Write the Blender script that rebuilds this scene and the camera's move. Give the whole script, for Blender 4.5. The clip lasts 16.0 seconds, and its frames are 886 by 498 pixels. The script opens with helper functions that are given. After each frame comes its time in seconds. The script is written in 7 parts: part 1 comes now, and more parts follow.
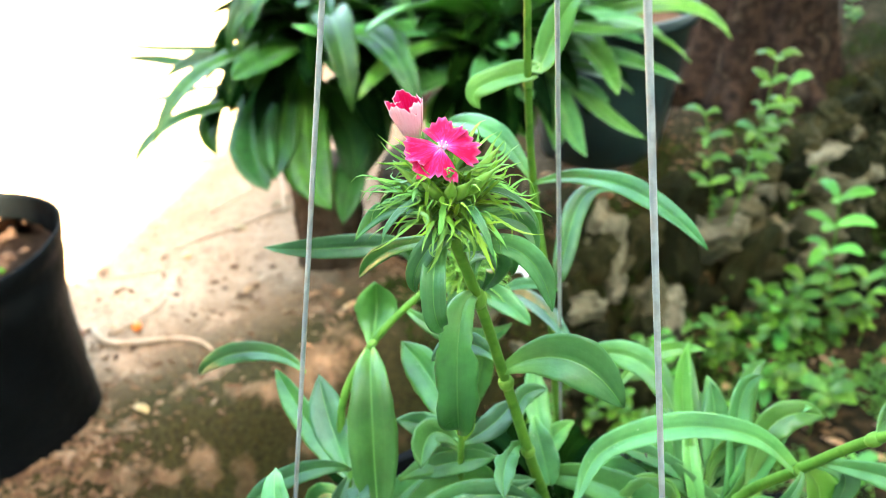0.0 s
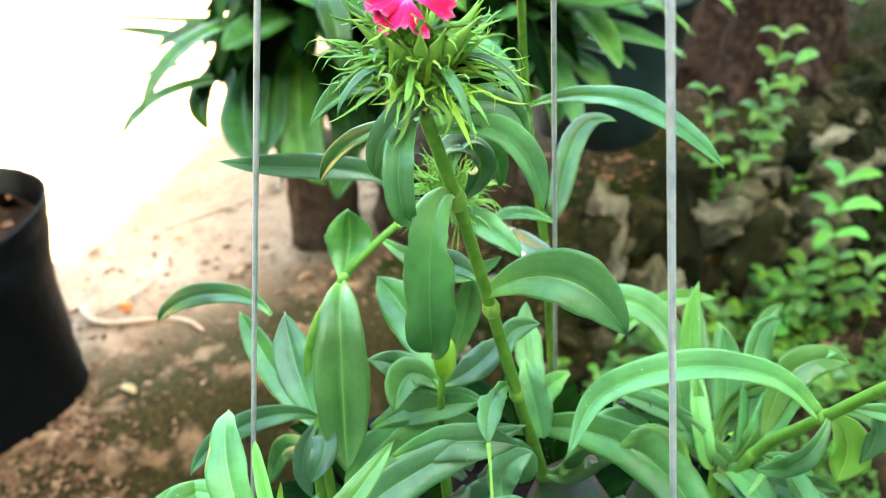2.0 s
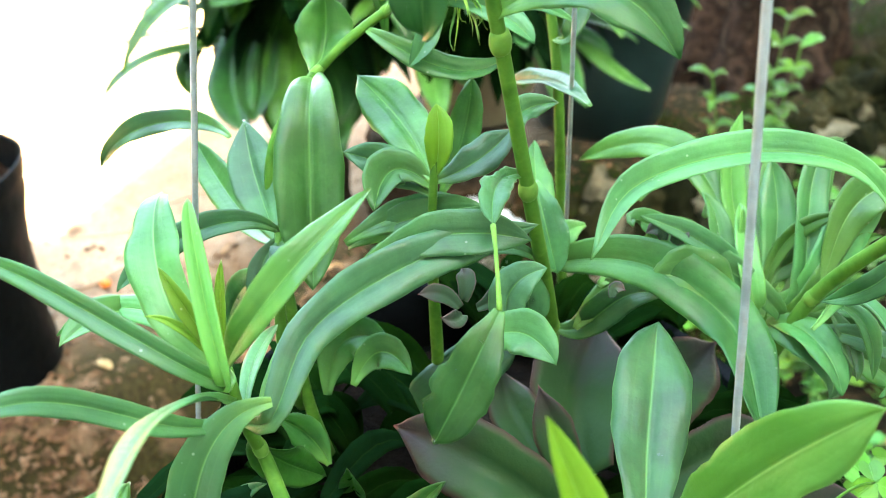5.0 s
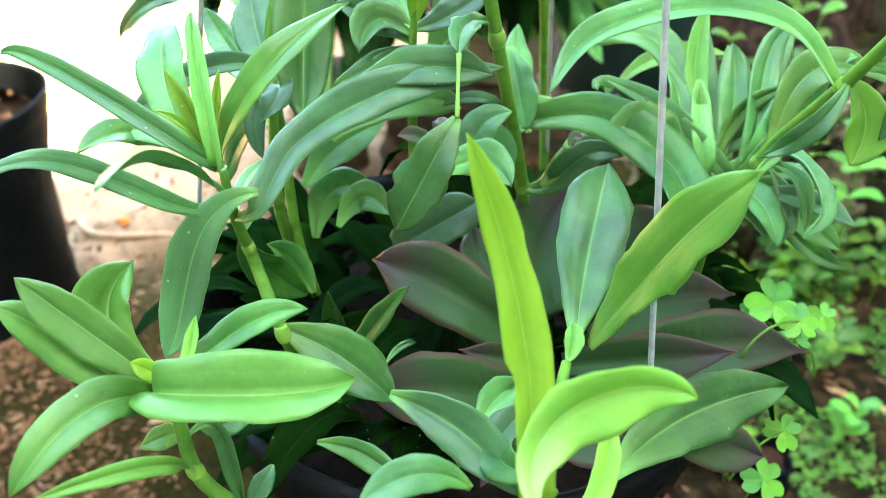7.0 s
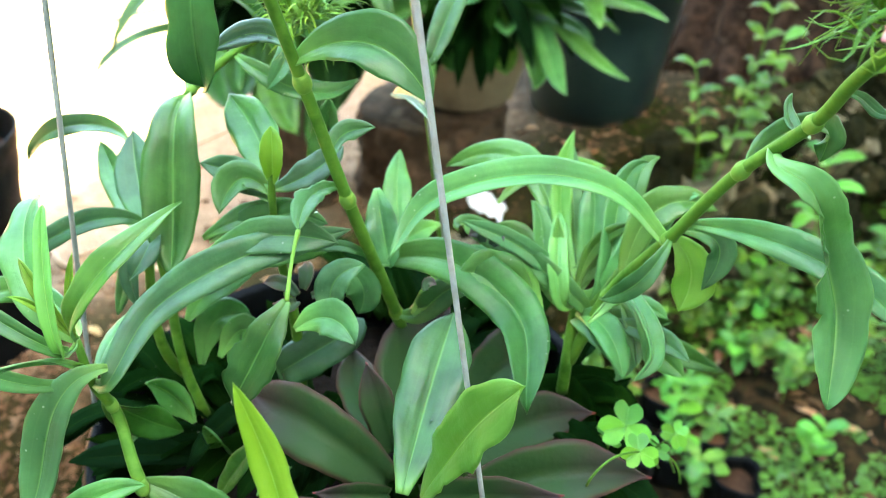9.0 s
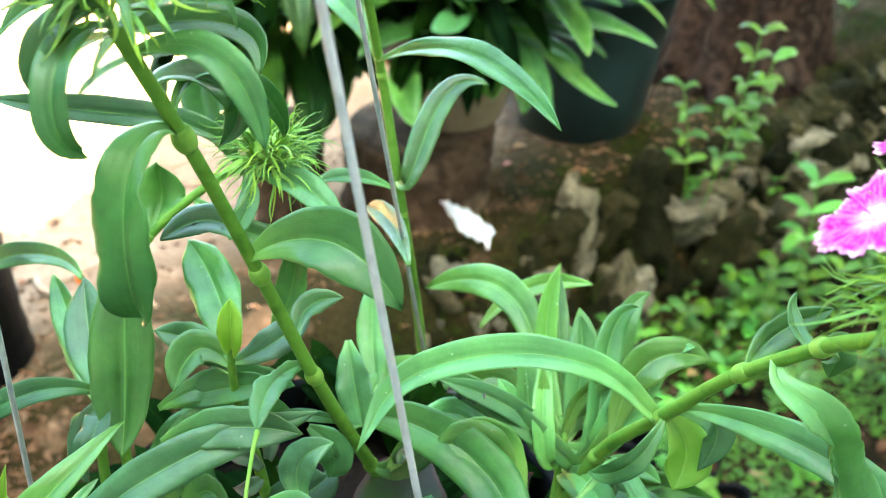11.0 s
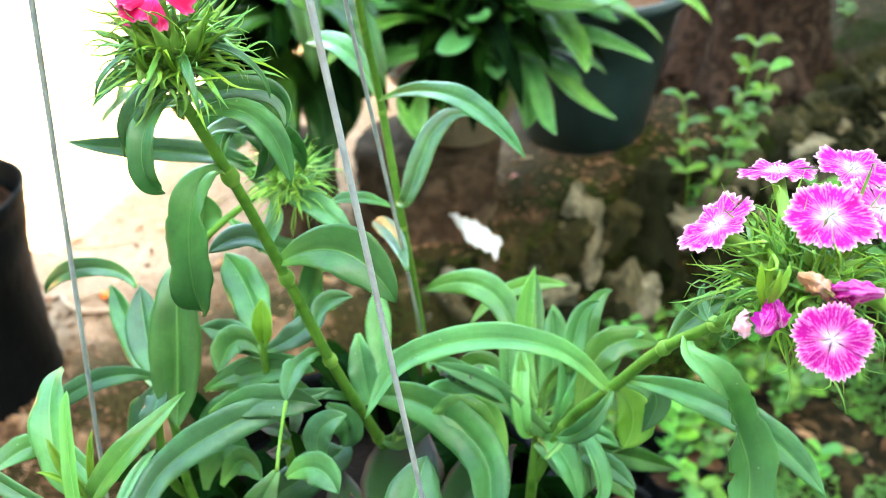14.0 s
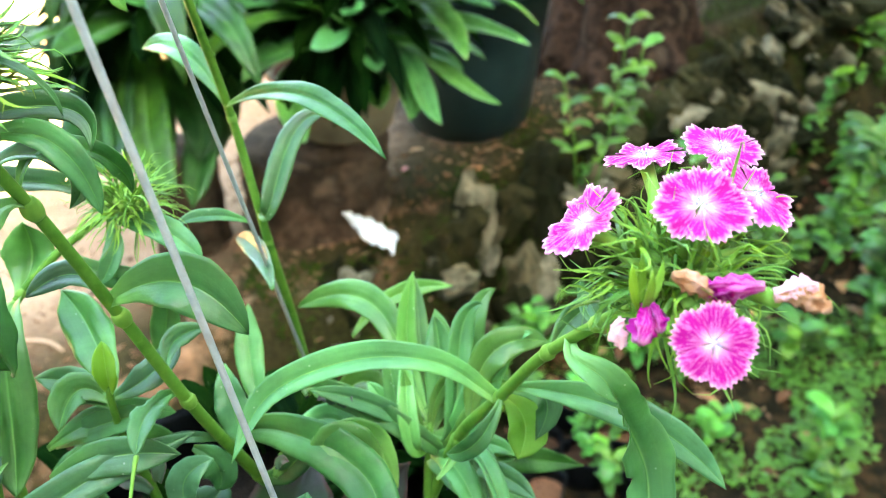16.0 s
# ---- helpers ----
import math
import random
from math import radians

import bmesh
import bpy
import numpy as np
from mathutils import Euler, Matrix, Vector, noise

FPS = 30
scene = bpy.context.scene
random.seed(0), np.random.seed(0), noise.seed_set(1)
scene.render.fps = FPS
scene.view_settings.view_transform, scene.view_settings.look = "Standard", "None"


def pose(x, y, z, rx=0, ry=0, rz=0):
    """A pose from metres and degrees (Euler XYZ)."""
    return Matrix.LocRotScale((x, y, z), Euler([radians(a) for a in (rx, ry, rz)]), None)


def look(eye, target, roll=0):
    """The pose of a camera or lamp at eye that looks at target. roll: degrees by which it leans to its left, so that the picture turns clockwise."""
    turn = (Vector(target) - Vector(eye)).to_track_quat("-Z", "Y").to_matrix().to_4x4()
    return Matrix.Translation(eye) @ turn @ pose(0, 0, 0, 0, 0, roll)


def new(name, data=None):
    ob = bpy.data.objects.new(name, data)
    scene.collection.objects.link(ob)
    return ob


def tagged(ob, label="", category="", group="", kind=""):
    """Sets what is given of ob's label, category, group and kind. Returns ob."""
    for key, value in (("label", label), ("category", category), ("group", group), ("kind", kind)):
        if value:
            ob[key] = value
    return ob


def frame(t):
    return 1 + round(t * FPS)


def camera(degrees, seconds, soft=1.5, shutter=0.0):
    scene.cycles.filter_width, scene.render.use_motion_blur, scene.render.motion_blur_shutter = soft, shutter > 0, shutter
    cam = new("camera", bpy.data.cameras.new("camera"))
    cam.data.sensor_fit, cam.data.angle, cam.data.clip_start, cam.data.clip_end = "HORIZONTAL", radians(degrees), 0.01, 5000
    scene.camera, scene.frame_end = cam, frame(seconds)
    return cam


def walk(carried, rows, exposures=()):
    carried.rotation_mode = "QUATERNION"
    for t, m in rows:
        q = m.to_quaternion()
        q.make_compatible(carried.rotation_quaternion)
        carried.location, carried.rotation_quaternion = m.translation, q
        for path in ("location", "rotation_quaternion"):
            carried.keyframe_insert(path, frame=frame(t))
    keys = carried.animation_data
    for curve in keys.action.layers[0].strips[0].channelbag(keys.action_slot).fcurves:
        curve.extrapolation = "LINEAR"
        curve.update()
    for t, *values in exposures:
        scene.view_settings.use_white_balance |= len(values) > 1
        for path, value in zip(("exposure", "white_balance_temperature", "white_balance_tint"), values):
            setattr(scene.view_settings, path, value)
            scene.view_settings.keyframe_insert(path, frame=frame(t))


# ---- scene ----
cam = camera(56.78, 16.0, soft=0.6)
PATH = [
    (0, (0.0609, 0.0542, 1.1171), (-0.0027, 1.7462, 0.0527), -2.78),
    (0.5, (0.0671, 0.0670, 1.1150), (0.0060, 1.7540, 0.0424), -2.93),
    (1, (0.0741, 0.0804, 1.1031), (0.0188, 1.7609, 0.0201), -2.72),
    (1.5, (0.0739, 0.0798, 1.0862), (0.0206, 1.7591, 0.0013), -2.52),
    (2, (0.0664, 0.0740, 1.0712), (0.0040, 1.7562, -0.0087), -2.37),
    (2.5, (0.0602, 0.0736, 1.0552), (-0.0124, 1.7553, -0.0249), -1.92),
    (3, (0.0577, 0.0830, 1.0420), (-0.0177, 1.7562, -0.0510), -1.67),
    (5.3, (0.0658, 0.0862, 0.9711), (0.0297, 1.7897, -0.0762), -0.60),
    (5.5, (0.0678, 0.0870, 0.9694), (0.0190, 1.7618, -0.1226), 0.05),
    (6, (0.0751, 0.0689, 0.9588), (-0.0126, 1.7346, -0.1447), 0.76),
    (6.5, (0.0829, 0.0515, 0.9502), (-0.0307, 1.7121, -0.1586), 1.00),
    (7, (0.0793, 0.0380, 0.9553), (-0.0036, 1.7001, -0.1538), 0.92),
    (7.5, (0.0858, 0.0356, 0.9667), (0.0402, 1.7108, -0.1249), 0.29),
    (8, (0.1030, 0.0313, 0.9821), (0.0686, 1.7036, -0.1143), 0.08),
    (8.5, (0.1183, 0.0328, 0.9979), (0.0697, 1.7033, -0.1007), 0.06),
    (9, (0.1260, 0.0505, 1.0075), (0.0586, 1.7213, -0.0898), 0.40),
    (9.5, (0.1199, 0.0828, 1.0182), (0.0601, 1.7430, -0.0954), 0.77),
    (10, (0.1225, 0.1005, 1.0261), (0.0877, 1.7625, -0.0859), 1.84),
    (10.2, (0.1240, 0.0970, 1.0323), (0.0902, 1.7590, -0.0797), 1.42),
    (12.3, (0.1358, 0.1094, 1.0582), (0.0648, 1.7938, -0.0179), -0.60),
    (12.5, (0.1389, 0.0942, 1.0645), (0.0528, 1.7734, -0.0186), -0.63),
    (12.7, (0.1447, 0.0752, 1.0666), (0.0462, 1.7460, -0.0284), -0.13),
    (13, (0.1431, 0.0616, 1.0667), (0.0449, 1.7342, -0.0255), -0.06),
    (13.5, (0.1415, 0.0513, 1.0784), (0.0528, 1.7307, -0.0041), -0.55),
    (14, (0.1399, 0.0475, 1.0768), (0.0635, 1.7318, 0.0010), -1.22),
    (14.5, (0.1424, 0.0441, 1.0716), (0.0563, 1.7225, -0.0125), -1.19),
    (15, (0.1498, 0.0411, 1.0699), (0.0836, 1.7146, -0.0233), -1.33),
    (15.5, (0.1545, 0.0584, 1.0701), (0.2425, 1.7318, -0.0217), -1.61),
    (16, (0.1541, 0.0729, 1.0672), (0.3137, 1.7382, -0.0288), -2.01),
]
walk(cam, [(t, look(eye, target, roll)) for t, eye, target, roll in PATH], exposures=[(0.0, 5.78, 8800, 1), (5.0, 5.86, 8800, 1), (7.0, 5.87, 8800, 1), (9.0, 5.77, 8800, 1), (12.0, 5.78, 8800, 1), (16.0, 5.72, 8800, 1)])

# ---- world and sun ----
cam.data.dof.use_dof = True
cam.data.dof.focus_distance = 0.225
cam.data.dof.aperture_fstop = 18.0

SUN_EL, SUN_AZ = 50.0, (0.45, -0.893)
world = bpy.data.worlds.new("sky")
scene.world = world
world.use_nodes = True
sky = world.node_tree.nodes.new("ShaderNodeTexSky")
sky.sky_type = "NISHITA"
sky.sun_disc = False
sky.sun_elevation = radians(SUN_EL)
sky.sun_rotation = math.atan2(SUN_AZ[0], SUN_AZ[1])
world.node_tree.links.new(sky.outputs[0], world.node_tree.nodes["Background"].inputs[0])
world.node_tree.nodes["Background"].inputs[1].default_value = 0.1
sun_data = bpy.data.lights.new("sun", "SUN")
sun_data.energy = 5.0
sun_data.angle = radians(0.6)
sun_data.color = (1.0, 0.95, 0.87)
sun = new("sun", sun_data)
c50 = math.cos(radians(SUN_EL))
sun.matrix_world = look((SUN_AZ[0] * c50 * 20, SUN_AZ[1] * c50 * 20, 20 * math.sin(radians(SUN_EL))), (0, 0, 0))


# ---- materials ----
def material(name):
    m = bpy.data.materials.new(name)
    m.use_nodes = True
    nt = m.node_tree
    return m, nt, nt.nodes["Principled BSDF"]


def node(nt, kind, **values):
    n = nt.nodes.new(kind)
    for key, value in values.items():
        n.inputs[key].default_value = value
    return n


def ramp(nt, source, stops):
    n = nt.nodes.new("ShaderNodeValToRGB")
    while len(n.color_ramp.elements) < len(stops):
        n.color_ramp.elements.new(0.5)
    for e, (p, c) in zip(n.color_ramp.elements, stops):
        e.position = p
        e.color = (*c, 1) if len(c) == 3 else c
    nt.links.new(source, n.inputs[0])
    return n.outputs[0]


def mix(nt, factor, a, b, mode="MIX"):
    n = nt.nodes.new("ShaderNodeMix")
    n.data_type = "RGBA"
    n.blend_type = mode
    for value, slot in ((factor, 0), (a, 6), (b, 7)):
        if hasattr(value, "is_output"):
            nt.links.new(value, n.inputs[slot])
        else:
            n.inputs[slot].default_value = value if slot == 0 else (*value, 1)
    return n.outputs[2]


def arith(nt, op, a, b=0.0, c=0.0):
    n = nt.nodes.new("ShaderNodeMath")
    n.operation = op
    for k, value in enumerate((a, b, c)):
        if hasattr(value, "is_output"):
            nt.links.new(value, n.inputs[k])
        else:
            n.inputs[k].default_value = value
    return n.outputs[0]


def noise_of(nt, scale, detail=4.0, coords=None, rough=0.55):
    n = node(nt, "ShaderNodeTexNoise", Scale=scale, Detail=detail, Roughness=rough)
    if coords is None:
        coords = nt.nodes.new("ShaderNodeTexCoord").outputs["Object"]
    nt.links.new(coords, n.inputs["Vector"])
    return n.outputs[0]


def bump(nt, height, strength, distance, bsdf):
    n = node(nt, "ShaderNodeBump", Strength=strength, Distance=distance)
    nt.links.new(height, n.inputs["Height"])
    nt.links.new(n.outputs[0], bsdf.inputs["Normal"])
    return n.outputs[0]


def leaf_material(name, dark, light, rib, glow, rough=0.36, through_light=0.11, spots=0.5, gloss=0.3):
    """Leaf: UV x runs across (0.5 on the midrib), UV y from base to tip."""
    m, nt, b = material(name)
    uv = nt.nodes.new("ShaderNodeUVMap")
    sep = nt.nodes.new("ShaderNodeSeparateXYZ")
    nt.links.new(uv.outputs[0], sep.inputs[0])
    across = arith(nt, "ABSOLUTE", arith(nt, "SUBTRACT", sep.outputs[0], 0.5))
    info = nt.nodes.new("ShaderNodeObjectInfo")
    n1 = noise_of(nt, 60, 6, None, 0.65)
    n2 = noise_of(nt, 420, 3)
    base = mix(nt, ramp(nt, n1, [(0.3, (0, 0, 0)), (0.7, (1, 1, 1))]), dark, light)
    base = mix(nt, arith(nt, "MULTIPLY", n2, 0.25), base, light)
    # paler yellowish foot, deeper tip
    foot = ramp(nt, arith(nt, "ADD", sep.outputs[1], arith(nt, "MULTIPLY_ADD", noise_of(nt, 22, 3), 0.5, -0.25)), [(0.05, (0.6, 0.6, 0.6)), (0.4, (0, 0, 0))])
    base = mix(nt, foot, base, rib)
    blotch = ramp(nt, noise_of(nt, 24, 4), [(0.4, (0, 0, 0)), (0.62, (0.75, 0.75, 0.75))])
    base = mix(nt, blotch, base, dark)
    # fine streaks along the blade
    grain = node(nt, "ShaderNodeMapping", Scale=(70.0, 5.0, 1.0))
    nt.links.new(uv.outputs[0], grain.inputs[0])
    streak = node(nt, "ShaderNodeTexNoise", Scale=1.0, Detail=5.0, Roughness=0.65)
    nt.links.new(grain.outputs[0], streak.inputs["Vector"])
    base = mix(nt, ramp(nt, streak.outputs[0], [(0.3, (0.1, 0.1, 0.1)), (0.62, (0, 0, 0))]), base, dark)
    # darker or lighter leaves of one plant
    hue = nt.nodes.new("ShaderNodeHueSaturation")
    nt.links.new(base, hue.inputs["Color"])
    other = arith(nt, "FRACT", arith(nt, "MULTIPLY", info.outputs["Random"], 17.3))
    nt.links.new(arith(nt, "MULTIPLY_ADD", other, 0.05, 0.477), hue.inputs["Hue"])
    nt.links.new(arith(nt, "MULTIPLY_ADD", other, -0.16, 1.1), hue.inputs["Saturation"])
    nt.links.new(arith(nt, "MULTIPLY_ADD", info.outputs["Random"], 0.8, 0.66), hue.inputs["Value"])
    # midrib and two faint side veins along the blade
    mid = ramp(nt, across, [(0.0, (1, 1, 1)), (0.01, (0.7, 0.7, 0.7)), (0.03, (0, 0, 0))])
    side = ramp(nt, arith(nt, "ABSOLUTE", arith(nt, "SUBTRACT", across, 0.24)), [(0.0, (0.05, 0.05, 0.05)), (0.025, (0, 0, 0))])
    edge = ramp(nt, across, [(0.485, (0, 0, 0)), (0.5, (0.35, 0.35, 0.35))])
    stalk = ramp(nt, sep.outputs[1], [(0.0, (0.7, 0.7, 0.7)), (0.16, (0, 0, 0))])
    mark = arith(nt, "MAXIMUM", arith(nt, "MULTIPLY", mid, 0.6), arith(nt, "MAXIMUM", arith(nt, "MAXIMUM", side, edge), stalk))
    col = mix(nt, mark, hue.outputs[0], rib)
    # pale specks
    vor = node(nt, "ShaderNodeTexVoronoi", Scale=260.0)
    nt.links.new(nt.nodes.new("ShaderNodeTexCoord").outputs["Object"], vor.inputs["Vector"])
    speck = ramp(nt, vor.outputs["Distance"], [(0.06, (1, 1, 1)), (0.12, (0, 0, 0))])
    patch = ramp(nt, noise_of(nt, 35, 2), [(0.58, (0, 0, 0)), (0.66, (1, 1, 1))])
    col = mix(nt, arith(nt, "MULTIPLY", arith(nt, "MULTIPLY", speck, patch), spots), col, (0.5, 0.6, 0.4))
    nt.links.new(col, b.inputs["Base Color"])
    b.inputs["Roughness"].default_value = rough
    nt.links.new(arith(nt, "MULTIPLY_ADD", n1, 0.4, rough - 0.2), b.inputs["Roughness"])
    b.inputs["Specular IOR Level"].default_value = gloss
    h = arith(nt, "ADD", arith(nt, "MULTIPLY", n2, 0.25), arith(nt, "MULTIPLY", mid, -0.6))
    h = arith(nt, "ADD", h, arith(nt, "MULTIPLY", noise_of(nt, 150, 3), 1.3))
    h = arith(nt, "ADD", h, arith(nt, "MULTIPLY", streak.outputs[0], 0.1))
    groove = ramp(nt, arith(nt, "ABSOLUTE", arith(nt, "SUBTRACT", across, 0.24)), [(0.0, (1, 1, 1)), (0.07, (0, 0, 0))])
    h = arith(nt, "ADD", h, arith(nt, "MULTIPLY", groove, -0.1))
    nrm = bump(nt, h, 0.45, 0.0008, b)
    tr = nt.nodes.new("ShaderNodeBsdfTranslucent")
    nt.links.new(mix(nt, 0.6, col, glow), tr.inputs["Color"])
    nt.links.new(nrm, tr.inputs["Normal"])
    ms = nt.nodes.new("ShaderNodeMixShader")
    ms.inputs[0].default_value = through_light
    nt.links.new(b.outputs[0], ms.inputs[1])
    nt.links.new(tr.outputs[0], ms.inputs[2])
    nt.links.new(ms.outputs[0], nt.nodes["Material Output"].inputs["Surface"])
    return m


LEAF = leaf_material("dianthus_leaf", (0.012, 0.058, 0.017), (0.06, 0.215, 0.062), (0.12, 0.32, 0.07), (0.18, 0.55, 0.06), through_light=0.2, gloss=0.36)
# Near-black copy of LEAF: the dark of shaded gaps put into its colour.
LEAF_GAP_SHADE = leaf_material("gap_shade_leaf", (0.001, 0.005, 0.0012), (0.004, 0.018, 0.0035), (0.014, 0.04, 0.008), (0.06, 0.25, 0.02), gloss=0.0)
# Darker copy of LEAF: the shade low among the stems put into colour.
LEAF_SHADED = leaf_material("shaded_leaf", (0.008, 0.04, 0.012), (0.036, 0.142, 0.042), (0.08, 0.21, 0.055), (0.12, 0.38, 0.03), through_light=0.16, gloss=0.24)
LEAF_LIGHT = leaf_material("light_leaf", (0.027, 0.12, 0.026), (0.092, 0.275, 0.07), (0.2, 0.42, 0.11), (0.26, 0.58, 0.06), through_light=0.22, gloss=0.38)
LEAF_YOUNG = leaf_material("young_leaf", (0.1, 0.27, 0.035), (0.19, 0.41, 0.08), (0.27, 0.5, 0.13), (0.28, 0.52, 0.07), through_light=0.36, gloss=0.25)
BRACT = leaf_material("bract", (0.085, 0.24, 0.03), (0.22, 0.45, 0.08), (0.26, 0.45, 0.11), (0.32, 0.55, 0.07), through_light=0.24, spots=0.0)
STRAP = leaf_material("strap_leaf", (0.006, 0.034, 0.006), (0.03, 0.11, 0.018), (0.07, 0.19, 0.035), (0.14, 0.45, 0.04), rough=0.4, through_light=0.14, gloss=0.22)
STRAP_PALE = leaf_material("pale_strap_leaf", (0.03, 0.13, 0.024), (0.12, 0.34, 0.08), (0.16, 0.38, 0.1), (0.2, 0.5, 0.06), rough=0.34, through_light=0.24, gloss=0.55)
WEED = leaf_material("weed_leaf", (0.024, 0.085, 0.012), (0.095, 0.25, 0.032), (0.1, 0.21, 0.04), (0.15, 0.4, 0.04), through_light=0.2, spots=0.2)
CLOVER = leaf_material("clover_leaf", (0.06, 0.25, 0.035), (0.1, 0.36, 0.06), (0.16, 0.42, 0.1), (0.25, 0.55, 0.06), through_light=0.28, spots=0.0)
DRY = leaf_material("dry_leaf", (0.2, 0.1, 0.045), (0.38, 0.22, 0.11), (0.45, 0.32, 0.2), (0.4, 0.25, 0.1), rough=0.8, through_light=0.1, spots=0.0)


def plain(name, colours, scale, rough, bump_scale=None, bump_strength=0.3, distance=0.002, metal=0.0, detail=5.0, random_value=0.0):
    """A surface whose colour wanders between the given colours at two scales."""
    m, nt, b = material(name)
    steps = [(0.3 + 0.4 * k / max(1, len(colours) - 1), c) for k, c in enumerate(colours)]
    col = ramp(nt, noise_of(nt, scale, detail), steps)
    col = mix(nt, arith(nt, "MULTIPLY", noise_of(nt, scale * 9, 3), 0.45), col, colours[0])
    if random_value:
        hue = nt.nodes.new("ShaderNodeHueSaturation")
        info = nt.nodes.new("ShaderNodeObjectInfo")
        nt.links.new(col, hue.inputs["Color"])
        nt.links.new(arith(nt, "MULTIPLY_ADD", info.outputs["Random"], random_value, 1 - random_value / 2), hue.inputs["Value"])
        col = hue.outputs[0]
    nt.links.new(col, b.inputs["Base Color"])
    b.inputs["Roughness"].default_value = rough
    b.inputs["Metallic"].default_value = metal
    b.inputs["Specular IOR Level"].default_value = 0.06 if rough > 0.4 else 0.3
    if bump_scale:
        bump(nt, noise_of(nt, bump_scale, 6), bump_strength, distance, b)
    return m


STEM = plain("stem", [(0.03, 0.11, 0.014), (0.085, 0.21, 0.032), (0.055, 0.16, 0.022)], 90, 0.45, 600, 0.2, 0.0004)
NODE = plain("stem_node", [(0.08, 0.2, 0.03), (0.15, 0.29, 0.06)], 200, 0.5, 700, 0.3, 0.0004)
WIRE = plain("galvanised_wire", [(0.22, 0.26, 0.26), (0.36, 0.41, 0.41), (0.28, 0.3, 0.29)], 130, 0.5, 900, 0.3, 0.0003, metal=0.25)
BLACK = plain("black_plastic", [(0.0015, 0.002, 0.0022), (0.004, 0.005, 0.0055)], 12, 0.5, 45, 0.5, 0.006)
POTSOIL = plain("potting_soil", [(0.006, 0.005, 0.004), (0.02, 0.013, 0.009)], 120, 0.95, 400, 0.8, 0.004)
BAGSOIL = plain("red_soil", [(0.05, 0.02, 0.01), (0.2, 0.1, 0.055), (0.1, 0.045, 0.022)], 60, 0.95, 160, 1.0, 0.01)
BUCKET = plain("dark_green_plastic", [(0.008, 0.02, 0.02), (0.015, 0.035, 0.034)], 8, 0.4, 40, 0.15, 0.002)
CLAY = plain("pale_clay", [(0.14, 0.1, 0.06), (0.27, 0.21, 0.13), (0.2, 0.15, 0.09)], 9, 0.85, 60, 0.5, 0.004)
BARK = plain("bark", [(0.005, 0.003, 0.002), (0.05, 0.03, 0.02), (0.012, 0.007, 0.005), (0.085, 0.06, 0.04)], 11, 0.9, 40, 1.0, 0.02)

LOG = plain("log_bark", [(0.02, 0.012, 0.008), (0.11, 0.07, 0.045), (0.04, 0.025, 0.016), (0.17, 0.12, 0.08)], 9, 0.9, 34, 1.0, 0.02)


def stone_material():
    """Each stone dark and mossy, brown or pale tan, with blotches of lichen."""
    m, nt, b = material("mossy_stone")
    info = nt.nodes.new("ShaderNodeObjectInfo")
    tone = ramp(nt, info.outputs["Random"], [(0.0, (0.006, 0.008, 0.002)), (0.4, (0.022, 0.024, 0.007)), (0.62, (0.07, 0.062, 0.024)), (0.76, (0.27, 0.235, 0.14)), (1.0, (0.4, 0.37, 0.26))])
    coords = nt.nodes.new("ShaderNodeTexCoord").outputs["Generated"]
    n1, n2 = noise_of(nt, 3.0, 7, coords, 0.65), noise_of(nt, 22, 4, coords)
    col = mix(nt, ramp(nt, n1, [(0.42, (0, 0, 0)), (0.66, (0.85, 0.85, 0.85))]), tone, (0.014, 0.02, 0.005))
    col = mix(nt, arith(nt, "MULTIPLY", n2, 0.6), col, (0.02, 0.016, 0.01))
    nt.links.new(col, b.inputs["Base Color"])
    b.inputs["Roughness"].default_value = 0.95
    b.inputs["Specular IOR Level"].default_value = 0.08
    bump(nt, arith(nt, "ADD", n1, arith(nt, "MULTIPLY", n2, 0.3)), 1.0, 0.03, b)
    return m


STONE = stone_material()
PAPER = plain("white_paper", [(0.4, 0.47, 0.5), (0.66, 0.7, 0.71)], 20, 0.7, 60, 0.4, 0.004)
TWIG = plain("dry_twig", [(0.3, 0.19, 0.12), (0.5, 0.36, 0.25)], 40, 0.85, 150, 0.5, 0.002)
ORANGE = plain("orange_berry", [(0.7, 0.13, 0.02), (0.85, 0.22, 0.03)], 60, 0.4)
PINKBIT = plain("fallen_petal", [(0.6, 0.2, 0.18), (0.75, 0.35, 0.32)], 60, 0.6)
WITHER = plain("withered_petal", [(0.3, 0.12, 0.05), (0.5, 0.28, 0.17), (0.55, 0.35, 0.3)], 200, 0.8, 500, 0.6, 0.001)
PLASTER = plain("sun_block_plaster", [(0.5, 0.47, 0.42), (0.62, 0.59, 0.53)], 2, 0.9, 40, 0.3, 0.004)
ANTHER = plain("anther", [(0.35, 0.38, 0.6), (0.55, 0.58, 0.75)], 500, 0.6)


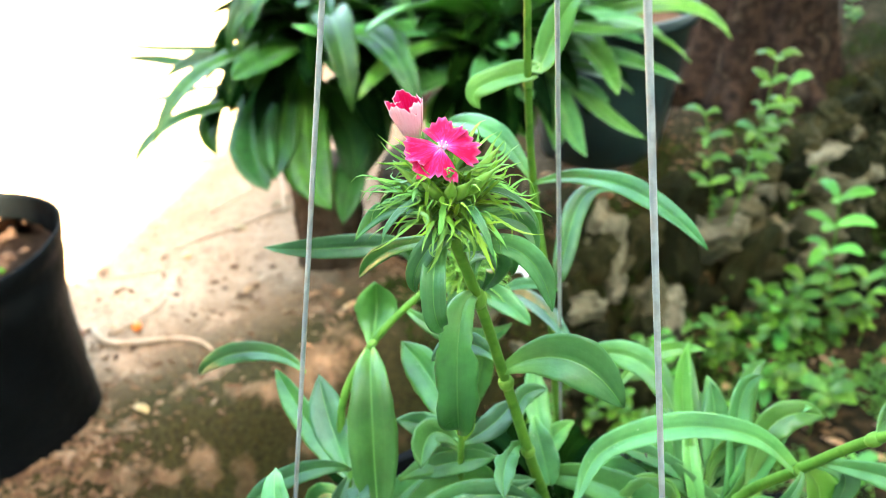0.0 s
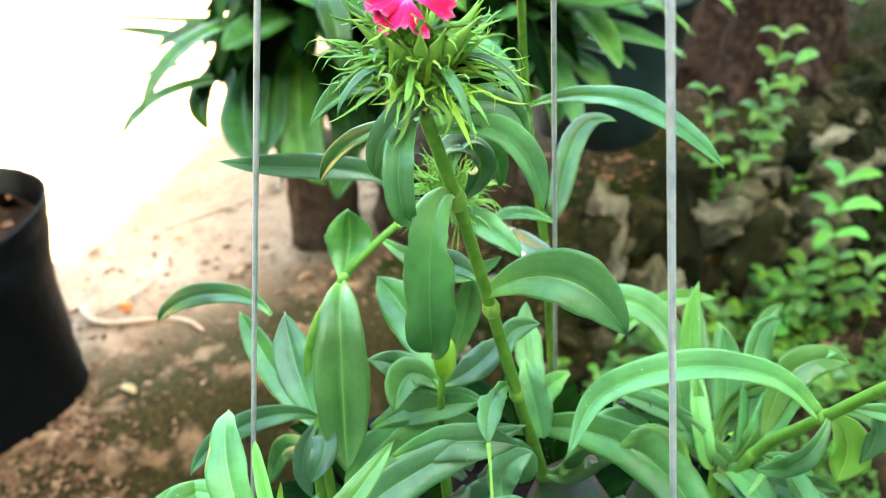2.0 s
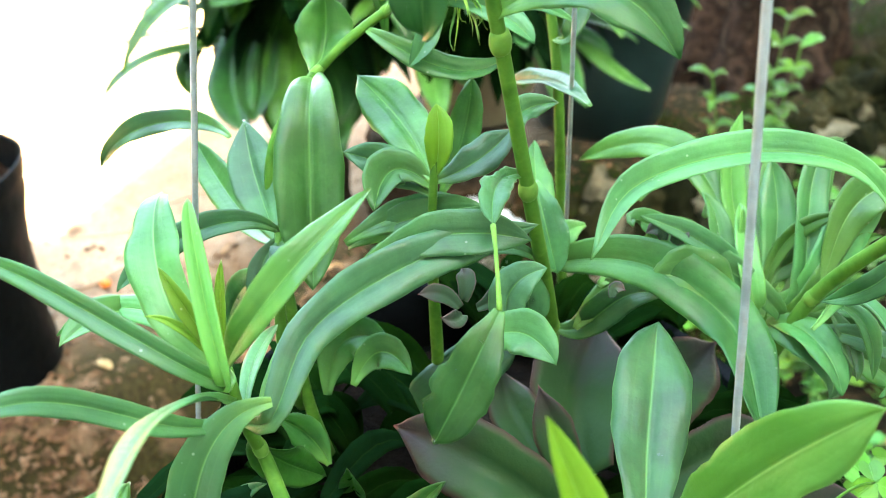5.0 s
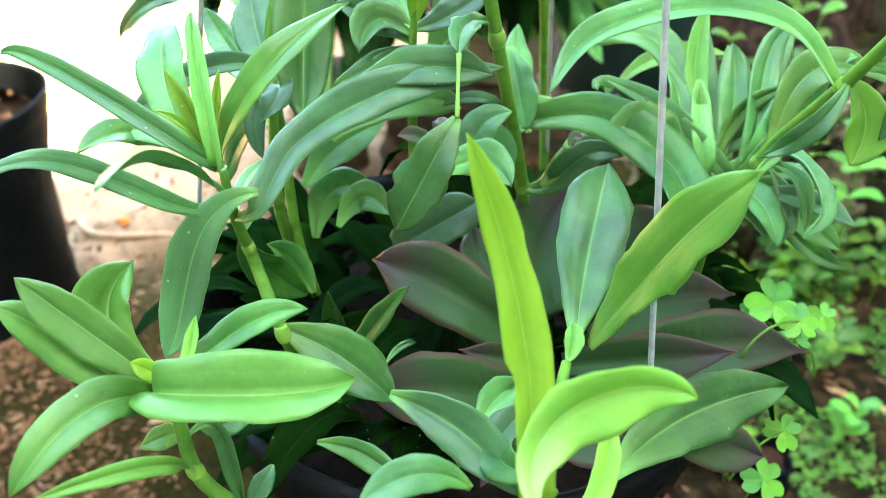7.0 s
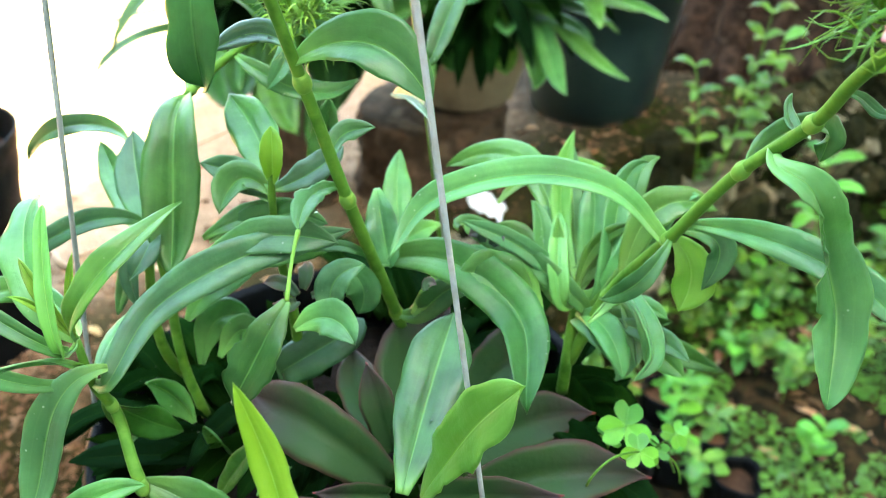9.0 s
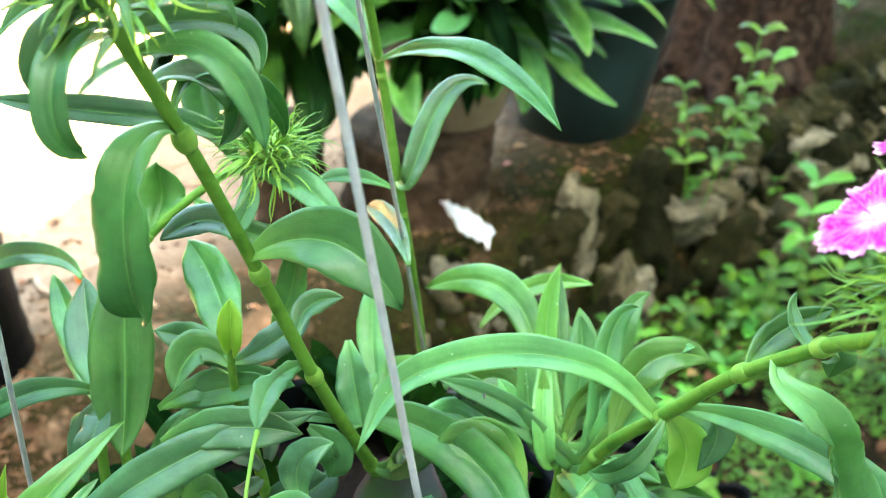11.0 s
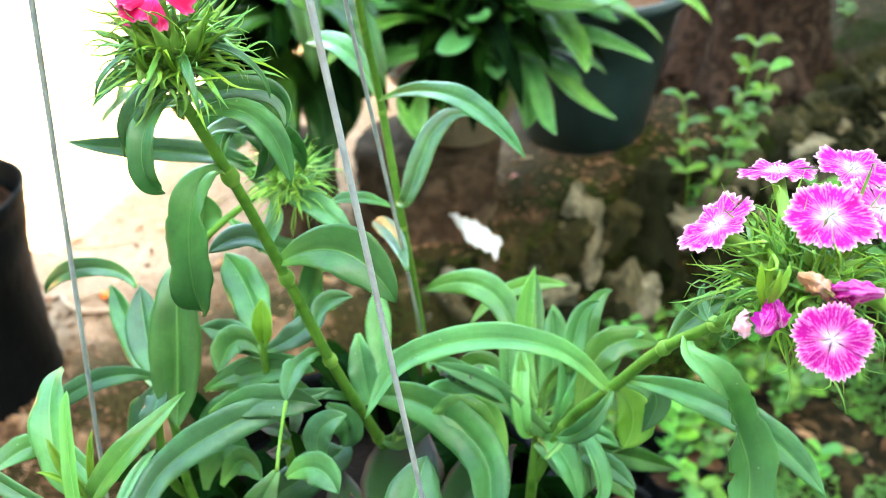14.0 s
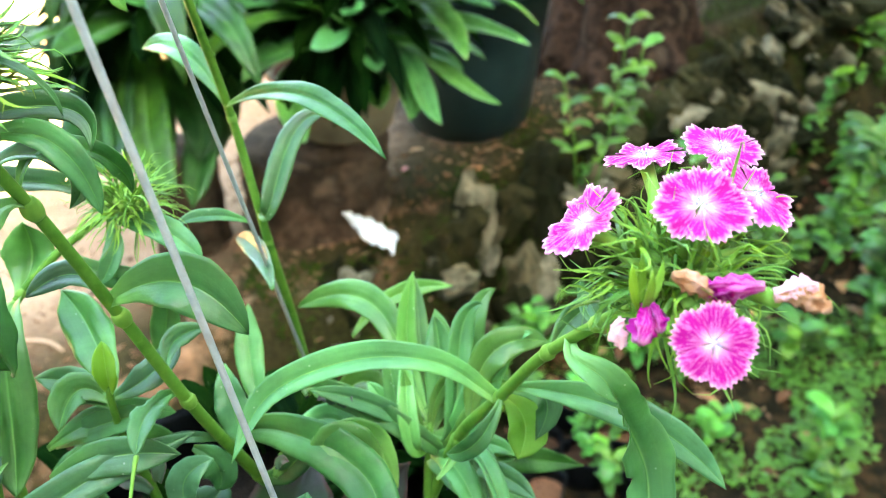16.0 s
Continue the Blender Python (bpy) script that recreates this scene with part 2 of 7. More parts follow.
def petal_material(name, inner, ring, ray, edge, eye=0.2, veil=0.75):
    """Petal: UV y runs from the throat to the fringe, UV x across."""
    m, nt, b = material(name)
    uv = nt.nodes.new("ShaderNodeUVMap")
    sep = nt.nodes.new("ShaderNodeSeparateXYZ")
    nt.links.new(uv.outputs[0], sep.inputs[0])
    mapped = node(nt, "ShaderNodeMapping", Scale=(16.0, 3.0, 1.0))
    nt.links.new(uv.outputs[0], mapped.inputs[0])
    info = nt.nodes.new("ShaderNodeObjectInfo")
    nt.links.new(info.outputs["Random"], mapped.inputs["Location"])
    streak = node(nt, "ShaderNodeTexNoise", Scale=1.0, Detail=4.0)
    nt.links.new(mapped.outputs[0], streak.inputs["Vector"])
    wob = arith(nt, "MULTIPLY_ADD", streak.outputs[0], 0.5, -0.25)
    v = arith(nt, "ADD", sep.outputs[1], wob)
    col = ramp(nt, v, [(eye, inner), (eye + 0.2, ring), (eye + 0.36, ray), (0.98, ray), (1.0, edge)])
    mottle = node(nt, "ShaderNodeMapping", Scale=(15.0, 3.2, 1.0))
    nt.links.new(uv.outputs[0], mottle.inputs[0])
    nt.links.new(info.outputs["Random"], mottle.inputs["Location"])
    fleck = node(nt, "ShaderNodeTexNoise", Scale=1.0, Detail=3.0, Roughness=0.7)
    nt.links.new(mottle.outputs[0], fleck.inputs["Vector"])
    col = mix(nt, ramp(nt, fleck.outputs[0], [(0.5, (0, 0, 0)), (0.6, (veil, veil, veil))]), col, ring)
    col = mix(nt, ramp(nt, sep.outputs[1], [(0.86, (0, 0, 0)), (1.0, (0.5, 0.5, 0.5))]), col, edge)
    nt.links.new(col, b.inputs["Base Color"])
    b.inputs["Roughness"].default_value = 0.6
    b.inputs["Specular IOR Level"].default_value = 0.15
    bump(nt, streak.outputs[0], 0.3, 0.0008, b)
    tr = nt.nodes.new("ShaderNodeBsdfTranslucent")
    nt.links.new(col, tr.inputs["Color"])
    ms = nt.nodes.new("ShaderNodeMixShader")
    ms.inputs[0].default_value = 0.3
    nt.links.new(b.outputs[0], ms.inputs[1])
    nt.links.new(tr.outputs[0], ms.inputs[2])
    nt.links.new(ms.outputs[0], nt.nodes["Material Output"].inputs["Surface"])
    return m


PETAL_MAGENTA = petal_material("magenta_petal", (0.84, 0.72, 0.8), (0.66, 0.2, 0.48), (0.42, 0.002, 0.23), (0.82, 0.5, 0.68), 0.09, 0.75)
PETAL_CRIMSON = petal_material("crimson_petal", (0.75, 0.3, 0.35), (0.6, 0.03, 0.22), (0.48, 0.001, 0.06), (0.62, 0.12, 0.26), 0.04, 0.4)
PETAL_PINK = petal_material("pale_pink_petal", (0.6, 0.66, 0.4), (0.75, 0.4, 0.45), (0.86, 0.5, 0.58), (0.92, 0.82, 0.84), 0.1, 0.45)


# ---- builders ----
def thing(name, place, label, category, group="", kind=""):
    ob = new(name)
    ob.empty_display_size = 0.02
    ob.location = place
    return tagged(ob, label, category, group, kind)


def origin_of(ob):
    place = Vector(ob.location)
    while ob.parent:
        ob = ob.parent
        place += Vector(ob.location)
    return place


def link_mesh(name, verts, faces, mat, parent=None, label="", uvs=None, smooth=True):
    """Verts in world metres; the mesh hangs under its parent."""
    o = np.array(origin_of(parent) if parent else (0, 0, 0))
    me = bpy.data.meshes.new(name)
    me.from_pydata((np.asarray(verts, float) - o).tolist(), [], faces)
    if uvs is not None:
        layer = me.uv_layers.new(name="UVMap")
        loops = np.empty(len(me.loops), dtype=np.int32)
        me.loops.foreach_get("vertex_index", loops)
        layer.data.foreach_set("uv", np.asarray(uvs, np.float32)[loops].ravel())
    if smooth:
        me.polygons.foreach_set("use_smooth", [True] * len(me.polygons))
    me.materials.append(mat)
    ob = new(name, me)
    ob.parent = parent
    if label:
        ob["label"] = label
    return ob


def part(name, bm, mat, parent, label="", smooth=True):
    me = bpy.data.meshes.new(name)
    bmesh.ops.translate(bm, verts=bm.verts, vec=-origin_of(parent) if parent else Vector())
    bm.to_mesh(me)
    bm.free()
    me.polygons.foreach_set("use_smooth", [smooth] * len(me.polygons))
    me.materials.append(mat)
    ob = new(name, me)
    ob.parent = parent
    if label:
        ob["label"] = label
    return ob


def bend_through(points, count):
    """A smooth line through the points, with count + 1 stations, and its directions."""
    p = np.array(points, float)
    step = np.r_[0, np.cumsum(np.linalg.norm(np.diff(p, axis=0), axis=1))]
    step /= step[-1]
    s = np.linspace(0, 1, count + 1)
    if len(p) == 2:
        line = p[0] + s[:, None] * (p[1] - p[0])
    elif len(p) <= 4:
        line = np.zeros((count + 1, 3))
        for i in range(len(p)):
            weight = np.ones(count + 1)
            for j in range(len(p)):
                if j != i:
                    weight *= (s - step[j]) / (step[i] - step[j])
            line += weight[:, None] * p[i]
    else:
        tangent = np.gradient(p, step, axis=0)
        line = np.empty((count + 1, 3))
        for k, q in enumerate(s):
            i = min(int(np.searchsorted(step, q, side="right")) - 1, len(p) - 2)
            h = step[i + 1] - step[i]
            u = (q - step[i]) / h
            line[k] = ((1 + 2 * u) * (1 - u) ** 2 * p[i] + u * (1 - u) ** 2 * h * tangent[i]
                       + u * u * (3 - 2 * u) * p[i + 1] + u * u * (u - 1) * h * tangent[i + 1])
    way = np.gradient(line, axis=0)
    way /= np.linalg.norm(way, axis=1)[:, None]
    return s, line, way


LEAF_COUNT = [0]
POT_Z = 0.745


def blade(points, width, face=(0.0, -0.7, 0.7), fold=0.15, wave=0.06, bite=False, spoon=False, rows=24, cols=12, thick=0.0005, point=2.1, neck=0.18, dome=0.03, tip=0.85):
    """Verts, faces and UVs of a leaf whose midrib follows the points from base to tip; face is the way its upper side looks."""
    LEAF_COUNT[0] += 1
    rng = random.Random(LEAF_COUNT[0])
    s, line, way = bend_through(points, rows)
    side = np.cross(way, np.array(face, float))
    side /= np.maximum(np.linalg.norm(side, axis=1), 1e-6)[:, None]
    up = np.cross(side, way)
    twist = rng.uniform(-0.35, 0.35) * (s - 0.25)
    point *= rng.uniform(0.85, 1.2) if wave else 1.0
    side, up = side * np.cos(twist)[:, None] + up * np.sin(twist)[:, None], up * np.cos(twist)[:, None] - side * np.sin(twist)[:, None]
    rise, wide = (0.6, 0.66) if spoon else (0.56, 0.58)
    shape = np.where(s < wide, neck + (1 - neck) * np.sin(np.clip(s / rise, 0, 1) * math.pi / 2) ** 1.05,
                     np.maximum(1 - np.clip((s - wide) / (1 - wide), 0, 1) ** point, 0.0) ** tip)
    shape[-1] = 0.015
    x = np.linspace(-1, 1, cols + 1)
    buckle = rng.uniform(0.01, 0.06) if wave else 0.0
    phase, waves = rng.random() * 6.28, 1.0 + rng.random() * 2.2
    furrow, curl = rng.uniform(0.002, 0.012), rng.uniform(-0.05, 0.07)
    verts, uvs = [], []
    for layer in (1, -1):
        for k in range(rows + 1):
            half = width / 2 * shape[k]
            for q in x:
                ripple = wave * width * q * q * math.sin(phase + waves * 6.28 * s[k] + (1.3 if q > 0 else 0)) * min(1, 3 * s[k])
                lift = (2.6 * fold + 0.12) * abs(q) * half * (1 - 0.4 * abs(q)) - dome * width * q * q * shape[k] + ripple + buckle * width * math.sin(phase * 2 + 9 * s[k]) * (1 - abs(q)) * 0.5
                reach = q * half * (1 + (0.022 * math.sin(19 * s[k] + phase * (3 if q > 0 else 5)) + 0.018 * math.sin(41 * s[k] + phase * (7 if q > 0 else 2)) if wave else 0.0))
                if bite and q * bite > 0:
                    nick = 0.78 * min(1.0, max(0.0, (s[k] - 0.2) / 0.08)) * min(1.0, max(0.0, (0.5 - s[k]) / 0.03))
                    nick += 0.16 * max(0.0, 1 - abs(s[k] - 0.66) / 0.05)
                    reach *= 1 - abs(bite) * nick * (1 + 0.12 * math.sin(s[k] * 90))
                if bite:
                    reach *= 1 - 0.3 * max(0.0, noise.noise((s[k] * 8, phase + (5 if q > 0 else 0), 1)) + 0.25 * noise.noise((s[k] * 30, phase, 3)))
                if wave:
                    lift -= width * shape[k] * (0.026 * math.exp(-(q / 0.1) ** 2) + furrow * math.exp(-((abs(q) - 0.48) / 0.13) ** 2)) + curl * half * max(0.0, abs(q) - 0.72) / 0.28
                rim = thick / 2 * (1 - 0.7 * abs(q) ** 3)
                verts.append(line[k] + side[k] * reach + up[k] * (lift + layer * rim))
                uvs.append((q / 2 + 0.5, s[k]))
    n, per = cols + 1, (rows + 1) * (cols + 1)
    faces = []
    for k in range(rows):
        for c in range(cols):
            a = k * n + c
            faces.append((a, a + 1, a + n + 1, a + n))
            faces.append((per + a, per + a + n, per + a + n + 1, per + a + 1))
        for c in (0, cols):
            a, b = k * n + c, (k + 1) * n + c
            faces.append((a, b, per + b, per + a) if c == 0 else (b, a, per + a, per + b))
    a = rows * n
    for c in range(cols):
        faces.append((a + c, a + c + 1, per + a + c + 1, per + a + c))
        faces.append((c + 1, c, per + c, per + c + 1))
    return verts, faces, uvs


def leaf(parent, points, width, mat=None, name="leaf", label="", **shape):
    verts, faces, uvs = blade(points, width, **shape)
    # leaves low in the pot get the copy darkened for shade
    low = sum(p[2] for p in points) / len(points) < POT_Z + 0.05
    ob = link_mesh(name, verts, faces, mat or (LEAF_SHADED if low else LEAF), parent, label, uvs)
    if mat in (None, LEAF, LEAF_SHADED, LEAF_LIGHT) and width > 0.0085:
        bedew(ob, verts, uvs, width)
    return ob


DROP, drop_nodes, drop_bsdf = material("water_drop")
drop_bsdf.inputs["Base Color"].default_value = (0.95, 1.0, 0.97, 1)
drop_bsdf.inputs["Roughness"].default_value = 0.03
drop_bsdf.inputs["IOR"].default_value = 1.33
drop_bsdf.inputs["Transmission Weight"].default_value = 1.0
drop_bm = bmesh.new()
bmesh.ops.create_icosphere(drop_bm, subdivisions=2, radius=1)
DROP_MESH = bpy.data.meshes.new("water_drop")
drop_bm.to_mesh(DROP_MESH)
drop_bm.free()
DROP_MESH.polygons.foreach_set("use_smooth", [True] * len(DROP_MESH.polygons))
DROP_MESH.materials.append(DROP)


def bedew(blade_ob, verts, uvs, width):
    """A few water drops on the upper side of a leaf."""
    r = random.Random(len(verts) * 7 + int(width * 1e6))
    o = np.array(origin_of(blade_ob))
    for k in range(r.choice((0, 0, 1, 1, 4))):
        i = r.randrange(len(verts) // 2)
        if not 0.2 < uvs[i][0] < 0.8:
            continue
        ob = new("water_drop", DROP_MESH)
        ob.parent = blade_ob
        size = r.uniform(0.0004, 0.0011)
        ob.location = Vector(np.array(verts[i]) - o)
        ob.scale = (size, size, size * 0.7)


def tube(points, radii, sides=10, count=24, flat_ends=True):
    """Verts and faces of a round rod along the points; radii are spread evenly along it."""
    s, line, way = bend_through(points, count)
    r = np.interp(s, np.linspace(0, 1, len(radii)), radii)
    ref = np.array((0.3, 1.0, 0.1)) if abs(way[0][1]) < 0.8 else np.array((1.0, 0.2, 0.1))
    verts = []
    for k in range(count + 1):
        a = np.cross(way[k], ref)
        a /= np.linalg.norm(a)
        b = np.cross(way[k], a)
        for j in range(sides):
            q = 6.28319 * j / sides
            verts.append(line[k] + r[k] * (math.cos(q) * a + math.sin(q) * b))
    faces = [(k * sides + j, k * sides + (j + 1) % sides, (k + 1) * sides + (j + 1) % sides, (k + 1) * sides + j) for k in range(count) for j in range(sides)]
    if flat_ends:
        faces += [tuple(range(sides))[::-1], tuple(count * sides + j for j in range(sides))]
    return verts, faces


def rod(name, parent, points, radii, mat, label="", sides=10, count=24):
    verts, faces = tube(points, radii, sides, count)
    return link_mesh(name, verts, faces, mat, parent, label)


def stem_node(parent, place, way, radius):
    """The swollen joint of a stem."""
    p, w = np.array(place), np.array(way, float)
    w /= np.linalg.norm(w)
    verts, faces = tube([p - w * radius * 1.3, p, p + w * radius * 1.3], [radius * 0.9, radius * 1.14, radius * 1.22, radius * 1.1, radius * 0.9], 12, 8)
    return link_mesh("stem_node", verts, faces, NODE, parent)


def lathe(profile, place, sides=48, wobble=0.0, seed=1):
    """Verts and faces of a turned body: rows of (radius, height)."""
    rng = random.Random(seed)
    bumps = [(rng.random() * 6.28, rng.uniform(-1, 1)) for _ in range(4)]
    verts = []
    for r, h in profile:
        for j in range(sides):
            q = 6.28319 * j / sides
            f = 1 + wobble * sum(a * math.sin((n + 2) * q + ph + h * 9) for n, (ph, a) in enumerate(bumps))
            verts.append((place[0] + r * f * math.cos(q), place[1] + r * f * math.sin(q), place[2] + h))
    faces = [(k * sides + j, k * sides + (j + 1) % sides, (k + 1) * sides + (j + 1) % sides, (k + 1) * sides + j) for k in range(len(profile) - 1) for j in range(sides)]
    faces.append(tuple(range(sides))[::-1])
    return verts, faces


# ---- ground: terrace, bank and lower bed in one sheet ----
EDGE_Y, EDGE_SLOPE, LOW = 1.60, 0.69, -0.42


def bank_distance(x, y):
    """Metres behind the terrace's edge (positive on the terrace)."""
    wander = 0.05 * math.sin(3.1 * x + 1) + 0.03 * math.sin(8.3 * x) + 0.02 * math.sin(17 * x + 2)
    return (y - EDGE_Y - EDGE_SLOPE * x) / math.hypot(1, EDGE_SLOPE) + wander


def bank_width(x):
    """The bank leans back further along the terrace."""
    return 0.2 + 0.3 * min(1.2, max(0.0, x - 0.6))


def ground_height(x, y):
    d = bank_distance(x, y)
    wide = bank_width(x)
    k = min(1.0, max(0.0, (d + wide - 0.04) / wide))
    k = k * k * (3 - 2 * k)
    near = math.exp(-((x * x + (y - 2) ** 2) / 16))
    rough = (0.018 * noise.noise((x * 5, y * 5, 0)) + 0.008 * noise.noise((x * 16, y * 16, 3))) * near
    rough += 0.05 * noise.noise((x * 7, y * 7, 9)) * math.exp(-((d + 0.08) / 0.1) ** 2)
    slope = 0.07 * max(-3.0, min(3.0, x)) + 0.32 * k * max(0.0, min(1.6, x - 1.15))
    return slope + LOW * (1 - k) + rough * (0.5 if k > 0.99 else 1.6)


def spread(lo, hi, step, far):
    core = list(np.arange(lo, hi, step))
    grow, out, size = [], hi, step
    while out < far:
        size *= 1.5
        out += size
        grow.append(out)
    back, out, size = [], lo, step
    while out > -far:
        size *= 1.5
        out -= size
        back.append(out)
    return back[::-1] + core + grow


def soil_material():
    m, nt, b = material("soil")
    tex = nt.nodes.new("ShaderNodeTexCoord").outputs["Object"]
    sep = nt.nodes.new("ShaderNodeSeparateXYZ")
    nt.links.new(tex, sep.inputs[0])
    big, fine, tiny = noise_of(nt, 2.2, 6, tex), noise_of(nt, 26, 6, tex), noise_of(nt, 120, 4, tex)
    earth = ramp(nt, big, [(0.3, (0.25, 0.14, 0.075)), (0.5, (0.34, 0.2, 0.12)), (0.7, (0.42, 0.285, 0.19))])
    earth = mix(nt, ramp(nt, fine, [(0.4, (0, 0, 0)), (0.75, (0.45, 0.45, 0.45))]), earth, (0.16, 0.09, 0.055))
    # dark soil round the tree and along the planters: their shade put into colour
    shaded = arith(nt, "ADD", sep.outputs[0], arith(nt, "MULTIPLY_ADD", big, 0.9, -0.45))
    earth = mix(nt, ramp(nt, shaded, [(0.02, (0, 0, 0)), (0.32, (0.96, 0.96, 0.96))]), earth, mix(nt, ramp(nt, fine, [(0.4, (0, 0, 0)), (0.6, (1, 1, 1))]), (0.005, 0.0035, 0.002), (0.016, 0.011, 0.006)))
    chips = ramp(nt, noise_of(nt, 240, 3, tex), [(0.56, (0, 0, 0)), (0.66, (0.7, 0.7, 0.7))])
    earth = mix(nt, arith(nt, "MULTIPLY", chips, ramp(nt, noise_of(nt, 40, 3, tex), [(0.45, (0, 0, 0)), (0.6, (1, 1, 1))])), earth, (0.5, 0.4, 0.3))
    earth = mix(nt, ramp(nt, noise_of(nt, 75, 5, tex), [(0.5, (0, 0, 0)), (0.7, (0.5, 0.5, 0.5))]), earth, (0.09, 0.05, 0.03))
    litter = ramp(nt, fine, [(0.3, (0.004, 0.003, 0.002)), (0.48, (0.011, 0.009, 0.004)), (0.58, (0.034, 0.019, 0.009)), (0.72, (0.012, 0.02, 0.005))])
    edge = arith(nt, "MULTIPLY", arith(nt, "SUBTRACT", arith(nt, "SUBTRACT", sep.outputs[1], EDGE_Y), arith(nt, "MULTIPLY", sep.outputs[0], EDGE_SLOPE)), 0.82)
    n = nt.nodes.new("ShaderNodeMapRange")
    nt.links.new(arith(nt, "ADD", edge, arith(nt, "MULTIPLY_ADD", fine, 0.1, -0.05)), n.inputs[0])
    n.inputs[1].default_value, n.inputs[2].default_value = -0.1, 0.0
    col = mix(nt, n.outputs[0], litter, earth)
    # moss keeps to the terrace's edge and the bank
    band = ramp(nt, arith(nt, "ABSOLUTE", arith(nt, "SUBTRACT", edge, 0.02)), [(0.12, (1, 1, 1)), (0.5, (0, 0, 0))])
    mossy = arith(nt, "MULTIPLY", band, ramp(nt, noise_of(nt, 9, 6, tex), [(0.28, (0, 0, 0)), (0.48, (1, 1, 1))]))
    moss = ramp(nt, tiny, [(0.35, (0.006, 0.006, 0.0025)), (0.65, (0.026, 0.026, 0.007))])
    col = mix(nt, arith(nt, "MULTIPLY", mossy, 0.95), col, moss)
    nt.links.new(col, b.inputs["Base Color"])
    b.inputs["Roughness"].default_value = 0.95
    b.inputs["Specular IOR Level"].default_value = 0.05
    bump(nt, arith(nt, "ADD", fine, arith(nt, "MULTIPLY", tiny, 0.5)), 0.7, 0.012, b)
    return m


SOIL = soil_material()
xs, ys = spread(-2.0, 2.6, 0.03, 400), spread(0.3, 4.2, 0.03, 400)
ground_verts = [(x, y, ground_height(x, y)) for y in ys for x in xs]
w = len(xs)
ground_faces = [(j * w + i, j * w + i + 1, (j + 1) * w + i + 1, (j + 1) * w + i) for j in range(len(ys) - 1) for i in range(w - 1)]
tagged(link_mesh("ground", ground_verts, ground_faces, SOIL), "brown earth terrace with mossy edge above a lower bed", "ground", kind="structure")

# Unseen wall added to keep the sun off the plants, far outside the view.
bm = bmesh.new()
bmesh.ops.create_cube(bm, size=1)
bmesh.ops.scale(bm, verts=bm.verts, vec=(0.25, 34, 13.3))
bmesh.ops.rotate(bm, verts=bm.verts, cent=(0, 0, 0), matrix=Matrix.Rotation(-math.atan2(0.25, 0.97), 3, "Z"))
bmesh.ops.translate(bm, verts=bm.verts, vec=(6.05, -0.03, 6.3))
tagged(part("wall_sun_block", bm, PLASTER, None, smooth=False), "unseen plain plastered wall added beside the yard to block the sun", "wall", kind="structure")

# Unseen wall added behind the camera to block sky and bounce light.
REAR_BOUNCE = plain("rear_bounce_wall", [(0.33, 0.31, 0.28), (0.45, 0.42, 0.38)], 2, 0.9, 30, 0.3, 0.004)
bm = bmesh.new()
bmesh.ops.create_cube(bm, size=1)
bmesh.ops.scale(bm, verts=bm.verts, vec=(10, 0.2, 4.4))
bmesh.ops.translate(bm, verts=bm.verts, vec=(1.0, -1.4, 1.7))
tagged(part("wall_rear_block", bm, REAR_BOUNCE, None, smooth=False), "unseen pale wall added behind the camera to block and bounce light", "wall", kind="structure")

# Unseen ring of leaves added to shut off the low sky, outside the view.
LIGHT_BLOCK = leaf_material("light_block_leaf", (0.012, 0.04, 0.01), (0.03, 0.09, 0.02), (0.05, 0.1, 0.03), (0.05, 0.15, 0.02), rough=0.6, through_light=0.1, spots=0.0)
rng = random.Random(5)
verts, faces, uvs = [], [], []
for k in range(9000):
    q = rng.uniform(radians(75), radians(300))
    r = 9.0 + rng.gauss(0, 0.5) + 0.6 * math.sin(7 * q)
    z = rng.random() ** 0.8 * (9.0 + 1.5 * math.sin(5 * q + 1)) * (0.3 + 0.7 * min(1.0, max(0.0, (q - 2.6) / 0.6)))
    p = np.array((r * math.cos(q), 1 + r * math.sin(q), z - 0.4))
    a = np.array([rng.gauss(0, 1) for _ in range(3)])
    b = np.cross(a, [rng.gauss(0, 1) for _ in range(3)])
    a, b = 0.42 * a / np.linalg.norm(a), 0.3 * b / np.linalg.norm(b)
    i = len(verts)
    verts += [p - a, p + b, p + a, p - b]
    uvs += [(0.5, 0), (1, 0.5), (0.5, 1), (0, 0.5)]
    faces.append((i, i + 1, i + 2, i + 3))
tagged(link_mesh("backdrop_hedge", verts, faces, LIGHT_BLOCK, None, "", uvs), "unseen ring of dark green leaves added to shut off the low sky", "hedge", kind="structure")


# ---- the hanging pot and its wires ----
POT = (0.075, 0.315, 0.745)
pot = thing("hanging_pot", (POT[0], POT[1], POT[2] - 0.16), "black plastic hanging pot full of soil on three wires", "pot")
profile = [(0.078, -0.16), (0.082, -0.158), (0.106, -0.012), (0.112, -0.010), (0.113, 0.0), (0.110, 0.004), (0.106, 0.0), (0.1045, -0.02), (0.103, -0.03)]
verts, faces = lathe(profile, POT, 64, 0.004)
link_mesh("pot_body", verts, faces[:-1] + [faces[-1]], BLACK, pot)
verts, faces = lathe([(0.104, -0.034), (0.08, -0.026), (0.05, -0.022), (0.02, -0.02), (0.002, -0.02)], POT, 40, 0.01, 4)
link_mesh("soil", verts, faces[:-1], POTSOIL, pot, "dark damp potting soil")
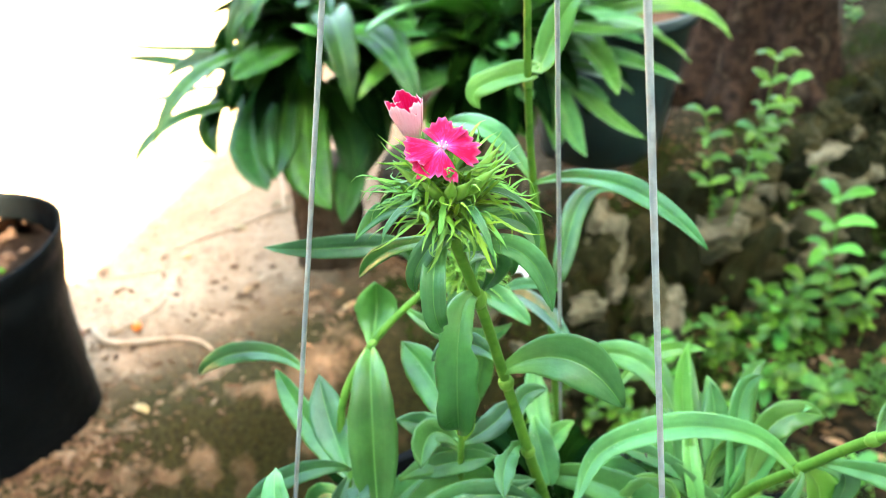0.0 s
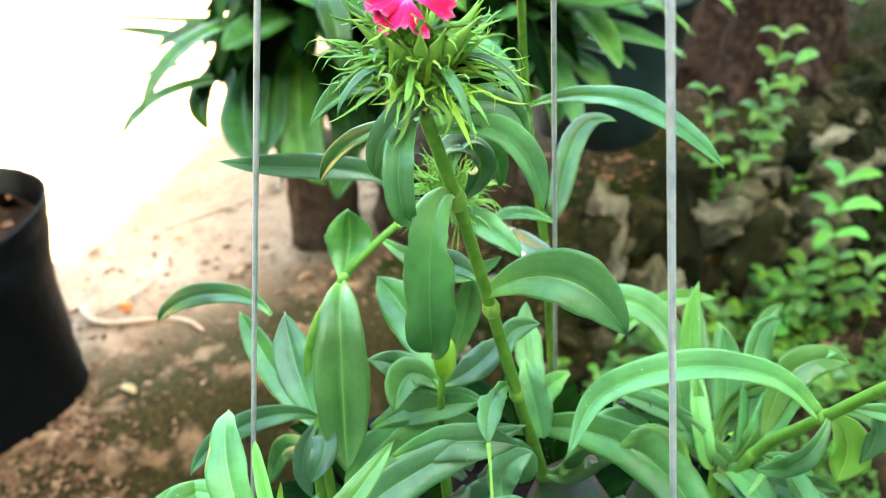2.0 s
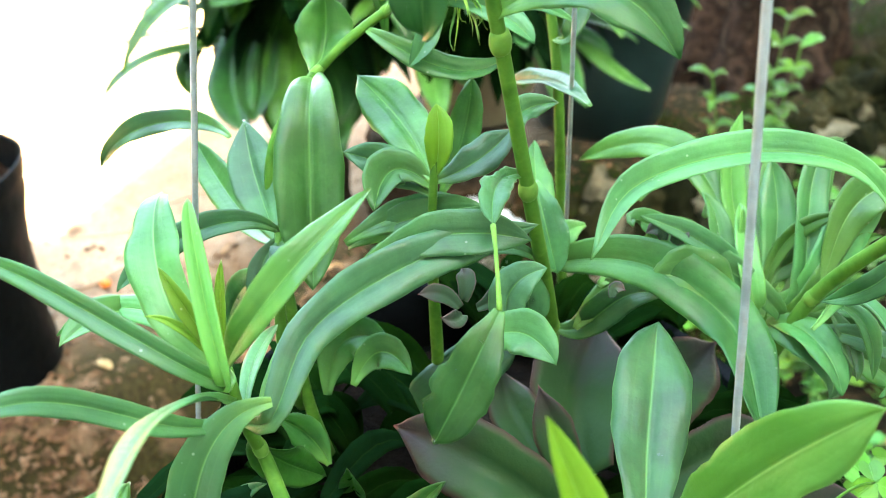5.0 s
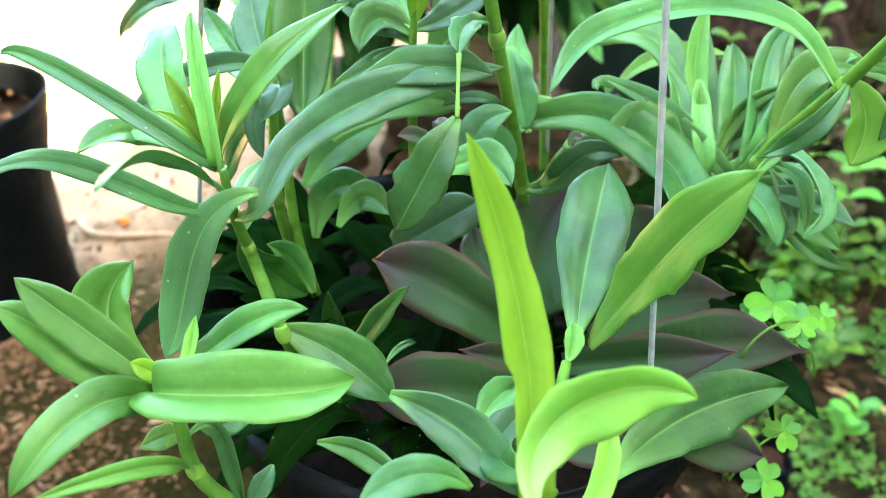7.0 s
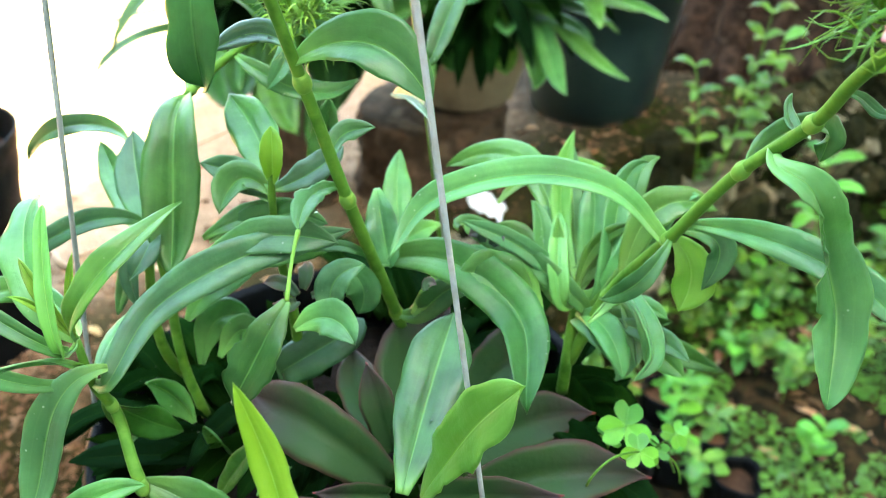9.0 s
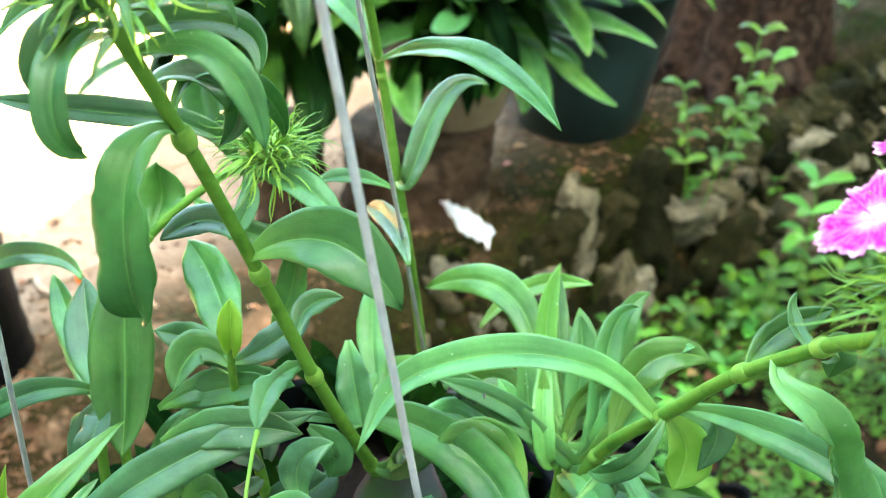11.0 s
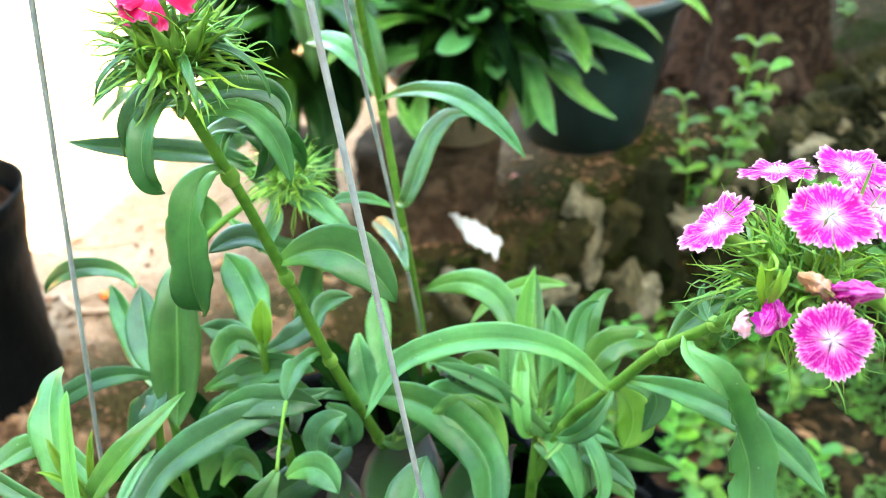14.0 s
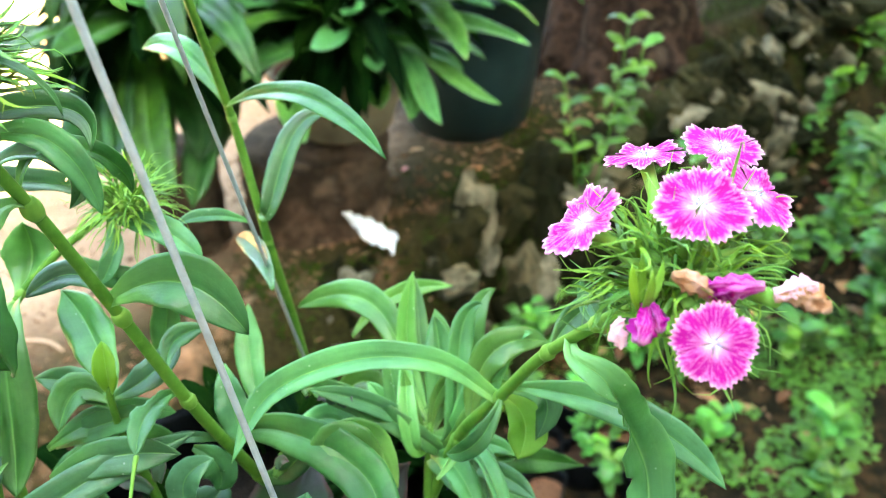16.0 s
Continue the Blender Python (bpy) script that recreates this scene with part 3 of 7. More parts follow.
for bx, by, tx, ty in ((-0.0333, 0.2990, 0.0133, 0.2754), (0.1378, 0.2268, 0.1074, 0.2250), (0.1140, 0.4213, 0.0945, 0.3323)):
    low, high = np.array((bx, by, 0.75)), np.array((tx, ty, 1.0))
    foot = low - (high - low) * 0.06
    top = low + (high - low) * 1.9
    rod("wire", pot, [foot, low, high, top], [0.0009, 0.0009], WIRE, "grey galvanised wire", 8, 20)


# ---- the dianthus plants ----
def plant(name, place, label, category="flowering plant", group="dianthus in the hanging pot"):
    return thing(name, place, label, category, group)



main = plant("dianthus", (0.1051, 0.3196, 0.7805), "tall flowering dianthus with crimson flower head and nibbled leaves")
rod("stem", main, [(0.1005, 0.3400, 0.7587), (0.0957, 0.3200, 0.7988), (0.0828, 0.2964, 0.8654), (0.0732, 0.2854, 0.9125), (0.0633, 0.2738, 0.9593), (0.0562, 0.2654, 0.9881)], [0.0027, 0.0025, 0.0022, 0.0019, 0.0018], STEM, "", 12, 40)
for at in ((0.0957, 0.3200, 0.7988), (0.0828, 0.2964, 0.8654), (0.0732, 0.2854, 0.9125), (0.0633, 0.2738, 0.9593)):
    stem_node(main, at, (-0.1, -0.3, 0.9), 0.0025)
leaf(main, [(0.0629, 0.2734, 0.9607), (0.0588, 0.2625, 0.9646), (0.0563, 0.2501, 0.9529), (0.0558, 0.2484, 0.9254)], 0.0140, fold=.16, wave=.12, bite=-0.3, rows=40, point=2.6, mat=LEAF_SHADED)
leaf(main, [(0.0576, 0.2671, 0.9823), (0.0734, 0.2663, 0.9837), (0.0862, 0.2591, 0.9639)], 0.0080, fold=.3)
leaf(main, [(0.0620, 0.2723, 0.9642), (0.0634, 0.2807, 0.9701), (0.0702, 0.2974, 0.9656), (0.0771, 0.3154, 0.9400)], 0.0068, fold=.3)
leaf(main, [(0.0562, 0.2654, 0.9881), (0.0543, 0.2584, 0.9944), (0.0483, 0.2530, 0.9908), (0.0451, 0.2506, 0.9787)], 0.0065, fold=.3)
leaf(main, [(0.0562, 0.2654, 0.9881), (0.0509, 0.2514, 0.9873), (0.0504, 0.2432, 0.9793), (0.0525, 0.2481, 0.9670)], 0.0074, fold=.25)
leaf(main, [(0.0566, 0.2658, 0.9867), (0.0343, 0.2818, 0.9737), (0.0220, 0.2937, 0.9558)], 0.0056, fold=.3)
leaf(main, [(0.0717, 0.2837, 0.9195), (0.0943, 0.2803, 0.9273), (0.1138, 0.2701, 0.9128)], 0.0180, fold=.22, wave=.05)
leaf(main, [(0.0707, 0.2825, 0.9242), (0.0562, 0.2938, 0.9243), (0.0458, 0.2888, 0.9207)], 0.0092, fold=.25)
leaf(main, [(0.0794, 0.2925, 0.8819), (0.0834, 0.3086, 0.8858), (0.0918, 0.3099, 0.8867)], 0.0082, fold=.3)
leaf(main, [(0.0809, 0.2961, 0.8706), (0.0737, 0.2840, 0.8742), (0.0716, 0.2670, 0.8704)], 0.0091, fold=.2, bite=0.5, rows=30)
leaf(main, [(0.0724, 0.2417, 0.8620), (0.0650, 0.2312, 0.8509), (0.0570, 0.2255, 0.8351)], 0.0148, fold=.14, bite=0.12, rows=30, mat=LEAF_SHADED)
leaf(main, [(0.0899, 0.3094, 0.8288), (0.0933, 0.3154, 0.8272), (0.1194, 0.3005, 0.8377), (0.1433, 0.2846, 0.8274), (0.1461, 0.2482, 0.8131)], 0.0184, fold=.22, wave=.09, mat=LEAF_SHADED)
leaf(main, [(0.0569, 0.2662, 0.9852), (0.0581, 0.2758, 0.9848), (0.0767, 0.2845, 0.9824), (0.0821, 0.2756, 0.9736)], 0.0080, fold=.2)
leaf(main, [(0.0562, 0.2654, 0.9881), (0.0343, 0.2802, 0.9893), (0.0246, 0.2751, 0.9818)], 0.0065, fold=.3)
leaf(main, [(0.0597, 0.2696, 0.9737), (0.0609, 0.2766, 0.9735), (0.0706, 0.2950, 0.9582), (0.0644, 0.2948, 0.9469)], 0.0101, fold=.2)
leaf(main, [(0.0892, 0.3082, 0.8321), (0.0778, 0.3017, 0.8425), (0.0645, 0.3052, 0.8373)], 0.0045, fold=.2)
leaf(main, [(0.0761, 0.3085, 0.8300), (0.0846, 0.3045, 0.8234), (0.0833, 0.3024, 0.8109)], 0.0137, fold=.12, mat=LEAF_SHADED)
leaf(main, [(0.0957, 0.3200, 0.7988), (0.0993, 0.3186, 0.7981), (0.1145, 0.3131, 0.8130), (0.1318, 0.3133, 0.8161)], 0.0118, fold=.2)
rod("chewed_midrib", main, [(0.0716, 0.2670, 0.8704), (0.0720, 0.2544, 0.8682), (0.0724, 0.2417, 0.8620)], [0.0009, 0.0006, 0.0006, 0.0008], NODE, "pale bare midrib of a chewed leaf", 6, 14)

branch = plant("dianthus", (0.0155, 0.2989, 0.7565), "leaning dianthus shoot with a spiky green unopened flower head")
rod("stem", branch, [(0.0155, 0.2989, 0.7565), (0.0099, 0.3015, 0.7790), (0.0061, 0.3095, 0.8093), (0.0042, 0.3328, 0.8692), (0.0158, 0.3464, 0.8836), (0.0381, 0.3623, 0.8990), (0.0535, 0.3739, 0.9047), (0.0502, 0.3627, 0.9037)], [0.0022, 0.002, 0.0019, 0.0017, 0.0015], STEM, "", 12, 40)
for at in ((0.0158, 0.3464, 0.8836), (0.0381, 0.3623, 0.8990)):
    stem_node(branch, at, (0.6, 0.3, 0.5), 0.0017)
leaf(branch, [(0.0330, 0.4152, 0.8729), (0.0251, 0.3911, 0.9065), (0.0021, 0.3607, 0.9263), (-0.0248, 0.3422, 0.9392)], 0.0114, fold=.25)
leaf(branch, [(0.0146, 0.3450, 0.8822), (0.0171, 0.3196, 0.8798), (0.0178, 0.3036, 0.8594), (0.0200, 0.2836, 0.8392)], 0.0209, fold=.26, wave=.05)
leaf(branch, [(0.0152, 0.3457, 0.8829), (0.0167, 0.3638, 0.8907), (0.0176, 0.3643, 0.9054)], 0.0195, fold=.3, spoon=True)
leaf(branch, [(0.0314, 0.3575, 0.8944), (0.0349, 0.3540, 0.8936), (0.0557, 0.3485, 0.8846), (0.0797, 0.3562, 0.8858)], 0.0100, fold=.2)
leaf(branch, [(0.0502, 0.3627, 0.9037), (0.0715, 0.3547, 0.9025), (0.0870, 0.3437, 0.8935)], 0.0110, fold=.2)
leaf(branch, [(0.0502, 0.3627, 0.9037), (0.0536, 0.3502, 0.8977), (0.0465, 0.3424, 0.8863)], 0.0078, fold=.2)

rear_left = plant("dianthus", (0.0056, 0.3084, 0.7715), "leafy dianthus shoot with drooping leaves, not in flower")
rod("stem", rear_left, [(0.0056, 0.3084, 0.7715), (0.0060, 0.2938, 0.8184), (0.0065, 0.3058, 0.8459)], [0.0022, 0.002, 0.0016], STEM, "", 12, 16)
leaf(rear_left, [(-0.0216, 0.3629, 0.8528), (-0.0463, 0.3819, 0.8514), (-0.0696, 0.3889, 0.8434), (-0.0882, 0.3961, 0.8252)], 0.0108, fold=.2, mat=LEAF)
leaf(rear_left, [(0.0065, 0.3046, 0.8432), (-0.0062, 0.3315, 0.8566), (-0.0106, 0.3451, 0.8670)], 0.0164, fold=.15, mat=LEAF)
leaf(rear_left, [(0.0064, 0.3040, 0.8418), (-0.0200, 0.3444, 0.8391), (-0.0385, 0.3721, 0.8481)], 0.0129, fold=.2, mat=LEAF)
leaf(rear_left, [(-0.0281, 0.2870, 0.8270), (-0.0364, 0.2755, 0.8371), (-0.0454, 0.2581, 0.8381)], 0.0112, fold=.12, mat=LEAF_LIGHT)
leaf(rear_left, [(0.0065, 0.3046, 0.8432), (0.0114, 0.2840, 0.8470), (0.0077, 0.2777, 0.8413)], 0.0100, fold=.1, wave=.15, mat=LEAF_SHADED)
leaf(rear_left, [(0.0065, 0.3058, 0.8459), (0.0027, 0.3035, 0.8501), (-0.0222, 0.2995, 0.8476), (-0.0397, 0.2857, 0.8369)], 0.0095, fold=.2, mat=LEAF_SHADED)
leaf(rear_left, [(0.0065, 0.3052, 0.8445), (0.0018, 0.2942, 0.8377), (0.0047, 0.2856, 0.8242)], 0.0080, fold=.2, mat=LEAF_SHADED)
leaf(rear_left, [(0.0062, 0.2992, 0.8308), (-0.0160, 0.3207, 0.8098), (-0.0228, 0.3205, 0.7920)], 0.0110, fold=.1, mat=LEAF_SHADED)

centre = plant("dianthus", (0.0559, 0.3064, 0.7646), "short dianthus shoot with dark leaves and a pale growing tip")
rod("stem", centre, [(0.0559, 0.3064, 0.7646), (0.0546, 0.3113, 0.8082), (0.0549, 0.3007, 0.8583), (0.0563, 0.3012, 0.8774)], [0.0024, 0.0022, 0.0016, 0.0012], STEM, "", 12, 20)
leaf(centre, [(0.0555, 0.3009, 0.8659), (0.0431, 0.3311, 0.8734), (0.0284, 0.3516, 0.8804)], 0.0174, fold=.18)
leaf(centre, [(0.0566, 0.3429, 0.8399), (0.0642, 0.3531, 0.8573), (0.0673, 0.3570, 0.8777)], 0.0119, fold=.25)
leaf(centre, [(0.0553, 0.3009, 0.8640), (0.0446, 0.3057, 0.8677), (0.0385, 0.2914, 0.8612)], 0.0130, fold=.3)
leaf(centre, [(0.0278, 0.3057, 0.8404), (0.0497, 0.3017, 0.8534), (0.0701, 0.3003, 0.8580)], 0.0105, fold=.15)
leaf(centre, [(0.0551, 0.3008, 0.8612), (0.0413, 0.3095, 0.8669), (0.0278, 0.3097, 0.8713)], 0.0119, fold=.2)
leaf(centre, [(0.0798, 0.2797, 0.8218), (0.0788, 0.2850, 0.8394), (0.0888, 0.2883, 0.8438)], 0.0119, fold=.2)
leaf(centre, [(0.0386, 0.2755, 0.8554), (0.0588, 0.2753, 0.8629), (0.0825, 0.2752, 0.8610)], 0.0129, fold=.2)
leaf(centre, [(0.0883, 0.3333, 0.8494), (0.0911, 0.3220, 0.8407), (0.0951, 0.3126, 0.8258)], 0.0130, fold=.25)
leaf(centre, [(0.0669, 0.2670, 0.8307), (0.0801, 0.2657, 0.8371), (0.0890, 0.2574, 0.8326)], 0.0130, fold=.2)
leaf(centre, [(0.0555, 0.3009, 0.8659), (0.0665, 0.3058, 0.8691), (0.0790, 0.3169, 0.8759)], 0.0112, fold=.2)
leaf(centre, [(0.0278, 0.3003, 0.8451), (0.0498, 0.3062, 0.8526), (0.0714, 0.3140, 0.8445)], 0.0117, fold=.1)
leaf(centre, [(0.0277, 0.2905, 0.8300), (0.0467, 0.2989, 0.8416), (0.0718, 0.3081, 0.8355)], 0.0170, fold=.12)
leaf(centre, [(0.0556, 0.3010, 0.8679), (0.0571, 0.3001, 0.8793), (0.0564, 0.3059, 0.8882)], 0.0082, fold=.3, mat=LEAF_YOUNG)
leaf(centre, [(0.0164, 0.3031, 0.7809), (0.0243, 0.3147, 0.7975), (0.0383, 0.3102, 0.7987)], 0.0154, fold=.15)
leaf(centre, [(0.0133, 0.3052, 0.8023), (0.0266, 0.3201, 0.8145), (0.0408, 0.3298, 0.8189)], 0.0152, fold=.1)
leaf(centre, [(0.0555, 0.3079, 0.7777), (0.0491, 0.3037, 0.7776), (0.0625, 0.3084, 0.7852), (0.0769, 0.3239, 0.7892)], 0.0189, fold=.1)
leaf(centre, [(0.0268, 0.2977, 0.7900), (0.0348, 0.3042, 0.7990), (0.0469, 0.2928, 0.7990)], 0.0127, fold=.2)
leaf(centre, [(0.0193, 0.3056, 0.7092), (0.0254, 0.2888, 0.7472), (0.0272, 0.2681, 0.7816)], 0.0098, fold=.35, mat=LEAF_LIGHT)
leaf(centre, [(0.0200, 0.2775, 0.7737), (0.0127, 0.2792, 0.7863), (0.0052, 0.2754, 0.7956)], 0.0108, fold=.5, mat=LEAF_LIGHT)
leaf(centre, [(0.0361, 0.2470, 0.7659), (0.0479, 0.2436, 0.7883), (0.0589, 0.2407, 0.8059)], 0.0078, fold=.25, mat=LEAF)
leaf(centre, [(0.0490, 0.2522, 0.7626), (0.0529, 0.2622, 0.7621), (0.0582, 0.2706, 0.7581)], 0.0027, fold=.3, mat=LEAF_LIGHT)

front_left = plant("dianthus", (0.0373, 0.2437, 0.7441), "young light green dianthus shoot with long arching leaves")
rod("stem", front_left, [(0.0415, 0.2417, 0.7409), (0.0239, 0.2294, 0.7869), (0.0223, 0.2257, 0.7977), (0.0104, 0.2427, 0.8134), (0.0081, 0.2381, 0.8320), (0.0062, 0.2400, 0.8457)], [0.0022, 0.0022, 0.0021, 0.0019, 0.0012], STEM, "", 12, 30)
stem_node(front_left, (0.0225, 0.2246, 0.7979), (-0.2, 0.1, 0.9), 0.002)
stem_node(front_left, (0.0098, 0.2424, 0.8165), (-0.2, 0.1, 0.9), 0.0018)
leaf(front_left, [(0.0062, 0.2400, 0.8457), (-0.0007, 0.2421, 0.8503), (-0.0127, 0.2561, 0.8650), (-0.0186, 0.2839, 0.8714)], 0.0142, fold=.12, mat=LEAF_LIGHT)
leaf(front_left, [(0.0062, 0.2400, 0.8457), (0.0108, 0.2229, 0.8609), (0.0055, 0.2356, 0.8745), (-0.0018, 0.2568, 0.8840)], 0.0049, fold=.35, mat=LEAF_YOUNG)
leaf(front_left, [(0.0062, 0.2400, 0.8457), (0.0252, 0.2275, 0.8792), (0.0428, 0.2511, 0.8892)], 0.0090, fold=.24, mat=LEAF_LIGHT)
leaf(front_left, [(0.0084, 0.2388, 0.8292), (0.0162, 0.2317, 0.8354), (0.0237, 0.2538, 0.8455), (0.0491, 0.2685, 0.8575), (0.0854, 0.2857, 0.8601)], 0.0136, fold=.22, mat=LEAF)
leaf(front_left, [(0.0062, 0.2400, 0.8457), (0.0092, 0.2258, 0.8535), (-0.0079, 0.2261, 0.8658), (-0.0478, 0.2384, 0.8767)], 0.0060, fold=.3, mat=LEAF_LIGHT)
leaf(front_left, [(0.0077, 0.2385, 0.8347), (0.0039, 0.2299, 0.8367), (-0.0150, 0.2182, 0.8521), (-0.0394, 0.1969, 0.8601)], 0.0066, fold=.25, mat=LEAF_LIGHT)
leaf(front_left, [(0.0075, 0.2387, 0.8361), (0.0073, 0.1974, 0.8692), (0.0155, 0.1529, 0.8871)], 0.0070, fold=.2, mat=LEAF_LIGHT)
leaf(front_left, [(0.0181, 0.2322, 0.8420), (0.0099, 0.2291, 0.8400), (0.0003, 0.2213, 0.8250), (-0.0064, 0.2076, 0.8013)], 0.0136, fold=.16, mat=LEAF_LIGHT)
leaf(front_left, [(0.0217, 0.2266, 0.7985), (0.0383, 0.2235, 0.7921), (0.0566, 0.2144, 0.7821)], 0.0173, fold=.15, mat=LEAF_SHADED)
leaf(front_left, [(0.0062, 0.2400, 0.8457), (-0.0011, 0.2415, 0.8612), (-0.0086, 0.2474, 0.8707)], 0.0042, fold=.4, mat=LEAF_YOUNG)
leaf(front_left, [(0.0062, 0.2400, 0.8457), (0.0051, 0.2460, 0.8602), (0.0049, 0.2531, 0.8691)], 0.0028, fold=.4, mat=LEAF_YOUNG)
leaf(front_left, [(0.0062, 0.2400, 0.8457), (0.0029, 0.2396, 0.8511), (-0.0049, 0.2401, 0.8594), (-0.0114, 0.2400, 0.8616)], 0.0025, fold=.4, mat=LEAF_YOUNG)
leaf(front_left, [(0.0062, 0.2400, 0.8457), (-0.0079, 0.2613, 0.8384), (-0.0356, 0.2777, 0.8370), (-0.0561, 0.2763, 0.8276)], 0.0085, fold=.1, mat=LEAF_LIGHT)
leaf(front_left, [(0.0092, 0.2404, 0.8227), (0.0141, 0.2593, 0.8308), (0.0181, 0.2753, 0.8368)], 0.0064, fold=.2, mat=LEAF_LIGHT)
leaf(front_left, [(0.0084, 0.2388, 0.8292), (0.0049, 0.2727, 0.8264), (0.0065, 0.2883, 0.8226)], 0.0055, fold=.2, mat=LEAF_LIGHT)
leaf(front_left, [(0.0094, 0.2406, 0.8218), (0.0120, 0.2546, 0.7986), (0.0214, 0.2631, 0.7835)], 0.0131, fold=.2, mat=LEAF_SHADED)
leaf(front_left, [(-0.0349, 0.2911, 0.7210), (-0.0185, 0.2827, 0.7475), (0.0009, 0.2685, 0.7741)], 0.0065, fold=.3, mat=LEAF)

low_left = plant("dianthus", (0.0382, 0.1812, 0.7586), "low light green dianthus rosette leaning over the pot rim")
rod("stem", low_left, [(0.0382, 0.1812, 0.7586), (0.0227, 0.1723, 0.7827), (0.0133, 0.1705, 0.7987), (0.0084, 0.1775, 0.8114), (0.0054, 0.1823, 0.8170)], [0.002, 0.002, 0.0019, 0.0014], STEM, "", 12, 24)
stem_node(low_left, (0.0133, 0.1705, 0.7987), (-0.4, 0.0, 0.8), 0.0018)
leaf(low_left, [(0.0063, 0.1809, 0.8153), (-0.0111, 0.1832, 0.8301), (-0.0263, 0.1846, 0.8444)], 0.0111, fold=.25, mat=LEAF_LIGHT)
leaf(low_left, [(0.0054, 0.1823, 0.8170), (-0.0005, 0.1811, 0.8168), (-0.0177, 0.1814, 0.8278), (-0.0318, 0.1808, 0.8391)], 0.0110, fold=.15, mat=LEAF_LIGHT)
leaf(low_left, [(-0.0115, 0.2086, 0.7967), (-0.0239, 0.2152, 0.8122), (-0.0183, 0.2253, 0.8215)], 0.0164, fold=.45, mat=LEAF_LIGHT)
leaf(low_left, [(0.0054, 0.1823, 0.8170), (0.0076, 0.1856, 0.8170), (0.0196, 0.1961, 0.8223), (0.0364, 0.2033, 0.8246)], 0.0086, fold=.25, mat=LEAF)
leaf(low_left, [(0.0064, 0.1806, 0.8150), (0.0090, 0.1700, 0.8247), (0.0288, 0.1723, 0.8233), (0.0526, 0.1795, 0.8238)], 0.0172, fold=.42, mat=LEAF_LIGHT, face=(0.0, -0.45, 0.9))
leaf(low_left, [(0.0080, 0.1782, 0.8122), (-0.0022, 0.1610, 0.8278), (-0.0132, 0.1434, 0.8198)], 0.0110, fold=.2, mat=LEAF_LIGHT)
leaf(low_left, [(0.0133, 0.1705, 0.7987), (0.0076, 0.1510, 0.8204), (-0.0078, 0.1410, 0.8215)], 0.0045, fold=.35, mat=LEAF_YOUNG)
leaf(low_left, [(0.0595, 0.1850, 0.8138), (0.0736, 0.1815, 0.8091), (0.0921, 0.1688, 0.7980)], 0.0130, fold=.25, mat=LEAF)
leaf(low_left, [(0.0802, 0.1555, 0.8161), (0.0691, 0.1517, 0.8238), (0.0577, 0.1448, 0.8217)], 0.0082, fold=.15)
leaf(low_left, [(0.0072, 0.1800, 0.8170), (0.0023, 0.1805, 0.8217), (-0.0019, 0.1805, 0.8239)], 0.0051, fold=.3, mat=LEAF_YOUNG)
leaf(low_left, [(0.0054, 0.1823, 0.8170), (0.0088, 0.1831, 0.8194), (0.0099, 0.1899, 0.8226), (0.0096, 0.1960, 0.8264)], 0.0036, fold=.4, mat=LEAF_YOUNG)
leaf(low_left, [(0.0104, 0.1747, 0.8063), (0.0038, 0.1789, 0.8013), (-0.0030, 0.1768, 0.7986)], 0.0065, fold=.2, mat=LEAF_LIGHT)
leaf(low_left, [(0.0106, 0.1744, 0.8057), (0.0151, 0.1822, 0.8019), (0.0193, 0.1781, 0.7917), (0.0229, 0.1731, 0.7839)], 0.0046, fold=.3)
leaf(low_left, [(0.0238, 0.1905, 0.8008), (0.0158, 0.1880, 0.7976), (0.0093, 0.1848, 0.8024)], 0.0074, fold=.2, mat=LEAF_LIGHT)
leaf(low_left, [(0.0407, 0.1831, 0.7974), (0.0530, 0.1788, 0.7989), (0.0651, 0.1707, 0.7949)], 0.0065, fold=.3)
leaf(low_left, [(0.0282, 0.1825, 0.7885), (0.0274, 0.1766, 0.7888), (0.0246, 0.1715, 0.7849)], 0.0058, fold=.2)

front_centre = plant("dianthus", (0.1012, 0.1582, 0.7914), "bright yellow-green young dianthus shoot standing upright")
rod("stem", front_centre, [(0.1023, 0.1600, 0.7868), (0.0968, 0.1572, 0.8119), (0.1009, 0.1814, 0.8298)], [0.0022, 0.002, 0.0012], STEM, "", 12, 14)
leaf(front_centre, [(0.0968, 0.1572, 0.8119), (0.0927, 0.1470, 0.8262), (0.0903, 0.1588, 0.8480), (0.0842, 0.1710, 0.8686), (0.0763, 0.1785, 0.8880)], 0.0094, fold=.3, mat=LEAF_YOUNG, bite=-0.3, rows=34, neck=0.6, point=3.0)
leaf(front_centre, [(0.1075, 0.2157, 0.8100), (0.1136, 0.2483, 0.8202), (0.1210, 0.2792, 0.8310)], 0.0215, fold=.1, spoon=True, point=2.6, mat=LEAF)
leaf(front_centre, [(0.1133, 0.2214, 0.8018), (0.1278, 0.2087, 0.8451), (0.1397, 0.1969, 0.8728)], 0.0190, fold=.1, mat=LEAF_YOUNG, bite=0.2, rows=34, face=(-0.6, -0.5, 0.6))
leaf(front_centre, [(0.0914, 0.1337, 0.8384), (0.0927, 0.1450, 0.8426), (0.1019, 0.1499, 0.8495), (0.1197, 0.1476, 0.8527)], 0.0140, fold=.3, mat=LEAF_YOUNG, face=(0.1, -1.0, 0.35))
leaf(front_centre, [(0.1213, 0.2011, 0.7706), (0.1480, 0.2273, 0.7705), (0.1835, 0.2444, 0.7692)], 0.0211, fold=.14, mat=LEAF)
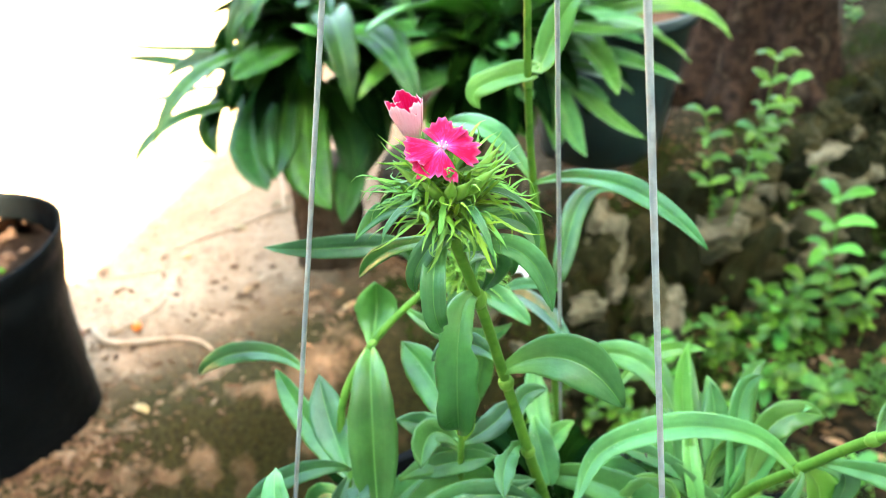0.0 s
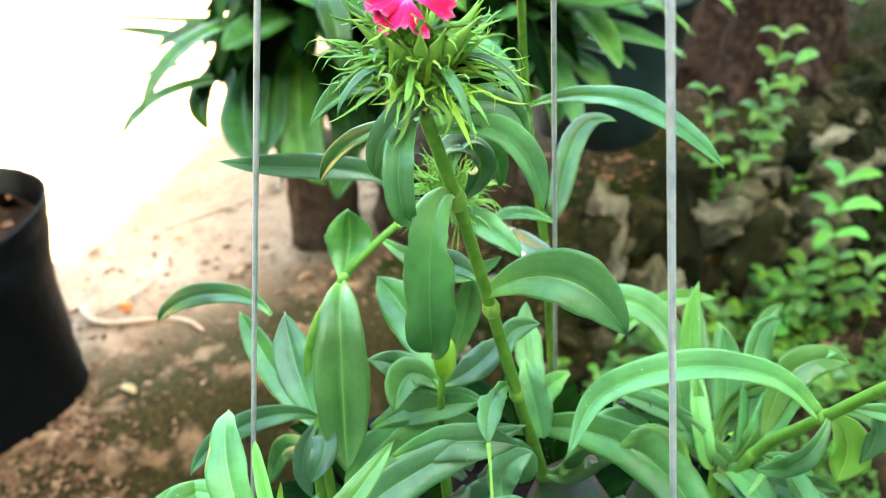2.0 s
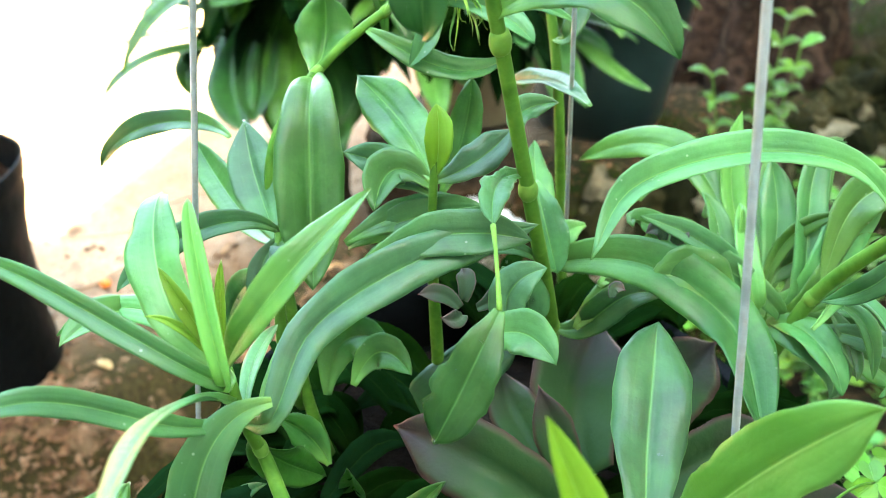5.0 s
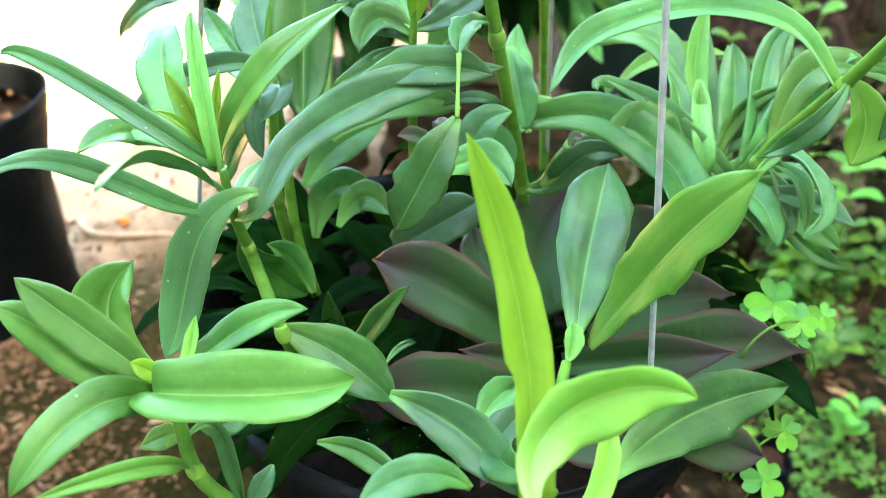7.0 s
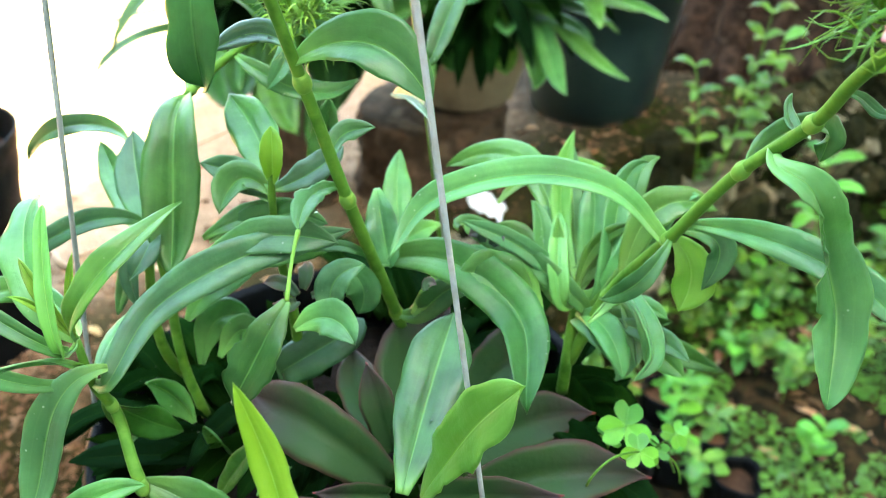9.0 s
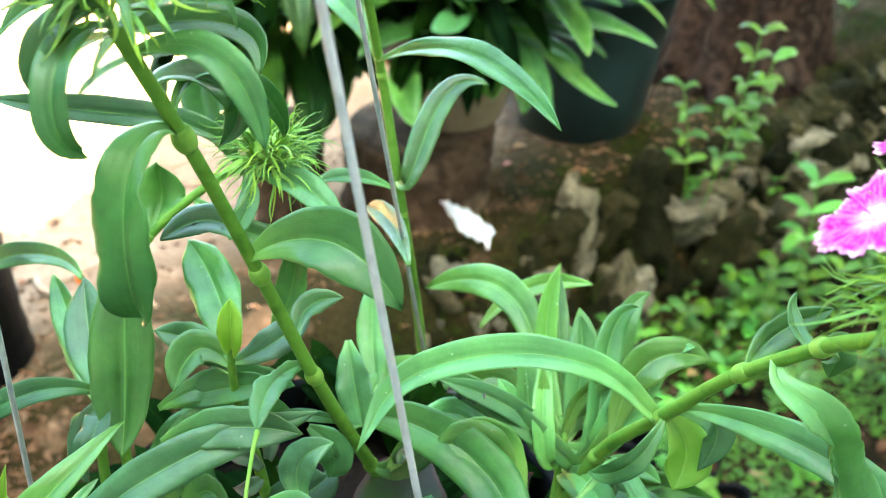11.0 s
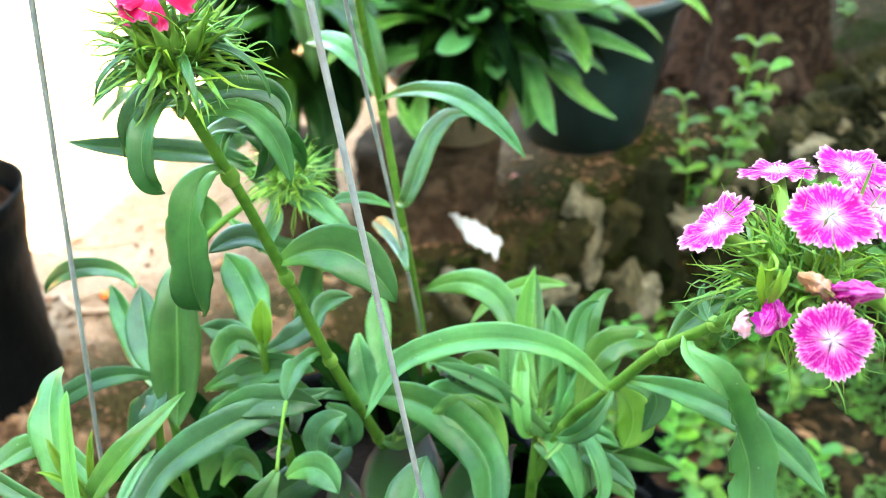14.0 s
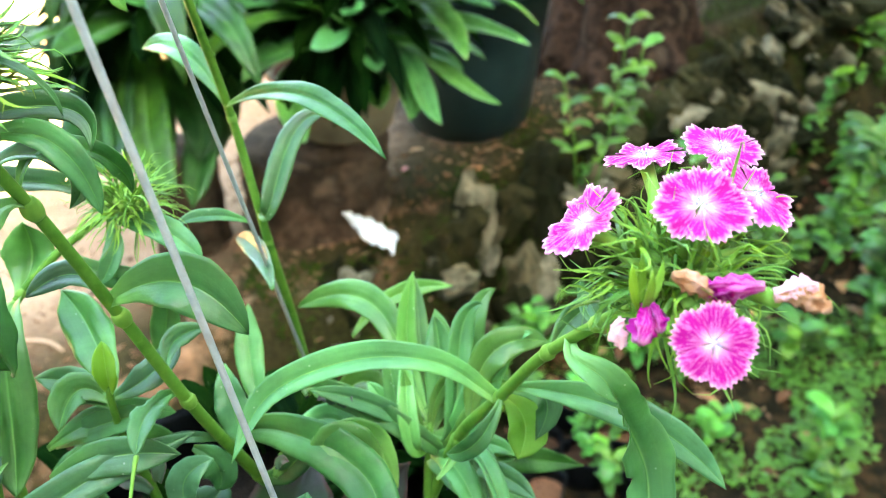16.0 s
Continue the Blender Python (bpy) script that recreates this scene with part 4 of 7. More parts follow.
leaf(front_centre, [(0.1009, 0.1814, 0.8298), (0.1025, 0.1856, 0.8323), (0.1025, 0.1897, 0.8348)], 0.0047, fold=.4, mat=LEAF_YOUNG)
leaf(front_centre, [(0.0976, 0.1576, 0.8081), (0.1051, 0.1578, 0.8083), (0.1109, 0.1680, 0.8126), (0.1121, 0.1767, 0.8182)], 0.0059, fold=.2, mat=LEAF_YOUNG)
leaf(front_centre, [(0.0822, 0.1951, 0.7940), (0.0868, 0.2034, 0.7971), (0.0937, 0.2067, 0.7998)], 0.0096, fold=.3)
leaf(front_centre, [(0.0974, 0.1608, 0.8146), (0.0874, 0.1832, 0.8029), (0.0951, 0.1917, 0.8060)], 0.0119, fold=.25)
leaf(front_centre, [(0.0982, 0.1657, 0.8182), (0.0921, 0.1808, 0.8001), (0.0820, 0.1840, 0.7955), (0.0757, 0.1799, 0.7934)], 0.0058, fold=.2)

right = plant("dianthus", (0.1667, 0.3120, 0.7652), "dense leafy dianthus tuft beside the flowering stem")
rod("stem", right, [(0.1667, 0.3120, 0.7652), (0.1679, 0.3140, 0.7950), (0.1703, 0.3265, 0.8119)], [0.0026, 0.0024, 0.0014], STEM, "", 12, 14)
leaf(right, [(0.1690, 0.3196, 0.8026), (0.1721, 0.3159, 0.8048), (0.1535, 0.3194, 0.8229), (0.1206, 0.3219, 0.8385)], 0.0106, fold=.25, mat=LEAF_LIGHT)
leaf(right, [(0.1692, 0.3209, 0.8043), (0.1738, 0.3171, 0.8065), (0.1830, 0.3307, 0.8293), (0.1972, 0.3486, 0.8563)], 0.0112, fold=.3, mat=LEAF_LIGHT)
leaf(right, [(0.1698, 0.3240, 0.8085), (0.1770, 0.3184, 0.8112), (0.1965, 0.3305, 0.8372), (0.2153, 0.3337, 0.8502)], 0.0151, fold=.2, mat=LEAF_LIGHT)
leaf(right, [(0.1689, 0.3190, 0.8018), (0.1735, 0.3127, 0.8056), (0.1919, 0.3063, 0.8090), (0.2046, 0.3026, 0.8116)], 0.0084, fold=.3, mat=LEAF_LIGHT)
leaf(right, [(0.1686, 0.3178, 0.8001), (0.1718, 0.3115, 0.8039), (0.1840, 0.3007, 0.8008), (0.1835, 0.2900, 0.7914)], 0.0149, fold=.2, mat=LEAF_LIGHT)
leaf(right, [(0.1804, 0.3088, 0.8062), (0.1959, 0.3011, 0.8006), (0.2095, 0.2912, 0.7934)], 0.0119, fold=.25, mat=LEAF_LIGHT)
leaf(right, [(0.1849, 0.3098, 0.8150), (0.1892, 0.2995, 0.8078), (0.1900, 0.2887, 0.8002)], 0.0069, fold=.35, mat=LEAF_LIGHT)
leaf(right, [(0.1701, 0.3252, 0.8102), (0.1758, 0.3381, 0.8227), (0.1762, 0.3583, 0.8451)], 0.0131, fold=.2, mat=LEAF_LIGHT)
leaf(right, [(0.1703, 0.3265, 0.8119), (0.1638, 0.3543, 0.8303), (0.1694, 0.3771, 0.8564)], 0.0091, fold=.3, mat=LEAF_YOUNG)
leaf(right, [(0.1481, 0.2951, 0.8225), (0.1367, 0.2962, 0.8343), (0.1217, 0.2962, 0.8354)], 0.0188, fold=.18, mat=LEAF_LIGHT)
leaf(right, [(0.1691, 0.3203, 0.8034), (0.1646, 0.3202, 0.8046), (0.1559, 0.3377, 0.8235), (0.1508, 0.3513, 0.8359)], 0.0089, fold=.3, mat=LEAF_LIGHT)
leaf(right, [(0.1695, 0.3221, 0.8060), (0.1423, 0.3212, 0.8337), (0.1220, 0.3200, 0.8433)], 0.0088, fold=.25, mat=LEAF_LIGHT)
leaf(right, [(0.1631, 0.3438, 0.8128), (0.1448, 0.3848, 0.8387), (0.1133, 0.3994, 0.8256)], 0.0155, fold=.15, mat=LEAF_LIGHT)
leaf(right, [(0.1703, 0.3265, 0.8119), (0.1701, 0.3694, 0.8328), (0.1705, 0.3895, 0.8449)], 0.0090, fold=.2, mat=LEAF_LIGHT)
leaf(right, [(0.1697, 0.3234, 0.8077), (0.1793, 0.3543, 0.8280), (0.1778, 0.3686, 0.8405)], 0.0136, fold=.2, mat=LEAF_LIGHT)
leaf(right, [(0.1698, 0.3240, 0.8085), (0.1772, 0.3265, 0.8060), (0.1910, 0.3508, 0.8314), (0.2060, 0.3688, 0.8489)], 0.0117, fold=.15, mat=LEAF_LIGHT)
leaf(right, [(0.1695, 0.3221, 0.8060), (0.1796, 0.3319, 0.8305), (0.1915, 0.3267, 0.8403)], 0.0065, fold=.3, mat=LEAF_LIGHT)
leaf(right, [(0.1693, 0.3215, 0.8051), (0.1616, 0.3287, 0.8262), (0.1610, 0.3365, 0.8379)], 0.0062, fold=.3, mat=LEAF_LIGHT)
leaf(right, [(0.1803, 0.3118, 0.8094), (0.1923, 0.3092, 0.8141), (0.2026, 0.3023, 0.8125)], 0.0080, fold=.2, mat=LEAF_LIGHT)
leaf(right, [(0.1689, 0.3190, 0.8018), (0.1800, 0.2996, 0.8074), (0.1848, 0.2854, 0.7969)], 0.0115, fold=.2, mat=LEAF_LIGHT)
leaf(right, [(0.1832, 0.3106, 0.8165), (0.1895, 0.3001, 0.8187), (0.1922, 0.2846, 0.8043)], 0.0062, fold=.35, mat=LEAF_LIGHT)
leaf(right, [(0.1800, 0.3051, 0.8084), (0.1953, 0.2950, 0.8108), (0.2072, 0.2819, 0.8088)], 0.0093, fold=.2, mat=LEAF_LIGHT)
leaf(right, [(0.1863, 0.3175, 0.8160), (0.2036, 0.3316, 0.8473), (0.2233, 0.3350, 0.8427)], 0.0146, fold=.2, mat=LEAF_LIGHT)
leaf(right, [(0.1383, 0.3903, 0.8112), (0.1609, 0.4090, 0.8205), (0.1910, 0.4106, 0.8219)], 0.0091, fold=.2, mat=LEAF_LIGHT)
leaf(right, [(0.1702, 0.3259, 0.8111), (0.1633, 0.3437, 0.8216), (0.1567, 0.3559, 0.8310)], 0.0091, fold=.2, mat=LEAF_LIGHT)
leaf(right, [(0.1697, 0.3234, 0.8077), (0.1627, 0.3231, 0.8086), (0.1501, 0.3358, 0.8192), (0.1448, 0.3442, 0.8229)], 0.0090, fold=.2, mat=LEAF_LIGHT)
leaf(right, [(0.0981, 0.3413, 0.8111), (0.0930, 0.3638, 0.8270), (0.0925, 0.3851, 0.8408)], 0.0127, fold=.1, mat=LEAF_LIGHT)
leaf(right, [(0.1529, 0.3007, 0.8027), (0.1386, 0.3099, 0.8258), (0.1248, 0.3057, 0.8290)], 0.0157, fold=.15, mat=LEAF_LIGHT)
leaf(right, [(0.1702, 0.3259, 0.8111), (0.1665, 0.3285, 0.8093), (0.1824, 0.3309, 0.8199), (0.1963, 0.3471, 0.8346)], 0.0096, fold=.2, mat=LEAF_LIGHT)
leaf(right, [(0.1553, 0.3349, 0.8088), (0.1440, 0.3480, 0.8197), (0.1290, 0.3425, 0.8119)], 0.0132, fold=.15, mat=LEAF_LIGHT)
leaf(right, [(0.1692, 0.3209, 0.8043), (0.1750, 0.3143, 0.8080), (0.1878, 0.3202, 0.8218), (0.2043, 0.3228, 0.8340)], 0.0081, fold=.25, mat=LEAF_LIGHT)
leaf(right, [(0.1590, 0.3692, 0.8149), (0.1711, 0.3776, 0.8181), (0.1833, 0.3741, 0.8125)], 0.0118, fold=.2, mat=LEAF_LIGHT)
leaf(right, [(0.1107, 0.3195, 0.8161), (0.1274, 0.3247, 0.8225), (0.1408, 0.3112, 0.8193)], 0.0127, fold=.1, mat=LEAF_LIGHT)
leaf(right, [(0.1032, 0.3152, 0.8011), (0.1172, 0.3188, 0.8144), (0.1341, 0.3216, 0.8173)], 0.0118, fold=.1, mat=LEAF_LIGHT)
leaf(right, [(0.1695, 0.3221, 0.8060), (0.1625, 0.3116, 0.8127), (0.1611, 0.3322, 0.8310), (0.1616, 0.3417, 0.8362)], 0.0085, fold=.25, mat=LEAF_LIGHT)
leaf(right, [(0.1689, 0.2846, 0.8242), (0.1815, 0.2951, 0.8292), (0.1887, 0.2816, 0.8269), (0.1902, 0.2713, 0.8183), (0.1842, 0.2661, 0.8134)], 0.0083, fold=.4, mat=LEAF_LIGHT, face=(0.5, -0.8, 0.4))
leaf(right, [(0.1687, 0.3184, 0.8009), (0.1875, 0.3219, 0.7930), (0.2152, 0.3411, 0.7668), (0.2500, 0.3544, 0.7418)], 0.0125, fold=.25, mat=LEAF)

flower_stem = plant("dianthus", (0.1671, 0.3103, 0.7805), "leaning dianthus stem with a magenta and white flower head")
rod("stem", flower_stem, [(0.1681, 0.3115, 0.7823), (0.1800, 0.3100, 0.8180), (0.1943, 0.2929, 0.8550), (0.2060, 0.2710, 0.8937), (0.2162, 0.2554, 0.9162), (0.2130, 0.2320, 0.9380), (0.2137, 0.2137, 0.9563)], [0.0026, 0.0024, 0.0021, 0.0019, 0.0016], STEM, "", 12, 40)
for at, way in (((0.1800, 0.3100, 0.8180), (0.6, 0, 0.7)), ((0.1943, 0.2929, 0.8550), (0.6, -0.2, 0.8)), ((0.2060, 0.2710, 0.8937), (0.3, -0.4, 0.8)), ((0.2162, 0.2554, 0.9162), (0, -0.7, 0.7))):
    stem_node(flower_stem, at, way, 0.0023)
leaf(flower_stem, [(0.1936, 0.2938, 0.8531), (0.1718, 0.2935, 0.8741), (0.1367, 0.2960, 0.8763), (0.1100, 0.2905, 0.8674), (0.0986, 0.2734, 0.8559)], 0.0111, fold=.3, neck=.45, mat=LEAF_LIGHT, face=(0.0, -0.55, 0.8))
leaf(flower_stem, [(0.2106, 0.2640, 0.9038), (0.2101, 0.2590, 0.9026), (0.2167, 0.2501, 0.9006), (0.2260, 0.2501, 0.8814), (0.2345, 0.2480, 0.8599), (0.2317, 0.2308, 0.8366)], 0.0180, fold=.25, bite=1, rows=44, point=3.2, mat=LEAF_LIGHT)
leaf(flower_stem, [(0.1972, 0.2874, 0.8647), (0.2241, 0.2756, 0.8658), (0.2484, 0.2617, 0.8581), (0.2627, 0.2463, 0.8477)], 0.0127, fold=.25)
leaf(flower_stem, [(0.2065, 0.2702, 0.8948), (0.2180, 0.2820, 0.8992), (0.2311, 0.2822, 0.9079)], 0.0092, fold=.3)
leaf(flower_stem, [(0.2157, 0.2562, 0.9151), (0.2226, 0.2602, 0.9121), (0.2228, 0.2600, 0.9027)], 0.0087, fold=.2)
leaf(flower_stem, [(0.2147, 0.2577, 0.9128), (0.2179, 0.2713, 0.9082), (0.2173, 0.2778, 0.9118), (0.2185, 0.2799, 0.9148)], 0.0043, fold=.2)
leaf(flower_stem, [(0.1961, 0.2896, 0.8608), (0.2098, 0.2891, 0.8568), (0.2063, 0.2839, 0.8402)], 0.0104, fold=.2)
leaf(flower_stem, [(0.1949, 0.2918, 0.8569), (0.1874, 0.2828, 0.8487), (0.1734, 0.2928, 0.8285)], 0.0078, fold=.2)
leaf(flower_stem, [(0.2144, 0.2425, 0.9282), (0.2186, 0.2422, 0.9298), (0.2239, 0.2397, 0.9264), (0.2267, 0.2363, 0.9302)], 0.0036, fold=.2)
leaf(flower_stem, [(0.1949, 0.2918, 0.8569), (0.2034, 0.2897, 0.8433), (0.1999, 0.2839, 0.8308)], 0.0158, fold=.2, mat=LEAF_YOUNG)

tall = plant("dianthus", (0.1223, 0.3725, 0.7850), "slender tall dianthus stem with narrow paired leaves")
rod("stem", tall, [(0.1125, 0.4150, 0.7500), (0.1101, 0.4172, 0.7813), (0.1030, 0.4098, 0.8590), (0.0947, 0.4207, 0.9183), (0.0890, 0.4000, 0.9850), (0.0870, 0.3850, 1.0500)], [0.0024, 0.0023, 0.002, 0.0018, 0.0015], STEM, "", 12, 50)
for at in ((0.1030, 0.4098, 0.8590), (0.0947, 0.4207, 0.9183), (0.0890, 0.4000, 0.9850)):
    stem_node(tall, at, (0, 0.5, 0.8), 0.0019)
leaf(tall, [(0.0941, 0.4186, 0.9250), (0.1278, 0.3867, 0.9407), (0.1602, 0.3428, 0.9311)], 0.0104, fold=.22)
leaf(tall, [(0.1009, 0.4125, 0.8738), (0.1043, 0.4040, 0.8758), (0.1144, 0.4259, 0.8950), (0.1400, 0.4435, 0.9050)], 0.0120, fold=.2)
leaf(tall, [(0.0941, 0.4186, 0.9250), (0.0792, 0.4386, 0.9400), (0.0498, 0.4724, 0.9351)], 0.0128, fold=.2)
leaf(tall, [(0.0888, 0.3985, 0.9915), (0.0957, 0.4082, 0.9906), (0.1025, 0.4147, 1.0044), (0.1170, 0.4171, 1.0193)], 0.0136, fold=.2, mat=LEAF_LIGHT)
leaf(tall, [(0.0888, 0.3985, 0.9915), (0.0939, 0.3999, 0.9908), (0.0804, 0.4005, 0.9882), (0.0677, 0.3958, 0.9752)], 0.0117, fold=.2, mat=LEAF_LIGHT)
leaf(tall, [(0.1028, 0.3713, 0.8923), (0.0880, 0.3683, 0.8989), (0.0736, 0.3609, 0.8992)], 0.0058, fold=.3)
leaf(tall, [(0.1091, 0.3591, 0.8656), (0.0989, 0.3998, 0.8597), (0.0844, 0.4355, 0.8468)], 0.0100, fold=.3, mat=LEAF_SHADED)
leaf(tall, [(0.1119, 0.3652, 0.8139), (0.1016, 0.3541, 0.8158), (0.0919, 0.3388, 0.8112)], 0.0110, fold=.2)

# near-black lower leaves fill the pot: shade between the stems put into colour
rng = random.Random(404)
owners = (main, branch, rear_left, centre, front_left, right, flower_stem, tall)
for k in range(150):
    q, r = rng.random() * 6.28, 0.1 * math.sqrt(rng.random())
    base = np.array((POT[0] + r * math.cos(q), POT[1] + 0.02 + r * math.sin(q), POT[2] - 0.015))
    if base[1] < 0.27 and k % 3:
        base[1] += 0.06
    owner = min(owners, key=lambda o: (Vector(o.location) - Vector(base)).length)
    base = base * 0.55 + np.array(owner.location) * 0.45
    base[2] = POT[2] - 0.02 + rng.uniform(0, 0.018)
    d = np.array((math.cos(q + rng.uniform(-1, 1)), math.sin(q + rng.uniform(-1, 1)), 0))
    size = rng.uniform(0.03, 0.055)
    leaf(owner, [base, base + d * size * 0.5 + np.array((0, 0, size * rng.uniform(0.2, 0.6))), base + d * size + np.array((0, 0, size * rng.uniform(-0.1, 0.6)))], rng.uniform(0.009, 0.015), LEAF_GAP_SHADE, face=(0, -0.2, 1), fold=0.2, rows=8, cols=4)


# ---- flower heads ----
def turn_to(axis):
    """Two directions square to the axis, and the axis."""
    n = np.array(axis, float) / np.linalg.norm(axis)
    a = np.cross(n, (0.2, 0.9, 0.3))
    a /= np.linalg.norm(a)
    return a, np.cross(n, a), n


def petal_mesh(centre, axis, angle, radius, spread_angle=37.0, cup=0.12, ruffle=0.06, seed=0, fringe=0.09, inner=0.01):
    a, b, n = turn_to(axis)
    rng = random.Random(seed)
    rows, cols = 9, 18
    verts, uvs = [], []
    edge = [1 + fringe * ((1 if c % 2 else -0.6) + rng.uniform(-0.5, 0.5)) * (1 if 0 < c < cols else 0.4) for c in range(cols + 1)]
    ph = rng.random() * 6.28
    for layer in (1, -1):
        for k in range(rows + 1):
            v = k / rows
            for c in range(cols + 1):
                u = c / cols * 2 - 1
                fan = radians(spread_angle) * (0.75 + 0.25 * min(1.0, v * 2.2))
                q = angle + u * fan
                r = radius * (inner + (1 - inner) * v * (1 + (edge[c] - 1) * v ** 4) * (1 - 0.05 * u * u * v - 0.13 * u ** 6 * v))
                h = radius * (cup * v * v + ruffle * v * v * math.sin(ph + u * 5.5) + 0.05 * (1 - u * u)) + layer * 0.0001
                verts.append(np.array(centre) + r * (math.cos(q) * a + math.sin(q) * b) + h * n)
                uvs.append((c / cols, v))
    m, per = cols + 1, (rows + 1) * (cols + 1)
    faces = []
    for k in range(rows):
        for c in range(cols):
            i = k * m + c
            faces.append((i, i + 1, i + m + 1, i + m))
            faces.append((per + i, per + i + m, per + i + m + 1, per + i + 1))
    return verts, faces, uvs


def floret(parent, centre, axis, radius, mat, root, seed=0, cup=0.12, petals=5, ruffle=0.09, fringe=0.06, label="", angles=None):
    """Calyx with its petals and stamens; root is where the calyx leaves the head."""
    c, r = np.array(centre), np.array(root)
    a, b, n = turn_to(axis)
    throat = c - n * radius * 0.12
    verts, faces = tube([r, r * 0.4 + throat * 0.6 - n * radius * 0.1, throat], [radius * 0.14, radius * 0.2, radius * 0.19, radius * 0.17, radius * 0.2], 12, 10)
    calyx = link_mesh("floret", verts, faces, CALYX, parent, label)
    for k in range(petals):
        verts, faces, uvs = petal_mesh(centre, axis, angles[k] if angles else 6.28319 * (k + 0.13 * seed) / petals, radius * (1 + 0.06 * math.sin(seed * 3 + k * 2)), spread_angle=36.5 if petals == 5 else 46.0, seed=seed * 11 + k, cup=cup + 0.05 * ((seed + k) % 3 - 1), ruffle=ruffle, fringe=fringe)
        link_mesh("petal", verts, faces, mat, calyx, "", uvs)
    for k in range(6):
        q = k * 1.05 + seed
        base = throat + 0.05 * radius * (math.cos(q) * a + math.sin(q) * b)
        tip = c + n * radius * 0.16 + 0.12 * radius * (math.cos(q) * a + math.sin(q) * b)
        rod("stamen", calyx, [base, tip], [radius * 0.012, radius * 0.01, radius * 0.028], ANTHER, "", 5, 4)
    return calyx


CALYX = plain("calyx", [(0.11, 0.25, 0.04), (0.22, 0.4, 0.09)], 150, 0.5, 500, 0.2, 0.0004)


def spiky_head(parent, centre, axis, reach, count, seed, mat, width, lean=0.35, hook=0.35, low_share=0.4, core=0.3, curly=1.0, top=0.98):
    """The tuft of narrow bracts round a flower head."""
    rng = random.Random(seed)
    a, b, n = turn_to(axis)
    c = np.array(centre)
    bm = bmesh.new()
    bmesh.ops.create_icosphere(bm, subdivisions=3, radius=reach * core)
    bmesh.ops.translate(bm, verts=bm.verts, vec=Vector(c))
    head = part("flower_head", bm, CALYX, parent, "spiky green flower head")
    for k in range(count):
        q = 2.39996 * k + rng.uniform(-0.3, 0.3)
        z = -low_share + (top + low_share) * ((k + 0.5) / count) + rng.uniform(-0.1, 0.1)
        z = max(-0.9, min(top, z))
        flat = math.sqrt(max(0.0, 1 - z * z))
        d = flat * (math.cos(q) * a + math.sin(q) * b) + z * n
        size = reach * rng.uniform(0.65, 1.08)
        base = c + d * reach * core * 0.7 - n * reach * 0.15
        bow = n * lean * size * rng.uniform(0.3, 1)
        tip = base + d * size - n * hook * size * rng.uniform(-0.3, 1) * (1 - 0.4 * abs(z)) + np.array([rng.uniform(-1, 1) for _ in range(3)]) * size * 0.2
        curl = np.array([rng.uniform(-1, 1) for _ in range(3)]) * size * 0.09 * curly
        back = np.array([rng.uniform(-1, 1) for _ in range(3)]) * size * 0.09 * curly
        mid = base * 0.6 + tip * 0.4 + bow * 0.6 + curl
        late = base * 0.25 + tip * 0.75 + bow * 0.5 - curl * 0.4 + back
        wd = width * rng.uniform(0.55, 1.5)
        verts, faces, uvs = blade([base, mid, late, tip], wd, face=tuple(d * 0.4 + n), fold=0.5, wave=0.0, rows=10, cols=2, thick=0.0002, point=1.2, neck=0.8)
        link_mesh("bract", verts, faces, mat, head, "", uvs)
    return head


def bud(parent, base, tip, radius):
    """A closed bud drawn out to a point."""
    return rod("bud", parent, [base, [(p + q) / 2 for p, q in zip(base, tip)], tip], [radius * 0.6, radius, radius * 1.1, radius * 0.85, radius * 0.5, radius * 0.2, radius * 0.05], CALYX, "closed green bud", 10, 16)


def trumpet(parent, foot, throat, rim):
    """A half-open floret: green calyx below, ragged pink cup above, crimson within."""
    f, t, e = np.array(foot), np.array(throat), np.array(rim)
    calyx = rod("floret", parent, [f, (f + t) / 2, t], [0.0016, 0.0024, 0.0026, 0.0023], CALYX, "half-open pale pink floret with crimson inside", 12, 10)
    a, b, n = turn_to(e - t)
    high = np.linalg.norm(e - t)
    for k in range(4):
        r = random.Random(50 + k)
        for mat, inset, name in ((PETAL_PINK, 0.0, "petal"), (PETAL_CRIMSON, 0.0003, "petal_inside")):
            r = random.Random(50 + k)
            verts, uvs, faces = [], [], []
            for i in range(9):
                v = i / 8
                for c in range(13):
                    u = c / 12 * 2 - 1
                    q = k * 1.5708 + u * 1.0
                    ragged = (0.025 * (-1) ** c + 0.12 * math.sin(k * 2 + u * 3)) * v ** 3
                    wide = 0.0016 + 0.0036 * v ** 0.75 * (1 + 0.12 * math.sin(k * 1.7 + u * 2)) - inset + 0.0003 * (k % 2)
                    p = t + n * high * v * (1.0 + ragged - 0.12 * u * u) + wide * (math.cos(q) * a + math.sin(q) * b)
                    verts.append(p)
                    uvs.append((c / 12, v if mat is PETAL_PINK else 0.4 + 0.5 * v))
            faces = [(i * 13 + c, i * 13 + c + 1, i * 13 + c + 14, i * 13 + c + 13) for i in range(8) for c in range(12)]
            link_mesh(name, verts, faces, mat, calyx, "", uvs)


